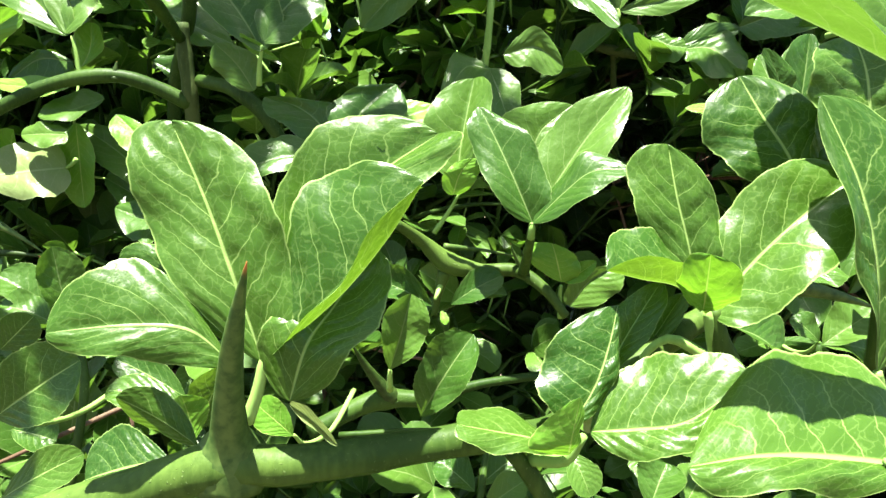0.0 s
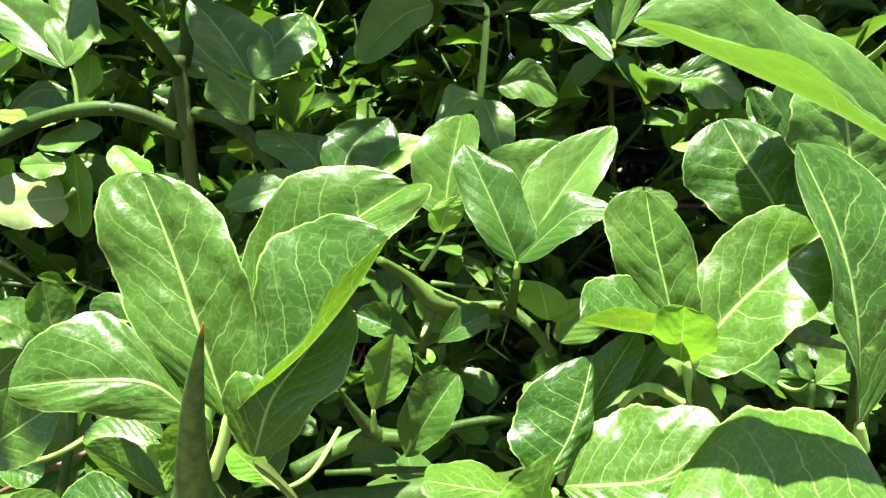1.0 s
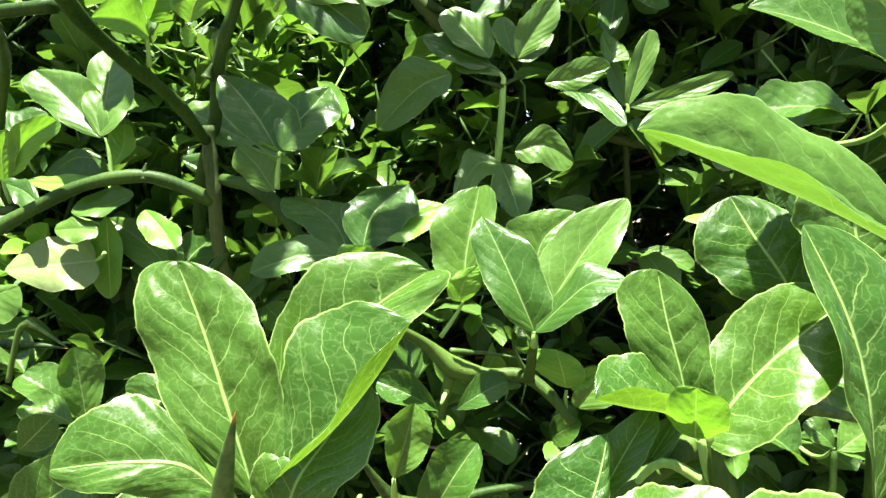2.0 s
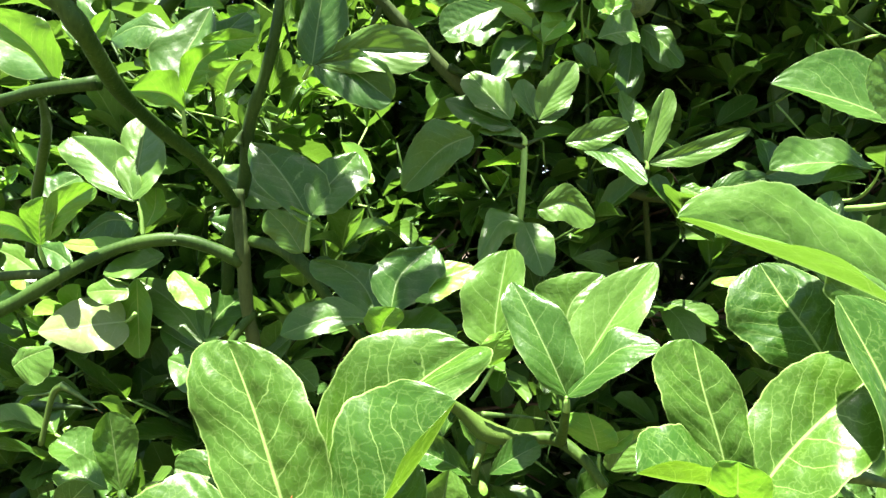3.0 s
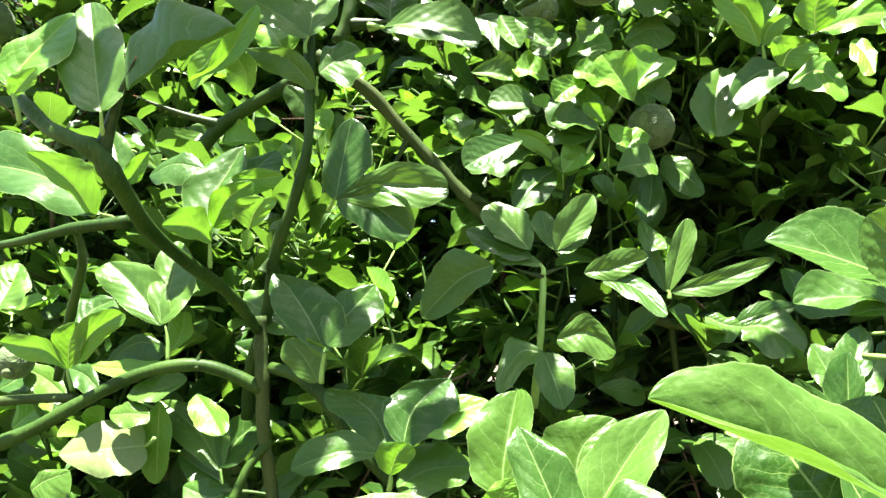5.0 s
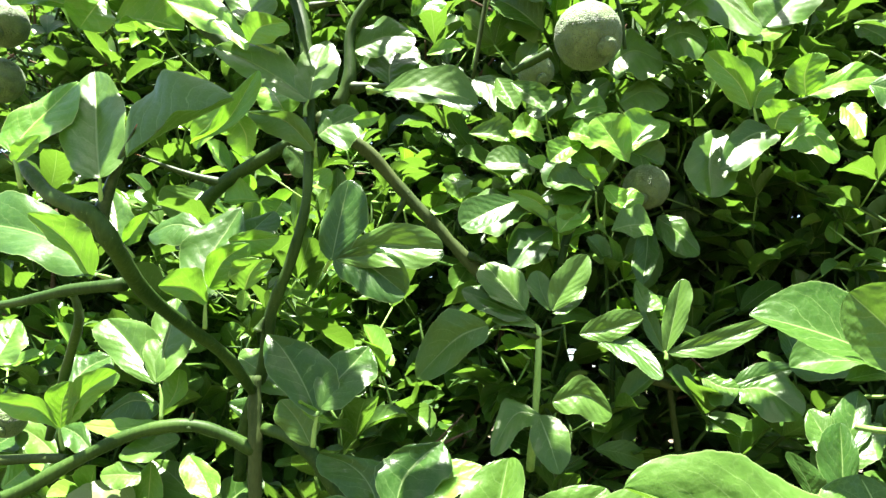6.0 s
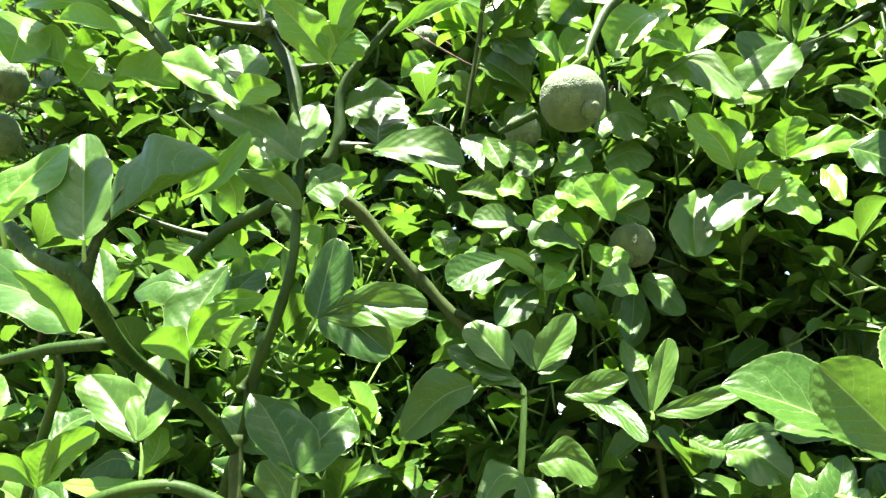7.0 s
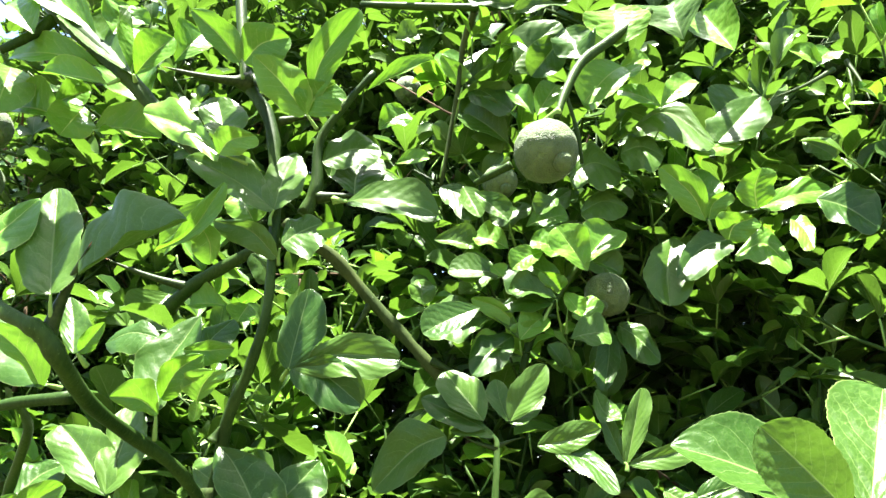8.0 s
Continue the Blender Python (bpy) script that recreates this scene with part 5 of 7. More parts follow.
leaf(s, (-0.0598, 0.5400, 1.4317), (-0.0632, 0.5338, 1.4190), (0.37, -0.87, 0.33), 0.0108, 0.47, 0.08, 0.9, LEAF_YOUNG, 0.03)
leaf(s, (-0.1079, 0.5400, 1.4913), (-0.0830, 0.5286, 1.4665), (0.17, -0.82, 0.55), 0.0153, 0.54, 0.01, 0.9, LEAF_YOUNG, 0.16, 0.05)
leaf(s, (-0.0879, 0.5200, 1.4989), (-0.1123, 0.5200, 1.4599), (-0.04, -1.00, 0.02), 0.0095, 0.33, 0.09, 0.5, LEAF_YOUNG, 0.17)
leaf(s, (-0.0688, 0.5200, 1.5005), (-0.0498, 0.5090, 1.4760), (0.18, -0.84, 0.52), 0.0155, 0.44, 0.08, 0.9, LEAF_YOUNG, 0.14)

b = branch("leafy_twig", "green upright twig with a star of narrow leaves")
stem(b, ((0.1021, 0.5050, 1.3461), (0.1016, 0.5050, 1.3292), (0.1002, 0.5100, 1.3055), (0.0973, 0.5300, 1.2745)), (0.0015, 0.0018, 0.0018, 0.0024), STALK)
thorn(b, (0.1015, 0.5050, 1.3442), (0.0835, 0.5050, 1.3502), 0.0018, THORN_DARK)
thorn(b, (0.1030, 0.5050, 1.3458), (0.1164, 0.5050, 1.3504), 0.0015, THORN_DARK)
s = stalk(b, ((0.1020, 0.5020, 1.3450), (0.1020, 0.5020, 1.3480), (0.1000, 0.5020, 1.3510)), 0.0012)
blade(s, ((0.0950, 0.5020, 1.3580), (0.0860, 0.5080, 1.3690), (0.0720, 0.5160, 1.3860)), (0.0730, 0.5050, 1.3690), (0.0930, 0.5100, 1.3780), 0.5, LEAF_LIGHTER, 0.55)
blade(s, ((0.1080, 0.5020, 1.3580), (0.1030, 0.5090, 1.3710), (0.1010, 0.5140, 1.3820)), (0.0960, 0.5070, 1.3720), (0.1090, 0.5080, 1.3720), 0.5, LEAF_LIGHTER, 0.55)
blade(s, ((0.1090, 0.5020, 1.3580), (0.1160, 0.5040, 1.3710), (0.1280, 0.5060, 1.3890)), (0.1100, 0.5020, 1.3780), (0.1250, 0.5010, 1.3700), 0.4, LEAF_LIGHTER, 0.55)
blade(s, ((0.1090, 0.5020, 1.3570), (0.1180, 0.5080, 1.3640), (0.1280, 0.5140, 1.3730)), (0.1160, 0.5100, 1.3690), (0.1200, 0.5020, 1.3590), 0.3, LEAF_LIGHTER, 0.55)
blade(s, ((0.0960, 0.5020, 1.3540), (0.0770, 0.5090, 1.3630), (0.0590, 0.5150, 1.3710)), (0.0790, 0.5140, 1.3720), (0.0740, 0.5020, 1.3560), 0.4, LEAF_LIGHTER, 0.55)
blade(s, ((0.1020, 0.5020, 1.3500), (0.0900, 0.5050, 1.3550), (0.0770, 0.5040, 1.3530)), (0.0890, 0.5060, 1.3580), (0.0890, 0.5010, 1.3500), 0.4, LEAF_LIGHTER, 0.55)
blade(s, ((0.0750, 0.5020, 1.3500), (0.0580, 0.5010, 1.3420), (0.0380, 0.4990, 1.3210)), (0.0490, 0.4990, 1.3540), (0.0640, 0.4980, 1.3330), 0.6, LEAF_LIGHTER, 0.55)
blade(s, ((0.1230, 0.5020, 1.3460), (0.1390, 0.5020, 1.3490), (0.1560, 0.5030, 1.3550)), (0.1390, 0.5010, 1.3580), (0.1400, 0.5000, 1.3430), 0.5, LEAF_LIGHTER, 0.55)
blade(s, ((0.1320, 0.5020, 1.3430), (0.1480, 0.4990, 1.3390), (0.1620, 0.4860, 1.3240)), (0.1530, 0.5010, 1.3430), (0.1460, 0.4910, 1.3320), 0.6, LEAF_LIGHTER, 0.55)
blade(s, ((0.1090, 0.5020, 1.3110), (0.1250, 0.5020, 1.3150), (0.1390, 0.5010, 1.3060)), (0.1260, 0.5010, 1.3240), (0.1240, 0.4980, 1.3040), 0.6, LEAF_LIGHTER, 0.55)
blade(s, ((0.1030, 0.5020, 1.3040), (0.0900, 0.5020, 1.3040), (0.0790, 0.4850, 1.2850)), (0.0840, 0.5050, 1.3100), (0.0920, 0.4920, 1.2950), 0.4, LEAF_LIGHTER, 0.55)
blade(s, ((0.1020, 0.5020, 1.3040), (0.1070, 0.4940, 1.2920), (0.1120, 0.4850, 1.2770)), (0.0990, 0.4900, 1.2890), (0.1170, 0.4940, 1.2960), 0.5, LEAF_LIGHTER, 0.55)
s = stalk(b, ((0.1730, 0.5400, 1.3360), (0.1730, 0.5400, 1.3390), (0.1720, 0.5400, 1.3410)), 0.0011)
blade(s, ((0.1730, 0.5400, 1.3400), (0.1790, 0.5430, 1.3620), (0.1840, 0.5450, 1.3830)), (0.1730, 0.5410, 1.3630), (0.1880, 0.5400, 1.3670), 0.5, LEAF_LIGHTER, 0.55)
blade(s, ((0.1740, 0.5400, 1.3400), (0.2000, 0.5410, 1.3470), (0.2310, 0.5420, 1.3590)), (0.2030, 0.5400, 1.3540), (0.2020, 0.5380, 1.3400), 0.5, LEAF_LIGHTER, 0.55)
blade(s, ((0.1720, 0.5400, 1.3400), (0.1660, 0.5420, 1.3550), (0.1600, 0.5440, 1.3700)), (0.1620, 0.5400, 1.3520), (0.1700, 0.5410, 1.3580), 0.5, LEAF_LIGHTER, 0.55)
blade(s, ((0.1570, 0.5400, 1.3800), (0.1610, 0.5300, 1.3670), (0.1700, 0.5270, 1.3630)), (0.1640, 0.5350, 1.3750), (0.1570, 0.5260, 1.3630), 0.5, LEAF_LIGHTER, 0.55)
blade(s, ((0.2110, 0.5400, 1.3210), (0.2250, 0.5390, 1.3210), (0.2390, 0.5270, 1.3080)), (0.2360, 0.5440, 1.3300), (0.2160, 0.5250, 1.3090), 0.7, LEAF_LIGHTER, 0.55)
blade(s, ((0.1920, 0.5400, 1.3270), (0.2010, 0.5360, 1.3220), (0.2100, 0.5350, 1.3210)), (0.2030, 0.5390, 1.3270), (0.1960, 0.5230, 1.3110), 0.7, LEAF_LIGHTER, 0.55)
blade(s, ((0.2100, 0.5500, 1.3230), (0.2230, 0.5500, 1.3280), (0.2440, 0.5500, 1.3330)), (0.2250, 0.5520, 1.3360), (0.2250, 0.5480, 1.3240), 0.5, LEAF_LIGHTER, 0.55)
blade(s, ((0.2390, 0.5400, 1.3330), (0.2620, 0.5410, 1.3410), (0.2910, 0.5410, 1.3450)), (0.2590, 0.5400, 1.3470), (0.2620, 0.5360, 1.3280), 0.6, LEAF_LIGHTER, 0.55)
s = stalk(b, ((0.2310, 0.4600, 1.2840), (0.2300, 0.4600, 1.2880), (0.2300, 0.4600, 1.2900)), 0.0010)
blade(s, ((0.2300, 0.4600, 1.2900), (0.2400, 0.4700, 1.3050), (0.2470, 0.4780, 1.3200)), (0.2310, 0.4690, 1.3070), (0.2460, 0.4670, 1.3040), 0.6, LEAF_LIGHTER, 0.55)
blade(s, ((0.2280, 0.4600, 1.2910), (0.2260, 0.4670, 1.3010), (0.2230, 0.4730, 1.3110)), (0.2190, 0.4630, 1.2970), (0.2310, 0.4680, 1.3060), 0.5, LEAF_LIGHTER, 0.55)
blade(s, ((0.2300, 0.4600, 1.2880), (0.2420, 0.4660, 1.2980), (0.2520, 0.4710, 1.3060)), (0.2360, 0.4660, 1.3010), (0.2450, 0.4600, 1.2920), 0.7, LEAF_LIGHTER, 0.55)

b = branch("leafy_twig", "shaded twig deep in the hedge with dark leaves")
stem(b, ((0.1593, 0.5900, 1.3285), (0.2041, 0.5900, 1.3222), (0.2445, 0.6000, 1.3305)), (0.0028, 0.0032, 0.0027), BARK)
stem(b, ((0.1823, 0.5900, 1.3450), (0.1852, 0.6000, 1.3149), (0.1948, 0.6200, 1.2564)), (0.0016, 0.0019, 0.0024), BARK)
s = stalk(b, ((0.2801, 0.5500, 1.3190), (0.2781, 0.5200, 1.3190), (0.2751, 0.5000, 1.3240), (0.2741, 0.4900, 1.3310)), 0.0008)
leaf(s, (0.2728, 0.4900, 1.3304), (0.2217, 0.4900, 1.3310), (0.01, -0.65, 0.76), 0.0158, 0.46, 0.09, 0.6, LEAF_LIGHTER, 0.16, 0.05)
leaf(s, (0.2421, 0.4800, 1.3246), (0.2606, 0.4800, 1.3288), (-0.15, -0.73, 0.67), 0.0079, 0.45, 0.03, 0.8, LEAF_LIGHTER, 0.02)

b = branch("leafy_twig", "arching twig close by with three broad backlit leaves")
stem(b, ((0.1978, 0.3150, 1.3160), (0.2000, 0.3200, 1.3008), (0.2057, 0.3400, 1.2669)), (0.0013, 0.0015, 0.0020), STEM)
s = stalk(b, ((0.2010, 0.3700, 1.3059), (0.1990, 0.3400, 1.3059), (0.1960, 0.3200, 1.3109), (0.1950, 0.3100, 1.3179)), 0.0008)
leaf(s, (0.1939, 0.3100, 1.3166), (0.1540, 0.3100, 1.3331), (0.24, -0.77, 0.59), 0.0142, 0.40, 0.07, 0.1, LEAF_LIGHTER, 0.06)
leaf(s, (0.1923, 0.3040, 1.3179), (0.1724, 0.2980, 1.3370), (0.04, -0.97, -0.26), 0.0094, 0.30, 0.06, 0.8, LEAF_LIGHTER, 0.06)
leaf(s, (0.1967, 0.3060, 1.3175), (0.2162, 0.3310, 1.3514), (-0.16, -0.75, 0.64), 0.0126, 0.25, 0.05, 0.9, LEAF, 0.06)

b = branch("thorny_branch", "fruiting green branch with short stalks and pale leaves")
stem(b, ((0.2075, 0.5500, 1.6527), (0.1772, 0.5400, 1.6219), (0.1564, 0.5300, 1.5984), (0.1446, 0.5200, 1.5705), (0.1377, 0.5120, 1.5460)), (0.0030, 0.0035, 0.0034, 0.0029, 0.0021), STEM_DARK)
stem(b, ((0.1442, 0.5200, 1.5684), (0.1513, 0.5250, 1.5420), (0.1538, 0.5300, 1.5223)), (0.0013, 0.0013, 0.0012), STEM_DARK)
stem(b, ((0.1092, 0.5200, 1.5176), (0.0966, 0.5250, 1.5133), (0.0854, 0.5300, 1.5099)), (0.0027, 0.0024, 0.0018), STEM_DARK)
stem(b, ((-0.0171, 0.5900, 1.7050), (0.0513, 0.5800, 1.6899), (0.1058, 0.5700, 1.6790), (0.1527, 0.5600, 1.6769)), (0.0025, 0.0032, 0.0027, 0.0023), STEM_DARK)
stem(b, ((0.0786, 0.5800, 1.6844), (0.0693, 0.5900, 1.6601), (0.0647, 0.6000, 1.6248), (0.0526, 0.6100, 1.5457)), (0.0032, 0.0024, 0.0019, 0.0015), BARK)
s = stalk(b, ((0.1461, 0.6200, 1.5657), (0.1441, 0.5900, 1.5657), (0.1411, 0.5700, 1.5707), (0.1401, 0.5600, 1.5777)), 0.0008)
leaf(s, (0.1051, 0.6000, 1.5756), (0.0688, 0.6000, 1.6051), (0.10, -0.99, 0.13), 0.0196, 0.57, 0.10, 0.8, LEAF_LIGHTER, 0.05, 0.05)
leaf(s, (0.1242, 0.5600, 1.5760), (0.1079, 0.5718, 1.6051), (-0.14, -0.94, 0.31), 0.0110, 0.68, 0.07, 0.5, LEAF_YOUNG, 0.17)
leaf(s, (0.1263, 0.5650, 1.5789), (0.1415, 0.5789, 1.6130), (0.15, -0.94, 0.31), 0.0115, 0.39, 0.05, 0.5, LEAF_YOUNG, 0.03)
leaf(s, (0.1468, 0.5600, 1.6431), (0.1225, 0.5600, 1.6083), (0.18, -0.98, -0.13), 0.0154, 0.43, 0.01, 0.5, LEAF_LIGHTER, 0.17, 0.05)
leaf(s, (0.1478, 0.5600, 1.6491), (0.1578, 0.5448, 1.6109), (-0.20, -0.93, 0.32), 0.0183, 0.46, 0.00, 0.7, LEAF_LIGHTER, 0.18)
leaf(s, (0.1876, 0.5600, 1.6138), (0.1576, 0.5437, 1.5744), (0.13, -0.95, 0.29), 0.0185, 0.47, 0.11, 0.8, LEAF_YOUNG, 0.02)
leaf(s, (0.1853, 0.5600, 1.6630), (0.1813, 0.5431, 1.6202), (-0.09, -0.92, 0.37), 0.0246, 0.42, 0.08, 1.0, LEAF_YOUNG, 0.07, 0.05)
leaf(s, (0.1868, 0.5600, 1.6129), (0.2067, 0.5634, 1.6215), (0.07, -0.97, 0.22), 0.0091, 0.37, 0.11, 0.6, LEAF_YOUNG, 0.15)
leaf(s, (0.2119, 0.5600, 1.5795), (0.1851, 0.5681, 1.5995), (-0.14, -0.97, 0.20), 0.0079, 0.33, 0.09, 0.6, LEAF_YOUNG, 0.16)
leaf(s, (0.2119, 0.5600, 1.5795), (0.2378, 0.5720, 1.6092), (0.07, -0.94, 0.32), 0.0105, 0.33, 0.08, 0.6, LEAF_YOUNG, 0.18)
leaf(s, (0.1146, 0.5600, 1.6715), (0.0755, 0.5642, 1.6826), (-0.06, -0.99, 0.15), 0.0135, 0.47, 0.01, 0.6, LEAF_LIGHTER, 0.14)
leaf(s, (0.1061, 0.5600, 1.6642), (0.1531, 0.5655, 1.6788), (0.07, -0.99, 0.14), 0.0131, 0.49, 0.05, 0.6, LEAF_LIGHTER, 0.18, 0.05)
s = stalk(b, ((0.1120, 0.6300, 1.4926), (0.1100, 0.6000, 1.4926), (0.1070, 0.5800, 1.4976), (0.1060, 0.5700, 1.5046)), 0.0008)
leaf(s, (0.1391, 0.5700, 1.5167), (0.1253, 0.5631, 1.5014), (0.09, -0.94, 0.34), 0.0105, 0.63, 0.03, 0.6, LEAF_LIGHTER, 0.18, 0.05)
leaf(s, (0.1138, 0.5700, 1.5087), (0.0947, 0.5644, 1.4962), (0.07, -0.95, 0.32), 0.0091, 0.33, 0.06, 0.9, LEAF_LIGHTER, 0.10)
leaf(s, (0.0839, 0.5500, 1.5131), (0.1069, 0.5386, 1.4876), (-0.05, -0.93, 0.37), 0.0104, 0.59, 0.02, 0.9, LEAF_LIGHTER, 0.07, 0.05)
s = stalk(b, ((0.0523, 0.6100, 1.5529), (0.0606, 0.6050, 1.5921), (0.0682, 0.6000, 1.6273)), 0.0014)
leaf(s, (0.0673, 0.6000, 1.6289), (0.0488, 0.6171, 1.6724), (-0.05, -0.94, 0.35), 0.0127, 0.55, 0.02, 0.4, LEAF_YOUNG, 0.11)
leaf(s, (0.0691, 0.6000, 1.6299), (0.1077, 0.6000, 1.6632), (-0.05, -1.00, 0.05), 0.0106, 0.37, 0.00, 0.5, LEAF_LIGHTER, 0.08)
leaf(s, (0.0714, 0.6000, 1.6277), (0.1081, 0.6000, 1.6057), (0.11, -0.98, 0.18), 0.0141, 0.37, 0.10, 0.7, LEAF_LIGHTER, 0.14)
s = stalk(b, ((0.0272, 0.6500, 1.5251), (0.0252, 0.6200, 1.5251), (0.0222, 0.6000, 1.5301), (0.0212, 0.5900, 1.5371)), 0.0008)
leaf(s, (0.0721, 0.5900, 1.5360), (0.0861, 0.5762, 1.5053), (-0.01, -0.91, 0.41), 0.0107, 0.59, 0.00, 0.7, LEAF_LIGHTER, 0.03)
leaf(s, (0.0201, 0.5900, 1.5559), (0.0455, 0.5922, 1.5612), (0.03, -0.96, 0.28), 0.0088, 0.43, 0.07, 0.7, LEAF_YOUNG, 0.09)

b = branch("leafy_twig", "sunlit twig with small young yellow-green leaves")
stem(b, ((0.2754, 0.5800, 1.5094), (0.2574, 0.5900, 1.5063), (0.2545, 0.6000, 1.4891)), (0.0014, 0.0018, 0.0018), STEM_DARK)
thorn(b, (0.3409, 0.5900, 1.6232), (0.2865, 0.5700, 1.5891), 0.0022, THORN_DARK)
thorn(b, (0.3636, 0.6100, 1.6428), (0.3649, 0.5900, 1.5919), 0.0021, THORN_DARK)
s = stalk(b, ((0.2818, 0.7000, 1.5927), (0.2798, 0.6700, 1.5927), (0.2768, 0.6500, 1.5977), (0.2758, 0.6400, 1.6047)), 0.0008)
leaf(s, (0.2096, 0.6400, 1.6069), (0.2739, 0.6400, 1.5986), (0.03, -0.97, 0.23), 0.0213, 0.61, 0.09, 0.6, LEAF_LIGHTER, 0.10)
leaf(s, (0.2828, 0.6400, 1.5882), (0.3116, 0.6669, 1.6538), (-0.14, -0.89, 0.43), 0.0343, 0.50, 0.08, 0.8, LEAF_LIGHTER, 0.03)
leaf(s, (0.2637, 0.6100, 1.5786), (0.2432, 0.6051, 1.5671), (0.04, -0.94, 0.34), 0.0138, 0.32, 0.03, 0.8, LEAF_LIGHTER, 0.05, 0.05)
leaf(s, (0.3006, 0.6400, 1.5937), (0.3277, 0.6423, 1.5992), (0.02, -0.95, 0.32), 0.0153, 0.61, 0.08, 0.6, LEAF_LIGHTER, 0.04)
leaf(s, (0.3262, 0.6200, 1.5821), (0.3444, 0.6118, 1.5631), (-0.24, -0.95, 0.18), 0.0147, 0.47, 0.08, 0.6, LEAF_LIGHTER, 0.15)
leaf(s, (0.3374, 0.5900, 1.6263), (0.3204, 0.6001, 1.6517), (-0.36, -0.93, 0.13), 0.0081, 0.59, 0.09, 0.6, LEAF_YOUNG, 0.08, 0.05)
leaf(s, (0.3296, 0.5900, 1.6267), (0.3472, 0.5978, 1.6461), (-0.02, -0.92, 0.39), 0.0121, 0.33, 0.09, 0.6, LEAF_YOUNG, 0.14, 0.05)
leaf(s, (0.2923, 0.6400, 1.6791), (0.2752, 0.6628, 1.7384), (-0.38, -0.89, 0.23), 0.0245, 0.54, 0.00, 0.6, LEAF_YOUNG, 0.02, 0.05)
leaf(s, (0.2522, 0.6400, 1.6925), (0.2455, 0.6597, 1.7439), (-0.31, -0.90, 0.30), 0.0320, 0.46, 0.10, 0.6, LEAF_LIGHTER, 0.10)
s = stalk(b, ((0.1833, 0.7000, 1.4320), (0.1813, 0.6700, 1.4320), (0.1783, 0.6500, 1.4370), (0.1773, 0.6400, 1.4440)), 0.0008)
leaf(s, (0.1772, 0.6400, 1.4427), (0.1718, 0.6117, 1.3873), (-0.07, -0.89, 0.46), 0.0133, 0.30, 0.01, 0.7, LEAF_LIGHTER, 0.04)
leaf(s, (0.1824, 0.6400, 1.4384), (0.2071, 0.6277, 1.4138), (-0.05, -0.91, 0.40), 0.0117, 0.39, 0.08, 0.8, LEAF_LIGHTER, 0.15)
leaf(s, (0.1441, 0.5400, 1.4110), (0.1676, 0.5420, 1.4150), (-0.01, -0.88, 0.48), 0.0134, 0.27, 0.10, 0.8, LEAF_LIGHTER, 0.18)

s = stalk(b, ((0.2440, 0.5850, 1.4840), (0.2420, 0.5790, 1.4940), (0.2400, 0.5750, 1.5010)), 0.0012)
blade(s, ((0.2380, 0.5750, 1.5000), (0.2290, 0.5690, 1.5170), (0.2090, 0.5630, 1.5350)), (0.2170, 0.5670, 1.5130), (0.2340, 0.5630, 1.5260), 0.4, LEAF_YOUNG, 0.55)
blade(s, ((0.2390, 0.5750, 1.5020), (0.2410, 0.5840, 1.5250), (0.2400, 0.5930, 1.5470)), (0.2290, 0.5810, 1.5210), (0.2540, 0.5830, 1.5280), 0.6, LEAF_YOUNG, 0.55)
blade(s, ((0.2720, 0.5750, 1.5090), (0.2710, 0.5710, 1.5220), (0.2750, 0.5660, 1.5340)), (0.2580, 0.5680, 1.5200), (0.2830, 0.5670, 1.5220), 0.95, LEAF_YOUNG, 0.55)
blade(s, ((0.2740, 0.5750, 1.5090), (0.2990, 0.5820, 1.5210), (0.3250, 0.5850, 1.5260)), (0.3050, 0.5880, 1.5350), (0.2980, 0.5740, 1.5100), 0.7, LEAF_YOUNG, 0.55)
blade(s, ((0.2510, 0.5750, 1.4850), (0.2550, 0.5720, 1.4950), (0.2680, 0.5700, 1.5000)), (0.2440, 0.5660, 1.5010), (0.2650, 0.5700, 1.4880), 0.8, LEAF_YOUNG, 0.55)
blade(s, ((0.2510, 0.5750, 1.4870), (0.2320, 0.5720, 1.4790), (0.2130, 0.5610, 1.4550)), (0.2280, 0.5740, 1.4880), (0.2420, 0.5630, 1.4680), 0.6, LEAF_LIGHTER, 0.55)
blade(s, ((0.2540, 0.5750, 1.4740), (0.2750, 0.5800, 1.4850), (0.2870, 0.5700, 1.4640)), (0.2800, 0.5830, 1.4970), (0.2680, 0.5710, 1.4700), 0.6, LEAF_YOUNG, 0.55)
blade(s, ((0.3110, 0.5750, 1.5150), (0.3270, 0.5720, 1.5070), (0.3410, 0.5640, 1.4890)), (0.3420, 0.5760, 1.5240), (0.3180, 0.5630, 1.4920), 0.7, LEAF_LIGHTER, 0.55)
blade(s, ((0.2400, 0.5750, 1.5010), (0.2430, 0.5720, 1.5110), (0.2530, 0.5690, 1.5180)), (0.2410, 0.5690, 1.5140), (0.2520, 0.5700, 1.5080), 0.7, LEAF_YOUNG, 0.55)
blade(s, ((0.2930, 0.5750, 1.5020), (0.2970, 0.5670, 1.4890), (0.2970, 0.5570, 1.4730)), (0.3030, 0.5700, 1.4960), (0.2880, 0.5600, 1.4800), 0.6, LEAF_YOUNG, 0.55)
s = stalk(b, ((0.1920, 0.6000, 1.6150), (0.1880, 0.6000, 1.6250), (0.1860, 0.6000, 1.6350)), 0.0011)
blade(s, ((0.1880, 0.6000, 1.6300), (0.1700, 0.5970, 1.6230), (0.1600, 0.5870, 1.6020)), (0.1640, 0.5980, 1.6300), (0.1720, 0.5810, 1.5960), 0.8, LEAF_YOUNG, 0.55)
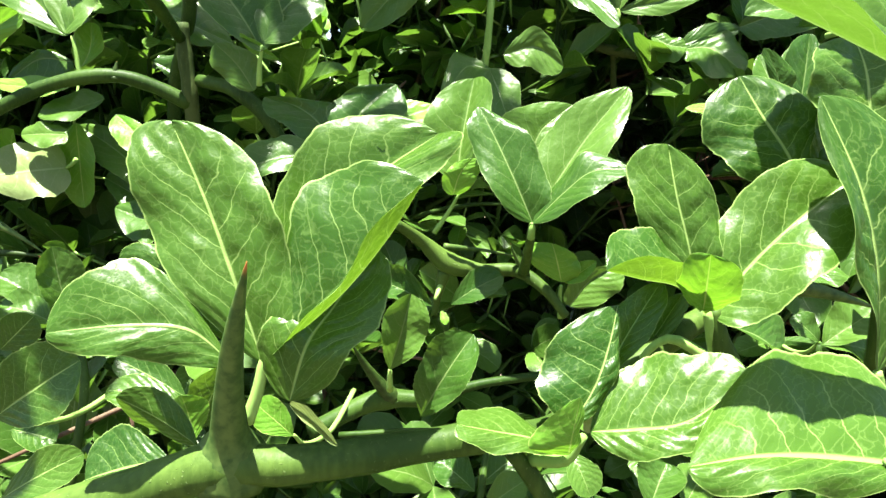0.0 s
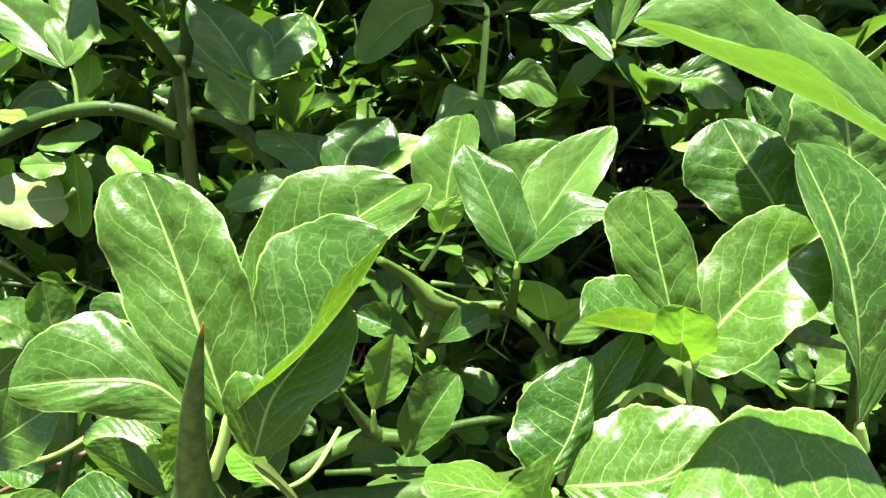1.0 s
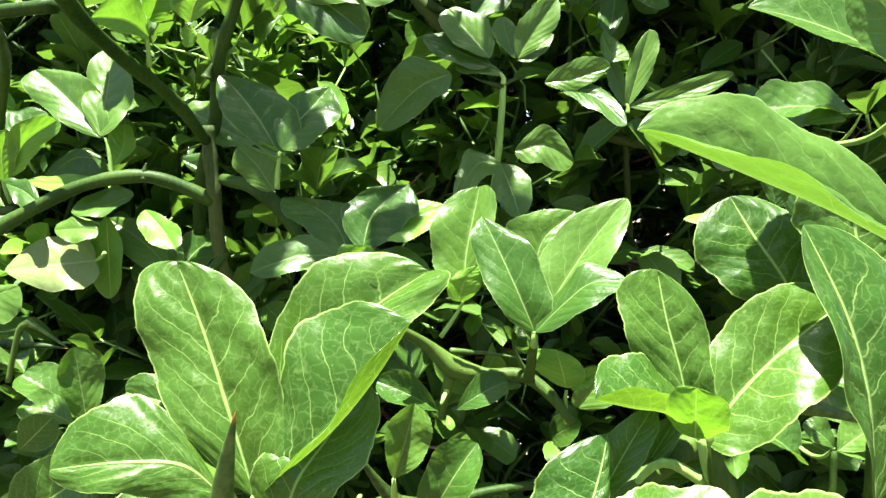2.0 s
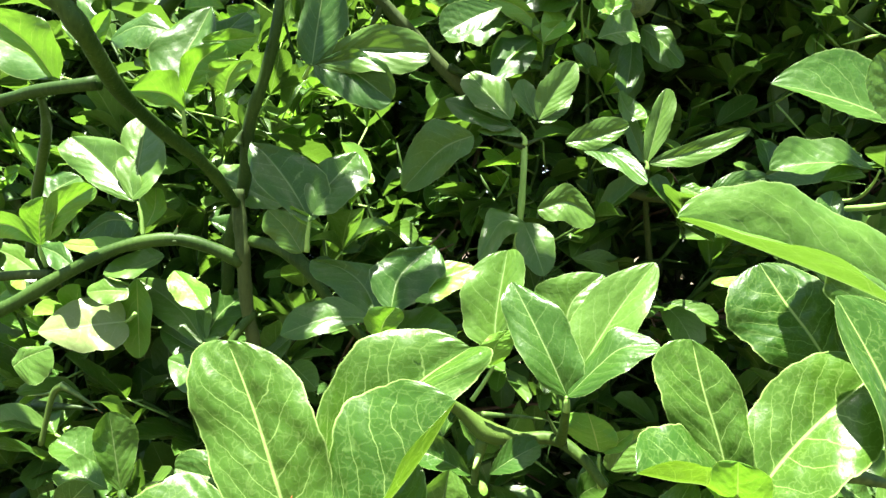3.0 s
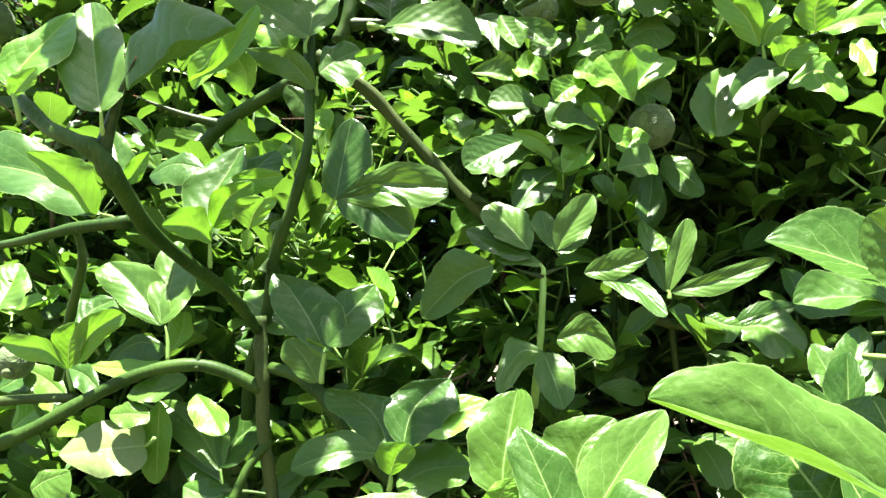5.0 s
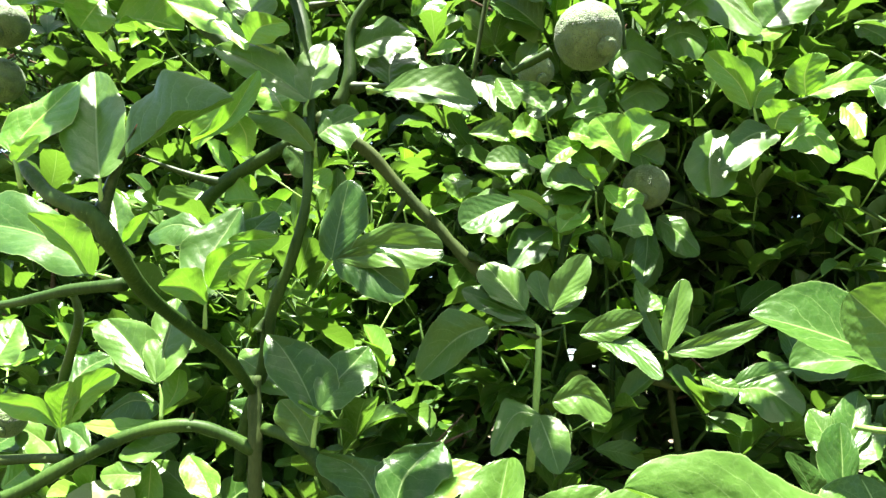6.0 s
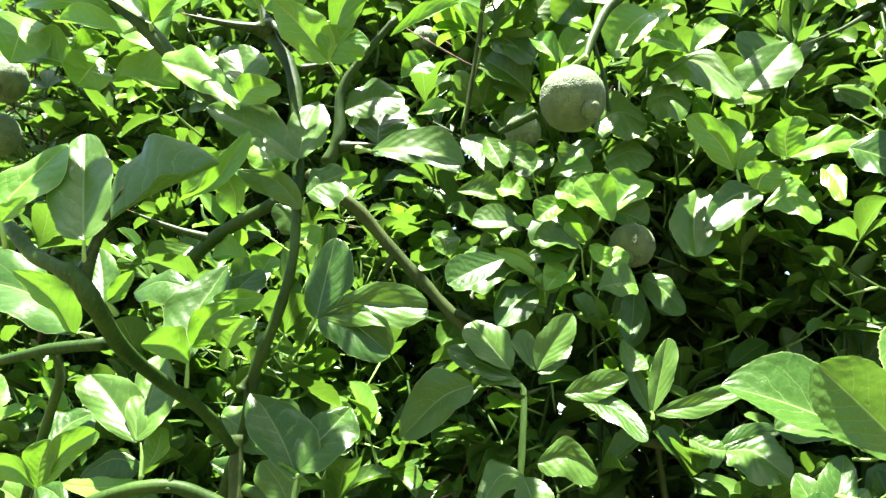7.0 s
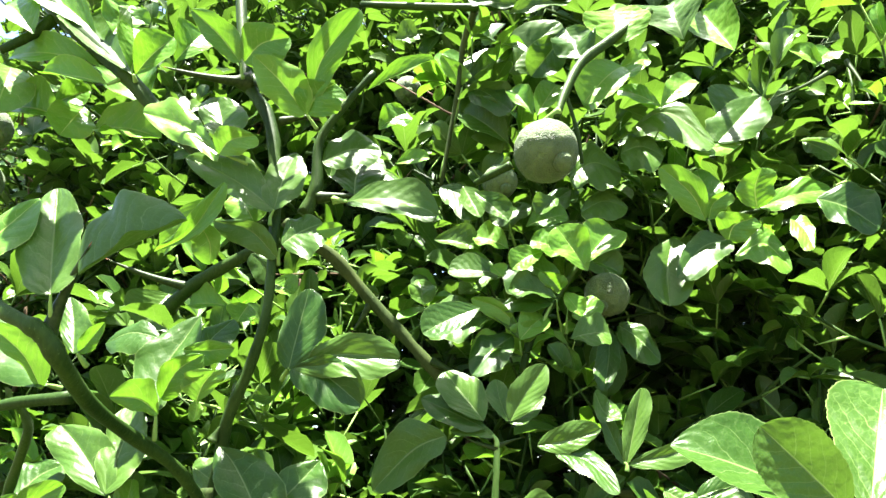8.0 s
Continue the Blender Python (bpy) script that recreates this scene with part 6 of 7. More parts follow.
blade(s, ((0.1900, 0.6000, 1.6300), (0.2050, 0.6070, 1.6440), (0.2170, 0.6120, 1.6550)), (0.2020, 0.6120, 1.6590), (0.2060, 0.6020, 1.6360), 0.8, LEAF_YOUNG, 0.55)
blade(s, ((0.1920, 0.6000, 1.6170), (0.2040, 0.5980, 1.6130), (0.2150, 0.5920, 1.5990)), (0.2070, 0.6010, 1.6190), (0.2010, 0.5930, 1.6040), 0.5, LEAF_YOUNG, 0.55)
blade(s, ((0.1770, 0.6000, 1.6750), (0.1870, 0.6020, 1.6820), (0.2080, 0.6080, 1.6990)), (0.1810, 0.6050, 1.6980), (0.1950, 0.5920, 1.6570), 0.9, LEAF_YOUNG, 0.55)
blade(s, ((0.1050, 0.6060, 1.6430), (0.1190, 0.6080, 1.6650), (0.1470, 0.6100, 1.6930)), (0.1070, 0.6080, 1.6820), (0.1370, 0.6080, 1.6530), 0.6, LEAF_LIGHTER, 0.55)
blade(s, ((0.0650, 0.6000, 1.6300), (0.0770, 0.6100, 1.6520), (0.1070, 0.6220, 1.6780)), (0.0670, 0.6130, 1.6630), (0.0910, 0.6060, 1.6460), 0.5, LEAF_LIGHTER, 0.55)
blade(s, ((0.0730, 0.6000, 1.6300), (0.0880, 0.5950, 1.6180), (0.1080, 0.5850, 1.5960)), (0.0960, 0.5980, 1.6270), (0.0840, 0.5840, 1.5990), 0.7, LEAF_LIGHTER, 0.55)
blade(s, ((0.0650, 0.6000, 1.6290), (0.0620, 0.5970, 1.6390), (0.0520, 0.5930, 1.6540)), (0.0550, 0.5960, 1.6380), (0.0740, 0.5950, 1.6380), 0.5, LEAF_YOUNG, 0.55)
blade(s, ((0.1070, 0.6080, 1.6050), (0.1000, 0.6080, 1.5880), (0.0690, 0.6080, 1.6010)), (0.0820, 0.6100, 1.6230), (0.0960, 0.6060, 1.5730), 0.9, LEAF_LIGHTER, 0.55)
blade(s, ((0.0540, 0.6000, 1.5410), (0.0700, 0.5950, 1.5310), (0.0860, 0.5810, 1.5080)), (0.0790, 0.5950, 1.5350), (0.0650, 0.5840, 1.5150), 0.7, LEAF_LIGHTER, 0.55)
blade(s, ((0.0930, 0.6000, 1.5120), (0.1050, 0.6040, 1.5190), (0.1220, 0.6080, 1.5260)), (0.1010, 0.6080, 1.5290), (0.1070, 0.5960, 1.5070), 0.9, LEAF_LIGHTER, 0.55)
blade(s, ((0.1260, 0.6000, 1.5350), (0.1340, 0.5930, 1.5230), (0.1510, 0.6020, 1.5370)), (0.1300, 0.5970, 1.5310), (0.1390, 0.5820, 1.5070), 0.7, LEAF_LIGHTER, 0.55)
s = stalk(b, ((0.1280, 0.5550, 1.4200), (0.1300, 0.5550, 1.4290), (0.1340, 0.5550, 1.4370)), 0.0012)
blade(s, ((0.0990, 0.5550, 1.4580), (0.0840, 0.5620, 1.4700), (0.0680, 0.5560, 1.4590)), (0.0810, 0.5660, 1.4790), (0.0890, 0.5490, 1.4520), 0.6, LEAF_LIGHTER, 0.55)
blade(s, ((0.0930, 0.5550, 1.4290), (0.0740, 0.5540, 1.4280), (0.0540, 0.5500, 1.4200)), (0.0670, 0.5620, 1.4430), (0.0750, 0.5380, 1.4090), 0.7, LEAF_LIGHTER, 0.55)
blade(s, ((0.1340, 0.5550, 1.4370), (0.1210, 0.5620, 1.4530), (0.1110, 0.5700, 1.4700)), (0.1040, 0.5570, 1.4490), (0.1300, 0.5630, 1.4590), 0.6, LEAF_LIGHTER, 0.55)
blade(s, ((0.1340, 0.5550, 1.4370), (0.1170, 0.5580, 1.4410), (0.1020, 0.5540, 1.4350)), (0.1190, 0.5610, 1.4480), (0.1160, 0.5490, 1.4300), 0.5, LEAF_LIGHTER, 0.55)
blade(s, ((0.1390, 0.5550, 1.4460), (0.1340, 0.5530, 1.4520), (0.1270, 0.5510, 1.4570)), (0.1290, 0.5520, 1.4490), (0.1420, 0.5500, 1.4530), 0.9, LEAF_YOUNG, 0.55)
blade(s, ((0.1140, 0.5550, 1.4210), (0.1000, 0.5510, 1.4330), (0.0830, 0.5490, 1.4390)), (0.1000, 0.5480, 1.4370), (0.0950, 0.5510, 1.4270), 0.4, LEAF_YOUNG, 0.55)
blade(s, ((0.1160, 0.5550, 1.4120), (0.1170, 0.5530, 1.4180), (0.1250, 0.5510, 1.4250)), (0.1080, 0.5500, 1.4200), (0.1240, 0.5520, 1.4160), 0.7, LEAF_YOUNG, 0.55)
blade(s, ((0.1090, 0.5550, 1.4160), (0.0960, 0.5470, 1.4040), (0.0850, 0.5340, 1.3880)), (0.0880, 0.5510, 1.4130), (0.1040, 0.5360, 1.3940), 0.6, LEAF_LIGHTER, 0.55)
blade(s, ((0.1460, 0.5550, 1.4290), (0.1560, 0.5600, 1.4350), (0.1670, 0.5610, 1.4380)), (0.1550, 0.5640, 1.4440), (0.1570, 0.5520, 1.4260), 0.5, LEAF_YOUNG, 0.55)
s = stalk(b, ((0.1800, 0.5900, 1.4540), (0.1770, 0.5900, 1.4620), (0.1730, 0.5900, 1.4660)), 0.0012)
blade(s, ((0.1720, 0.5900, 1.4660), (0.1660, 0.6060, 1.4920), (0.1400, 0.6220, 1.5190)), (0.1460, 0.6020, 1.4910), (0.1810, 0.6110, 1.5050), 0.6, LEAF_LIGHTER, 0.55)
blade(s, ((0.2190, 0.5900, 1.4930), (0.2110, 0.5770, 1.4650), (0.2080, 0.5640, 1.4380)), (0.1950, 0.5730, 1.4640), (0.2260, 0.5710, 1.4600), 0.8, LEAF_LIGHTER, 0.55)
blade(s, ((0.1730, 0.5900, 1.4270), (0.1700, 0.5790, 1.4050), (0.1650, 0.5670, 1.3840)), (0.1610, 0.5760, 1.4040), (0.1770, 0.5770, 1.4050), 0.6, LEAF_LIGHTER, 0.55)
blade(s, ((0.1790, 0.5900, 1.4320), (0.1910, 0.5850, 1.4210), (0.2020, 0.5760, 1.4050)), (0.1950, 0.5870, 1.4290), (0.1840, 0.5760, 1.4090), 0.7, LEAF_LIGHTER, 0.55)
s = stalk(b, ((0.2050, 0.5900, 1.5480), (0.2010, 0.5900, 1.5550), (0.1980, 0.5900, 1.5610)), 0.0010)
blade(s, ((0.1960, 0.5900, 1.5800), (0.2240, 0.5970, 1.5970), (0.2510, 0.5830, 1.5610)), (0.2320, 0.5980, 1.6050), (0.2200, 0.5840, 1.5710), 0.7, LEAF_LIGHTER, 0.55)
blade(s, ((0.2560, 0.5900, 1.5670), (0.2750, 0.5990, 1.5900), (0.2970, 0.6100, 1.6170)), (0.2560, 0.5970, 1.5930), (0.2900, 0.5920, 1.5790), 0.7, LEAF_LIGHTER, 0.55)
blade(s, ((0.1870, 0.5900, 1.5600), (0.2020, 0.5930, 1.5670), (0.2170, 0.5890, 1.5570)), (0.2030, 0.5960, 1.5790), (0.1980, 0.5790, 1.5410), 0.7, LEAF_LIGHTER, 0.55)
blade(s, ((0.1500, 0.5900, 1.5420), (0.1680, 0.5960, 1.5560), (0.1870, 0.5910, 1.5440)), (0.1680, 0.6000, 1.5740), (0.1670, 0.5820, 1.5300), 0.8, LEAF_LIGHTER, 0.55)
blade(s, ((0.1570, 0.5900, 1.5140), (0.1740, 0.5940, 1.5240), (0.1900, 0.5910, 1.5170)), (0.1740, 0.5970, 1.5350), (0.1720, 0.5840, 1.5060), 0.7, LEAF_LIGHTER, 0.55)
blade(s, ((0.2360, 0.5900, 1.5640), (0.2540, 0.5890, 1.5620), (0.2730, 0.5930, 1.5670)), (0.2550, 0.5930, 1.5700), (0.2510, 0.5830, 1.5520), 0.5, LEAF_YOUNG, 0.55)
blade(s, ((0.2800, 0.5900, 1.5350), (0.2930, 0.5980, 1.5490), (0.3000, 0.6020, 1.5550)), (0.2900, 0.5990, 1.5510), (0.2910, 0.5920, 1.5390), 0.6, LEAF_LIGHTER, 0.55)

b = branch("leafy_twig", "sunlit twig with pale folded leaves beside a small fruit")
stem(b, ((0.1152, 0.5600, 1.3938), (0.1206, 0.5600, 1.4152), (0.1390, 0.5600, 1.4449), (0.1540, 0.5600, 1.4678)), (0.0027, 0.0024, 0.0019, 0.0016), STEM_DARK)
s = stalk(b, ((0.1429, 0.6150, 1.4277), (0.1409, 0.5850, 1.4277), (0.1379, 0.5650, 1.4327), (0.1369, 0.5550, 1.4397)), 0.0008)
leaf(s, (0.1369, 0.5550, 1.4405), (0.1065, 0.5550, 1.4465), (0.09, -0.87, 0.48), 0.0133, 0.49, 0.10, 0.7, LEAF_LIGHTER, 0.15, 0.05)
leaf(s, (0.1387, 0.5550, 1.4434), (0.1292, 0.5629, 1.4604), (-0.05, -0.92, 0.40), 0.0084, 0.32, 0.00, 1.0, LEAF_YOUNG, 0.05)
leaf(s, (0.1407, 0.5550, 1.4509), (0.1137, 0.5635, 1.4693), (-0.02, -0.92, 0.39), 0.0096, 0.32, 0.02, 0.5, LEAF_LIGHTER, 0.18, 0.05)
leaf(s, (0.1423, 0.5550, 1.4434), (0.1517, 0.5469, 1.4267), (-0.07, -0.91, 0.40), 0.0077, 0.62, 0.05, 0.6, LEAF_YOUNG, 0.16, 0.05)
s = stalk(b, ((0.1197, 0.6100, 1.3992), (0.1177, 0.5800, 1.3992), (0.1147, 0.5600, 1.4042), (0.1137, 0.5500, 1.4112)), 0.0008)
leaf(s, (0.1144, 0.5500, 1.4123), (0.0896, 0.5643, 1.4423), (0.01, -0.90, 0.44), 0.0076, 0.74, 0.03, 0.4, LEAF_LIGHTER, 0.03, 0.05)
leaf(s, (0.1137, 0.5500, 1.4123), (0.1286, 0.5583, 1.4295), (0.03, -0.91, 0.41), 0.0114, 0.42, 0.07, 0.5, LEAF_YOUNG, 0.04)
leaf(s, (0.0994, 0.5500, 1.4564), (0.0676, 0.5500, 1.4573), (0.01, -0.88, 0.47), 0.0125, 0.38, 0.03, 0.7, LEAF_LIGHTER, 0.03)
leaf(s, (0.0958, 0.5500, 1.4610), (0.1032, 0.5458, 1.4520), (-0.02, -0.91, 0.41), 0.0073, 0.68, 0.00, 0.9, LEAF_YOUNG, 0.03)
leaf(s, (0.1565, 0.5500, 1.4568), (0.1377, 0.5500, 1.4870), (0.14, -0.99, 0.09), 0.0140, 0.37, 0.02, 0.6, LEAF_YOUNG, 0.15)
leaf(s, (0.1531, 0.5500, 1.4606), (0.1753, 0.5636, 1.4907), (0.03, -0.92, 0.40), 0.0170, 0.55, 0.02, 0.6, LEAF_YOUNG, 0.07)
leaf(s, (0.1505, 0.5600, 1.4717), (0.1213, 0.5600, 1.4819), (0.14, -0.90, 0.40), 0.0140, 0.39, 0.01, 0.7, LEAF_YOUNG, 0.18)
leaf(s, (0.1589, 0.5550, 1.4653), (0.1780, 0.5550, 1.4568), (0.17, -0.91, 0.38), 0.0115, 0.64, 0.05, 0.7, LEAF_LIGHTER, 0.04)
leaf(s, (0.1061, 0.5700, 1.4797), (0.0821, 0.5700, 1.4882), (0.15, -0.90, 0.42), 0.0134, 0.44, 0.09, 0.7, LEAF_YOUNG, 0.15, 0.05)
leaf(s, (0.0547, 0.5700, 1.4864), (0.0869, 0.5700, 1.4790), (0.10, -0.89, 0.44), 0.0137, 0.54, 0.08, 0.7, LEAF_LIGHTER, 0.08)
leaf(s, (0.1176, 0.5800, 1.4991), (0.1467, 0.5800, 1.5081), (-0.11, -0.93, 0.35), 0.0122, 0.38, 0.07, 0.7, LEAF_YOUNG, 0.13)
leaf(s, (0.1286, 0.5600, 1.4739), (0.1084, 0.5534, 1.4597), (0.05, -0.93, 0.37), 0.0105, 0.42, 0.10, 0.7, LEAF_YOUNG, 0.09)
leaf(s, (0.0824, 0.5500, 1.3986), (0.1029, 0.5579, 1.4146), (0.03, -0.91, 0.41), 0.0109, 0.60, 0.05, 0.6, LEAF_YOUNG, 0.12)
leaf(s, (0.0786, 0.5500, 1.4127), (0.0955, 0.5600, 1.4336), (0.08, -0.92, 0.38), 0.0088, 0.66, 0.10, 0.6, LEAF_LIGHTER, 0.18)
s = stalk(b, ((0.1684, 0.7200, 1.4996), (0.1664, 0.6900, 1.4996), (0.1634, 0.6700, 1.5046), (0.1624, 0.6600, 1.5116)), 0.0008)
leaf(s, (0.1624, 0.6600, 1.5116), (0.2025, 0.6600, 1.5150), (-0.08, -0.45, 0.89), 0.0267, 0.23, -0.01, 0.8, LEAF_LIGHTER, 0.03)
leaf(s, (0.1647, 0.6600, 1.5135), (0.1856, 0.6600, 1.5308), (-0.50, -0.62, 0.60), 0.0268, 0.45, 0.04, 0.8, LEAF_LIGHTER, 0.11)
leaf(s, (0.1635, 0.6750, 1.5145), (0.1950, 0.6750, 1.5059), (0.22, -0.57, 0.80), 0.0255, 0.38, 0.05, 0.8, LEAF_LIGHTER, 0.15)


# ---- fruits ----
def fruit(label, centre, radius, nub, stalk_end):
    """A round unripe fruit: body with a groove, a nub at its far end, a calyx and a stalk."""
    root = tagged(new("unripe_fruit"), label, "fruit", "fruits on the hedge")
    c, axis = Vector(centre), Vector(nub).normalized()
    q = axis.to_track_quat("Z", "Y").to_matrix()
    turn = np.array(q)
    pts, faces, uvs, rows, cols = [], [], [], 44, 64
    for i in range(rows + 1):
        th = math.pi * i / rows
        for k in range(cols):
            ph = 2 * math.pi * k / cols
            d = Vector((math.sin(th) * math.cos(ph), math.sin(th) * math.sin(ph), math.cos(th)))
            r = radius * (1 + 0.03 * noise.noise(d * 3.1 + c * 40) + 0.016 * noise.noise(d * 9 + c * 40) + 0.009 * noise.noise(d * 24 + c * 40))
            r *= 1 - 0.09 * max(0.0, d.z) ** 22 - 0.06 * max(0.0, -d.z) ** 12
            pts.append(c + q @ Vector((d.x * r, d.y * r, d.z * r * 0.97)))
            uvs.append((i / rows, k / cols))
    for i in range(rows):
        for k in range(cols):
            k2 = (k + 1) % cols
            faces.append((i * cols + k, (i + 1) * cols + k, (i + 1) * cols + k2, i * cols + k2))
    under(new("fruit_body", mesh_of("fruit_body", [(np.array(pts), np.array(faces), np.array(uvs))], FRUIT)), root)
    tip = c + axis * radius * 0.86
    prof = (0.3, 0.31, 0.28, 0.22, 0.11, 0.01)
    under(new("nub", mesh_of("nub", [tube([tip + axis * radius * h for h in (0, 0.11, 0.21, 0.27, 0.305, 0.31)], [radius * p for p in prof], 14, 2)], FRUIT)), root)
    top = c - axis * radius * 0.9
    under(new("calyx", mesh_of("calyx", [tube((top, top - axis * radius * 0.1, top - axis * radius * 0.25), (radius * 0.3, radius * 0.27, radius * 0.1), 10, 2)], STALK)), root)
    e = Vector(stalk_end)
    under(new("fruit_stalk", mesh_of("fruit_stalk", [tube((top, top * 0.6 + e * 0.4 - axis * radius * 0.2, e), (radius * 0.12, radius * 0.11), 8, 4)], STALK)), root)
    return root


fruit("round grey-green unripe fruit beside a low branch", (-0.1974, 0.5000, 1.2919), 0.0104, (0.2, -0.6, -0.5), (-0.2019, 0.5100, 1.3048))
fruit("large downy unripe green fruit on a short stalk", (0.1307, 0.5150, 1.5239), 0.0201, (0.51, -0.54, -0.67), (0.1394, 0.5100, 1.5500))
fruit("round unripe fruit in the hedge's shade", (0.1711, 0.5800, 1.4500), 0.0148, (-0.3, -0.5, -0.6), (0.1750, 0.6000, 1.4740))
fruit("small unripe fruit half behind leaves", (0.0996, 0.5800, 1.5344), 0.0127, (0.3, -0.5, -0.6), (0.1060, 0.5700, 1.5481))
fruit("small pale unripe fruit among upper leaves", (-0.0074, 0.7600, 1.7299), 0.0150, (0.2, -0.6, -0.5), (-0.0244, 0.7700, 1.7587))
fruit("unripe fruit half hidden by young leaves", (-0.3301, 0.5900, 1.5985), 0.0192, (0.2, -0.5, -0.6), (-0.3518, 0.6000, 1.6332))
fruit("unripe fruit hanging in the shade", (-0.3421, 0.6100, 1.5589), 0.0183, (0.2, -0.5, -0.6), (-0.3585, 0.6200, 1.5856))
fruit("dull unripe fruit in the upper foliage", (0.4311, 0.7400, 1.7422), 0.0237, (-0.2, -0.5, -0.6), (0.4457, 0.7500, 1.7768))


# ---- the hedge's inner foliage ----
rng = random.Random(11)
LOW = [leaf_grid(6, 4, rng.uniform(0.15, 0.8), rng.uniform(-0.05, 0.14), rng.uniform(0.2, 1), 0.08, s) for s in range(8)]
MID = [leaf_grid(10, 6, rng.uniform(0.15, 0.8), rng.uniform(-0.05, 0.14), rng.uniform(0.2, 1), 0.08, s) for s in range(10)]
FAR = [leaf_grid(3, 2, 0.3, 0.05, 0.7, 0.05, s) for s in range(4)]


def rand_dir(r):
    while True:
        d = Vector((r.uniform(-1, 1), r.uniform(-1, 1), r.uniform(-1, 1)))
        if 0.05 < d.length < 1:
            return d.normalized()


def trifoliate(r, at, out, size, shapes):
    """Three leaflets on a stalk at a node: chunks of leaf, chunks of stalk."""
    stalk = out * size * r.uniform(0.5, 0.9)
    end = at + stalk
    up = (Vector((0, -0.25, 1)) + 0.55 * rand_dir(r)).normalized()
    side = out.cross(up).normalized()
    leaves = []
    for k, (turn, ln) in enumerate(((0, 1.0), (0.95, 0.78), (-0.95, 0.78))):
        d = (out * math.cos(turn) + side * math.sin(turn) + 0.25 * rand_dir(r)).normalized()
        L = size * ln * r.uniform(0.85, 1.15)
        face = (up + 0.35 * rand_dir(r)).normalized()
        leaves.append(place_leaf(r.choice(shapes), end, end + d * L, face, L * r.uniform(0.26, 0.33)))
    if shapes is FAR:
        return leaves, None
    return leaves, tube((at, at + stalk * 0.5, end), (0.0008, 0.0007), 4, 1)


def random_twig(r, start, heading, length, size, shapes):
    p, d = Vector(start), Vector(heading).normalized()
    pts, leaves, stems = [p.copy()], [], []
    n = max(2, int(length / 0.022))
    for i in range(n):
        d = (d + 0.3 * rand_dir(r) + Vector((0, -0.02, 0.1))).normalized()
        p = p + d * 0.022
        pts.append(p.copy())
        out = (rand_dir(r) + 0.35 * d + Vector((0, -0.35, 0.15))).normalized()
        lv, st = trifoliate(r, p, out, size * r.uniform(0.7, 1.2), shapes)
        leaves += lv
        if st is not None:
            stems.append(st)
        if shapes is not FAR and r.random() < 0.6:
            td = (rand_dir(r) + d * 0.5).normalized()
            stems.append(tube((p, p + td * 0.011, p + td * 0.022), (0.0013, 0.0007, 0.0001), 4, 1))
    stems.append(tube(pts, (0.0022, 0.001), 5, 1))
    return leaves, stems


def front(x, z):
    """How far the hedge's leafy face stands back at a height."""
    side = math.tanh((x - 0.05) / 0.12)
    return 0.53 + 0.46 * max(0.0, z - 1.25 - 0.13 * side) - 0.08 * (1 - side) * max(0.0, z - 1.42) - 0.11 * (1 + side) * max(0.0, z - 1.52) - 0.25 * max(0.0, 1.22 - z) + 0.03 * math.sin(x * 9 + z * 5) + 0.22 * math.exp(-((x + 0.155) / 0.055) ** 2 - ((z - 1.465) / 0.045) ** 2) + 0.07 * math.exp(-((x - 0.01) / 0.05) ** 2 - ((z - 1.45) / 0.05) ** 2) + 0.12 * math.exp(-((x - 0.3) / 0.13) ** 2) / (1 + math.exp(-(z - 1.3) / 0.03))


def twig_start(r, xs, depth, zs):
    x, z = r.uniform(*xs), r.uniform(*zs)
    heading = (r.uniform(-0.7, 0.7), r.uniform(-0.5, 0.5), r.uniform(0.0, 0.9))
    return (x, front(x, z) + 0.03 + r.uniform(*depth), z), heading, r.uniform(0.06, 0.15)


# Gaps in which the fruits hang: x, depth, height, radius.
GAPS = ((0.171, 0.58, 1.450, 0.03), (0.131, 0.515, 1.524, 0.035), (0.1, 0.58, 1.534, 0.03))


def in_gap(stems):
    """Whether a twig would grow across one of the gaps."""
    for p, _, _ in stems:
        for x, y, z, r in GAPS:
            if ((np.hypot(p[:, 0] - x - (y - p[:, 1]) * -0.12, p[:, 2] - z + (y - p[:, 1]) * 0.29) < r) & (p[:, 1] < y + 0.02)).any():
                return True
    return False


def filler(name, count, seed, xs, depth, zs, size, shapes, label):
    r = random.Random(seed)
    leaves, stems = [], []
    for _ in range(count):
        start, heading, length = twig_start(r, xs, depth, zs)
        lv, st = random_twig(r, start, heading, length, size, shapes)
        if in_gap(lv):
            continue
        leaves += lv
        stems += st
    ob = tagged(new(name, mesh_of(name, leaves, LEAF_LIGHTER)), label, "hedge foliage", kind="stuff")
    under(new("twigs", mesh_of("twigs", stems, STEM_DARK)), ob)
    return ob


def hedge_twigs(count, seed, xs, depth, zs, size):
    """Twigs of the hedge's sunlit face, leaf by leaf."""
    r = random.Random(seed)
    for _ in range(count):
        start, heading, length = twig_start(r, xs, depth, zs)
        leaves, stems = random_twig(r, start, heading, length, size, MID)
        if in_gap(leaves):
            continue
        root = tagged(new("leafy_twig"), "small thorny hedge twig with leaflets in threes", "twig", "twigs of the hedge's face")
        young = LEAF_YOUNG if r.random() < (0.55 if start[2] > 1.52 and start[0] < 0.12 else 0.2) else LEAF_LIGHTER
        for chunk in leaves:
            under(new("leaf", mesh_of("leaf", [chunk], young)), root)
        for chunk in stems[:-1]:
            under(new("stalk", mesh_of("stalk", [chunk], STALK)), root)
        under(new("stem", mesh_of("stem", [stems[-1]], STEM_DARK)), root)


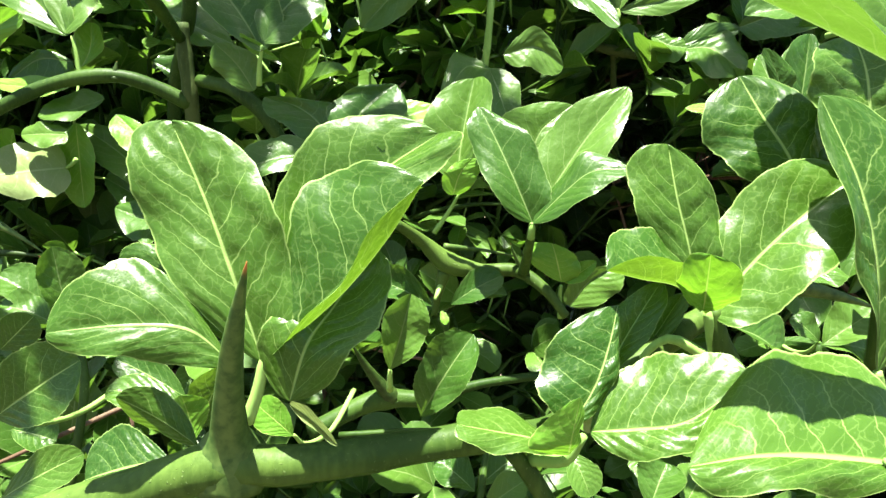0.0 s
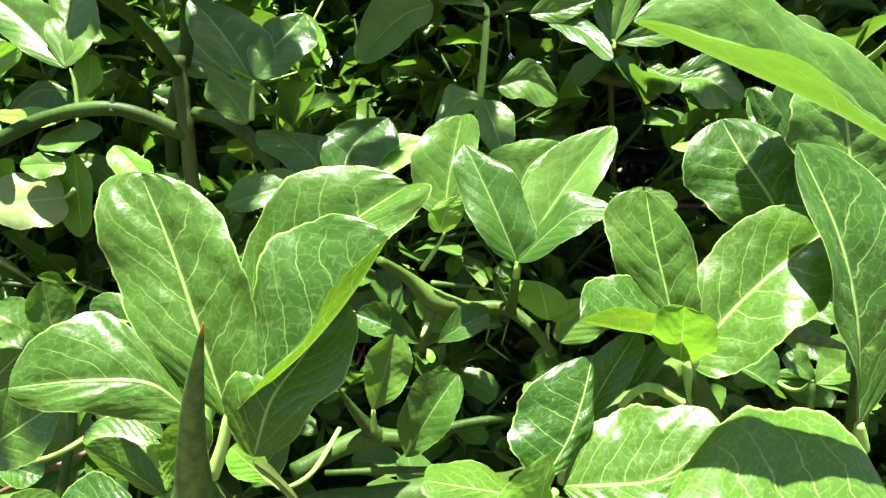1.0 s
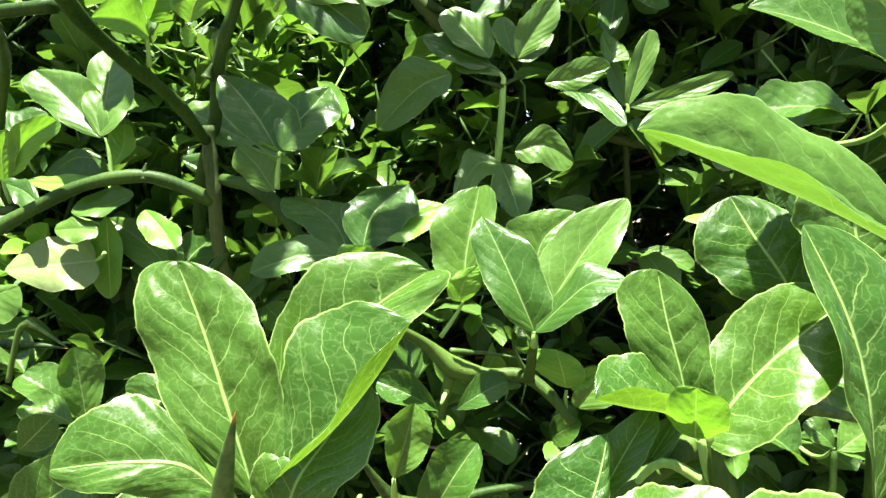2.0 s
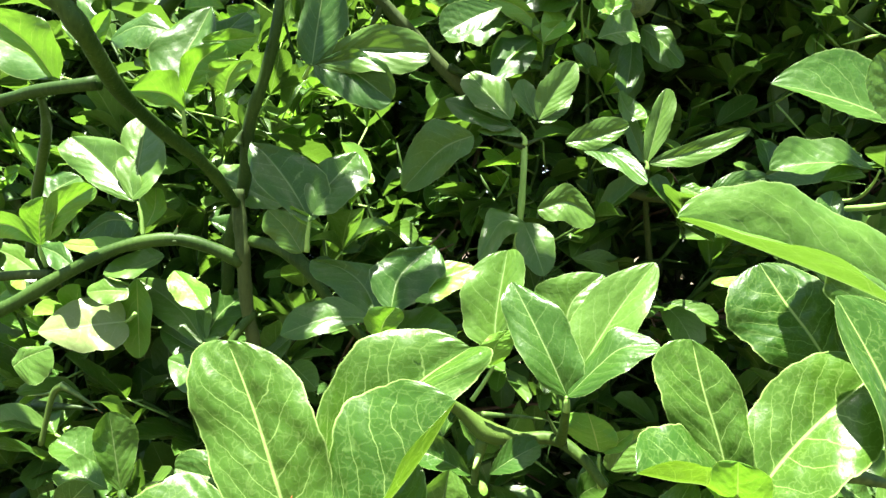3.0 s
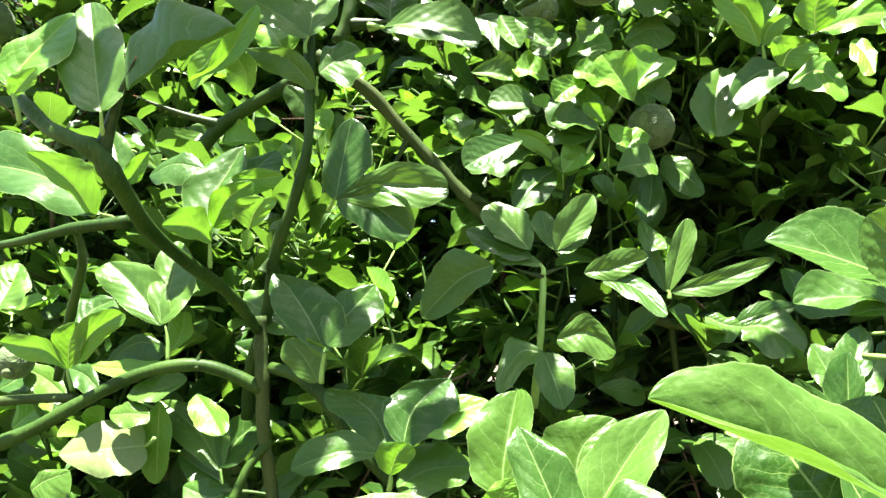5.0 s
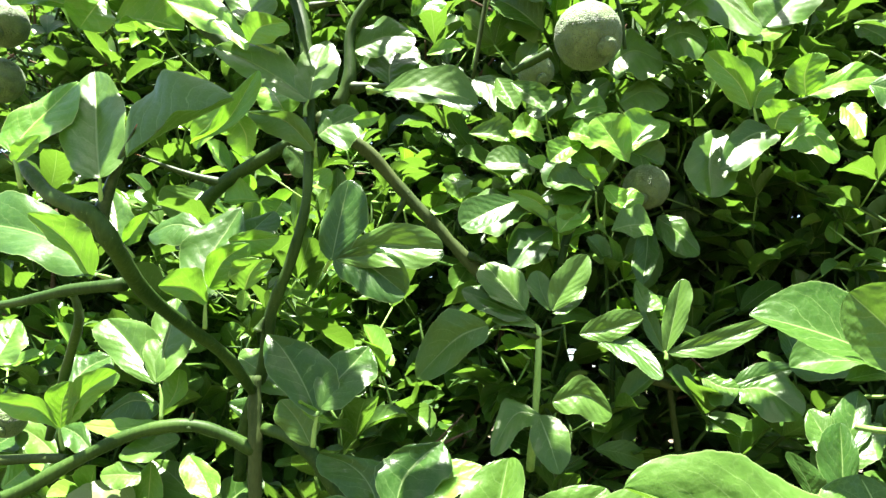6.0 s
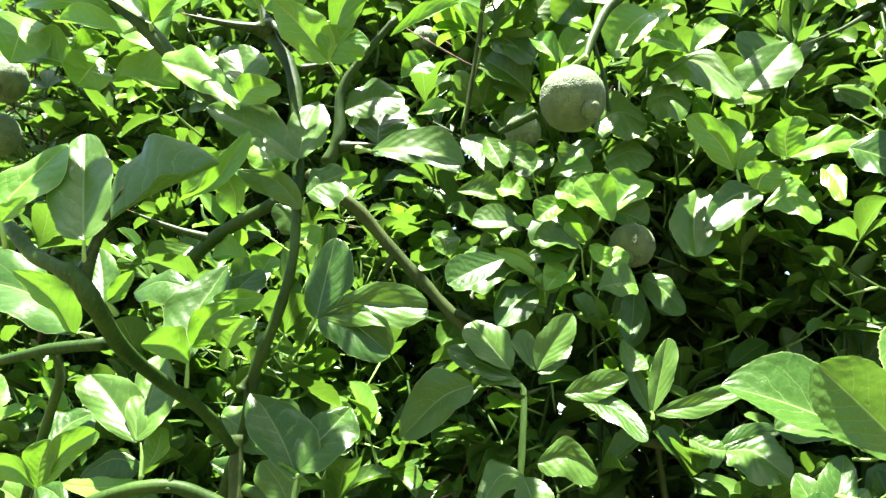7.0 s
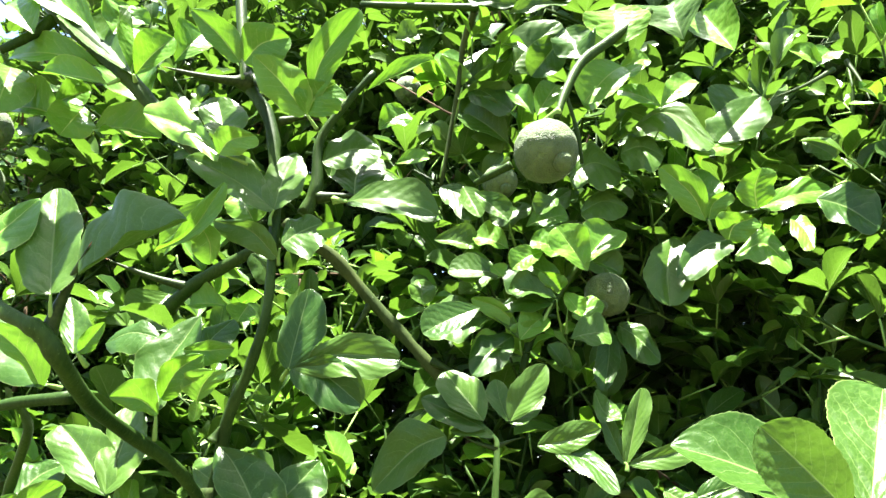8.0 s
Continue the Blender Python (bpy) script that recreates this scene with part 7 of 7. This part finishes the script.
hedge_twigs(100, 21, (-0.28, 0.5), (-0.01, 0.08), (1.12, 1.68), 0.034)
hedge_twigs(45, 22, (-0.34, 0.04), (0.01, 0.08), (1.14, 1.42), 0.034)
hedge_twigs(44, 23, (0.2, 0.5), (-0.06, 0.02), (1.45, 1.62), 0.033)
hedge_twigs(6, 25, (0.2, 0.46), (-0.03, 0.02), (1.35, 1.43), 0.034)
hedge_twigs(30, 26, (0.03, 0.24), (-0.03, 0.03), (1.42, 1.58), 0.032)
hedge_twigs(6, 27, (-0.26, -0.06), (0.02, 0.06), (1.31, 1.4), 0.034)
hedge_twigs(16, 24, (-0.3, -0.05), (0.02, 0.06), (1.16, 1.31), 0.04)
hedge_twigs(20, 28, (0.14, 0.5), (0.05, 0.12), (1.26, 1.47), 0.036)


def overhang(start, end, seed, size=0.044):
    """Added unseen branch, arching out of the hedge's top to shade leaves below it."""
    r = random.Random(seed)
    root = tagged(new("shading_branch"), "unseen arching leafy branch added to shade the hedge's face", "branch", "branches over the hedge's face")
    p, q = Vector(start), Vector(end)
    pts = [p.lerp(q, k / 7) + Vector((0, 0, 0.03 * math.sin(math.pi * k / 7))) + 0.006 * rand_dir(r) for k in range(8)]
    under(new("stem", mesh_of("stem", [tube(pts, (0.0042, 0.0016), 8, 3)], STEM_DARK)), root)
    for at in pts[6:]:
        for _ in range(4):
            out = (rand_dir(r) + Vector((0, -0.3, 0.1))).normalized()
            leaves, stem_chunk = trifoliate(r, at, out, size * r.uniform(0.7, 1.15), MID)
            for chunk in leaves:
                under(new("leaf", mesh_of("leaf", [chunk], LEAF_LIGHTER)), root)
            under(new("stalk", mesh_of("stalk", [stem_chunk], STALK)), root)



# Branches above the camera's view, added only to cast shade.
overhang((0.27, 0.66, 1.84), (0.22, 0.47, 1.70), 54)
overhang((-0.10, 0.62, 1.78), (-0.045, 0.30, 1.56), 51)
overhang((0.03, 0.64, 1.80), (-0.02, 0.39, 1.66), 52)
overhang((0.10, 0.64, 1.82), (0.06, 0.43, 1.70), 53)



def trunk(x, y, height, radius, seed):
    """One of the hedge's old woody stems, leaning as it rises from the earth."""
    r = random.Random(seed)
    pts = [(x, y, -0.05)]
    for k in range(1, 6):
        pts.append((pts[-1][0] + r.uniform(-0.05, 0.05), pts[-1][1] + r.uniform(-0.04, 0.05), height * k / 5))
    ob = new("shrub_trunk", mesh_of("shrub_trunk", [tube(pts, (radius, radius * 0.5), 10, 4)], BARK))
    return tagged(ob, "woody greenish trunk of the hedge rising from earth", "trunk", "trunks of the hedge")


for k in range(9):
    trunk(-1.2 + 0.32 * k, 0.95 + 0.12 * math.sin(k * 2.1), 1.25, 0.022, k)

filler("hedge_foliage", 1100, 6, (-1.5, 1.7), (0.0, 0.45), (0.1, 0.9), 0.06, FAR, "leafy lower face of the hedge near the ground")
filler("hedge_foliage", 2300, 3, (-0.5, 0.75), (0.0, 0.24), (0.85, 1.95), 0.036, LOW, "dense green trifoliate hedge foliage with thorny twigs")
filler("hedge_foliage", 1700, 4, (-0.9, 1.1), (0.2, 0.5), (0.5, 2.5), 0.042, FAR, "shaded inner hedge foliage with thorny green twigs")
filler("hedge_foliage", 4400, 5, (-1.5, 1.7), (0.45, 1.0), (0.1, 2.4), 0.066, FAR, "dark foliage at the back of the hedge")

def dry_twigs(count, seed):
    """Bare brown twigs and thorns deep in the hedge."""
    r = random.Random(seed)
    chunks = []
    for _ in range(count):
        x, z = r.uniform(-0.6, 0.8), r.uniform(1.0, 1.8)
        p = Vector((x, front(x, z) + r.uniform(0.04, 0.4), z))
        d = (rand_dir(r) + Vector((0, 0, 0.4))).normalized()
        length = r.uniform(0.06, 0.22)
        mid = p + d * length * 0.5 + rand_dir(r) * 0.012
        chunks.append(tube((p, mid, p + d * length), (r.uniform(0.0012, 0.003), 0.0006), 5, 3))
        for k in range(3):
            at = p + d * length * r.uniform(0.15, 0.9)
            chunks.append(tube((at, at + (rand_dir(r) + 0.4 * d).normalized() * 0.024), (0.0012, 0.0002), 4, 1))
    return tagged(new("dry_twigs", mesh_of("dry_twigs", chunks, DRY)), "bare brown dead twigs inside the hedge", "twigs", kind="stuff")


dry_twigs(420, 31)

g = 400.0
ground = new("ground", mesh_of("ground", [(np.array([(-g, -g, 0), (g, -g, 0), (g, g, 0), (-g, g, 0)], float), np.array([(0, 1, 2, 3)]), np.array([(0, 0), (1, 0), (1, 1), (0, 1)], float))], EARTH))
tagged(ground, "dry bare brown earth under the hedge", "ground", kind="structure")
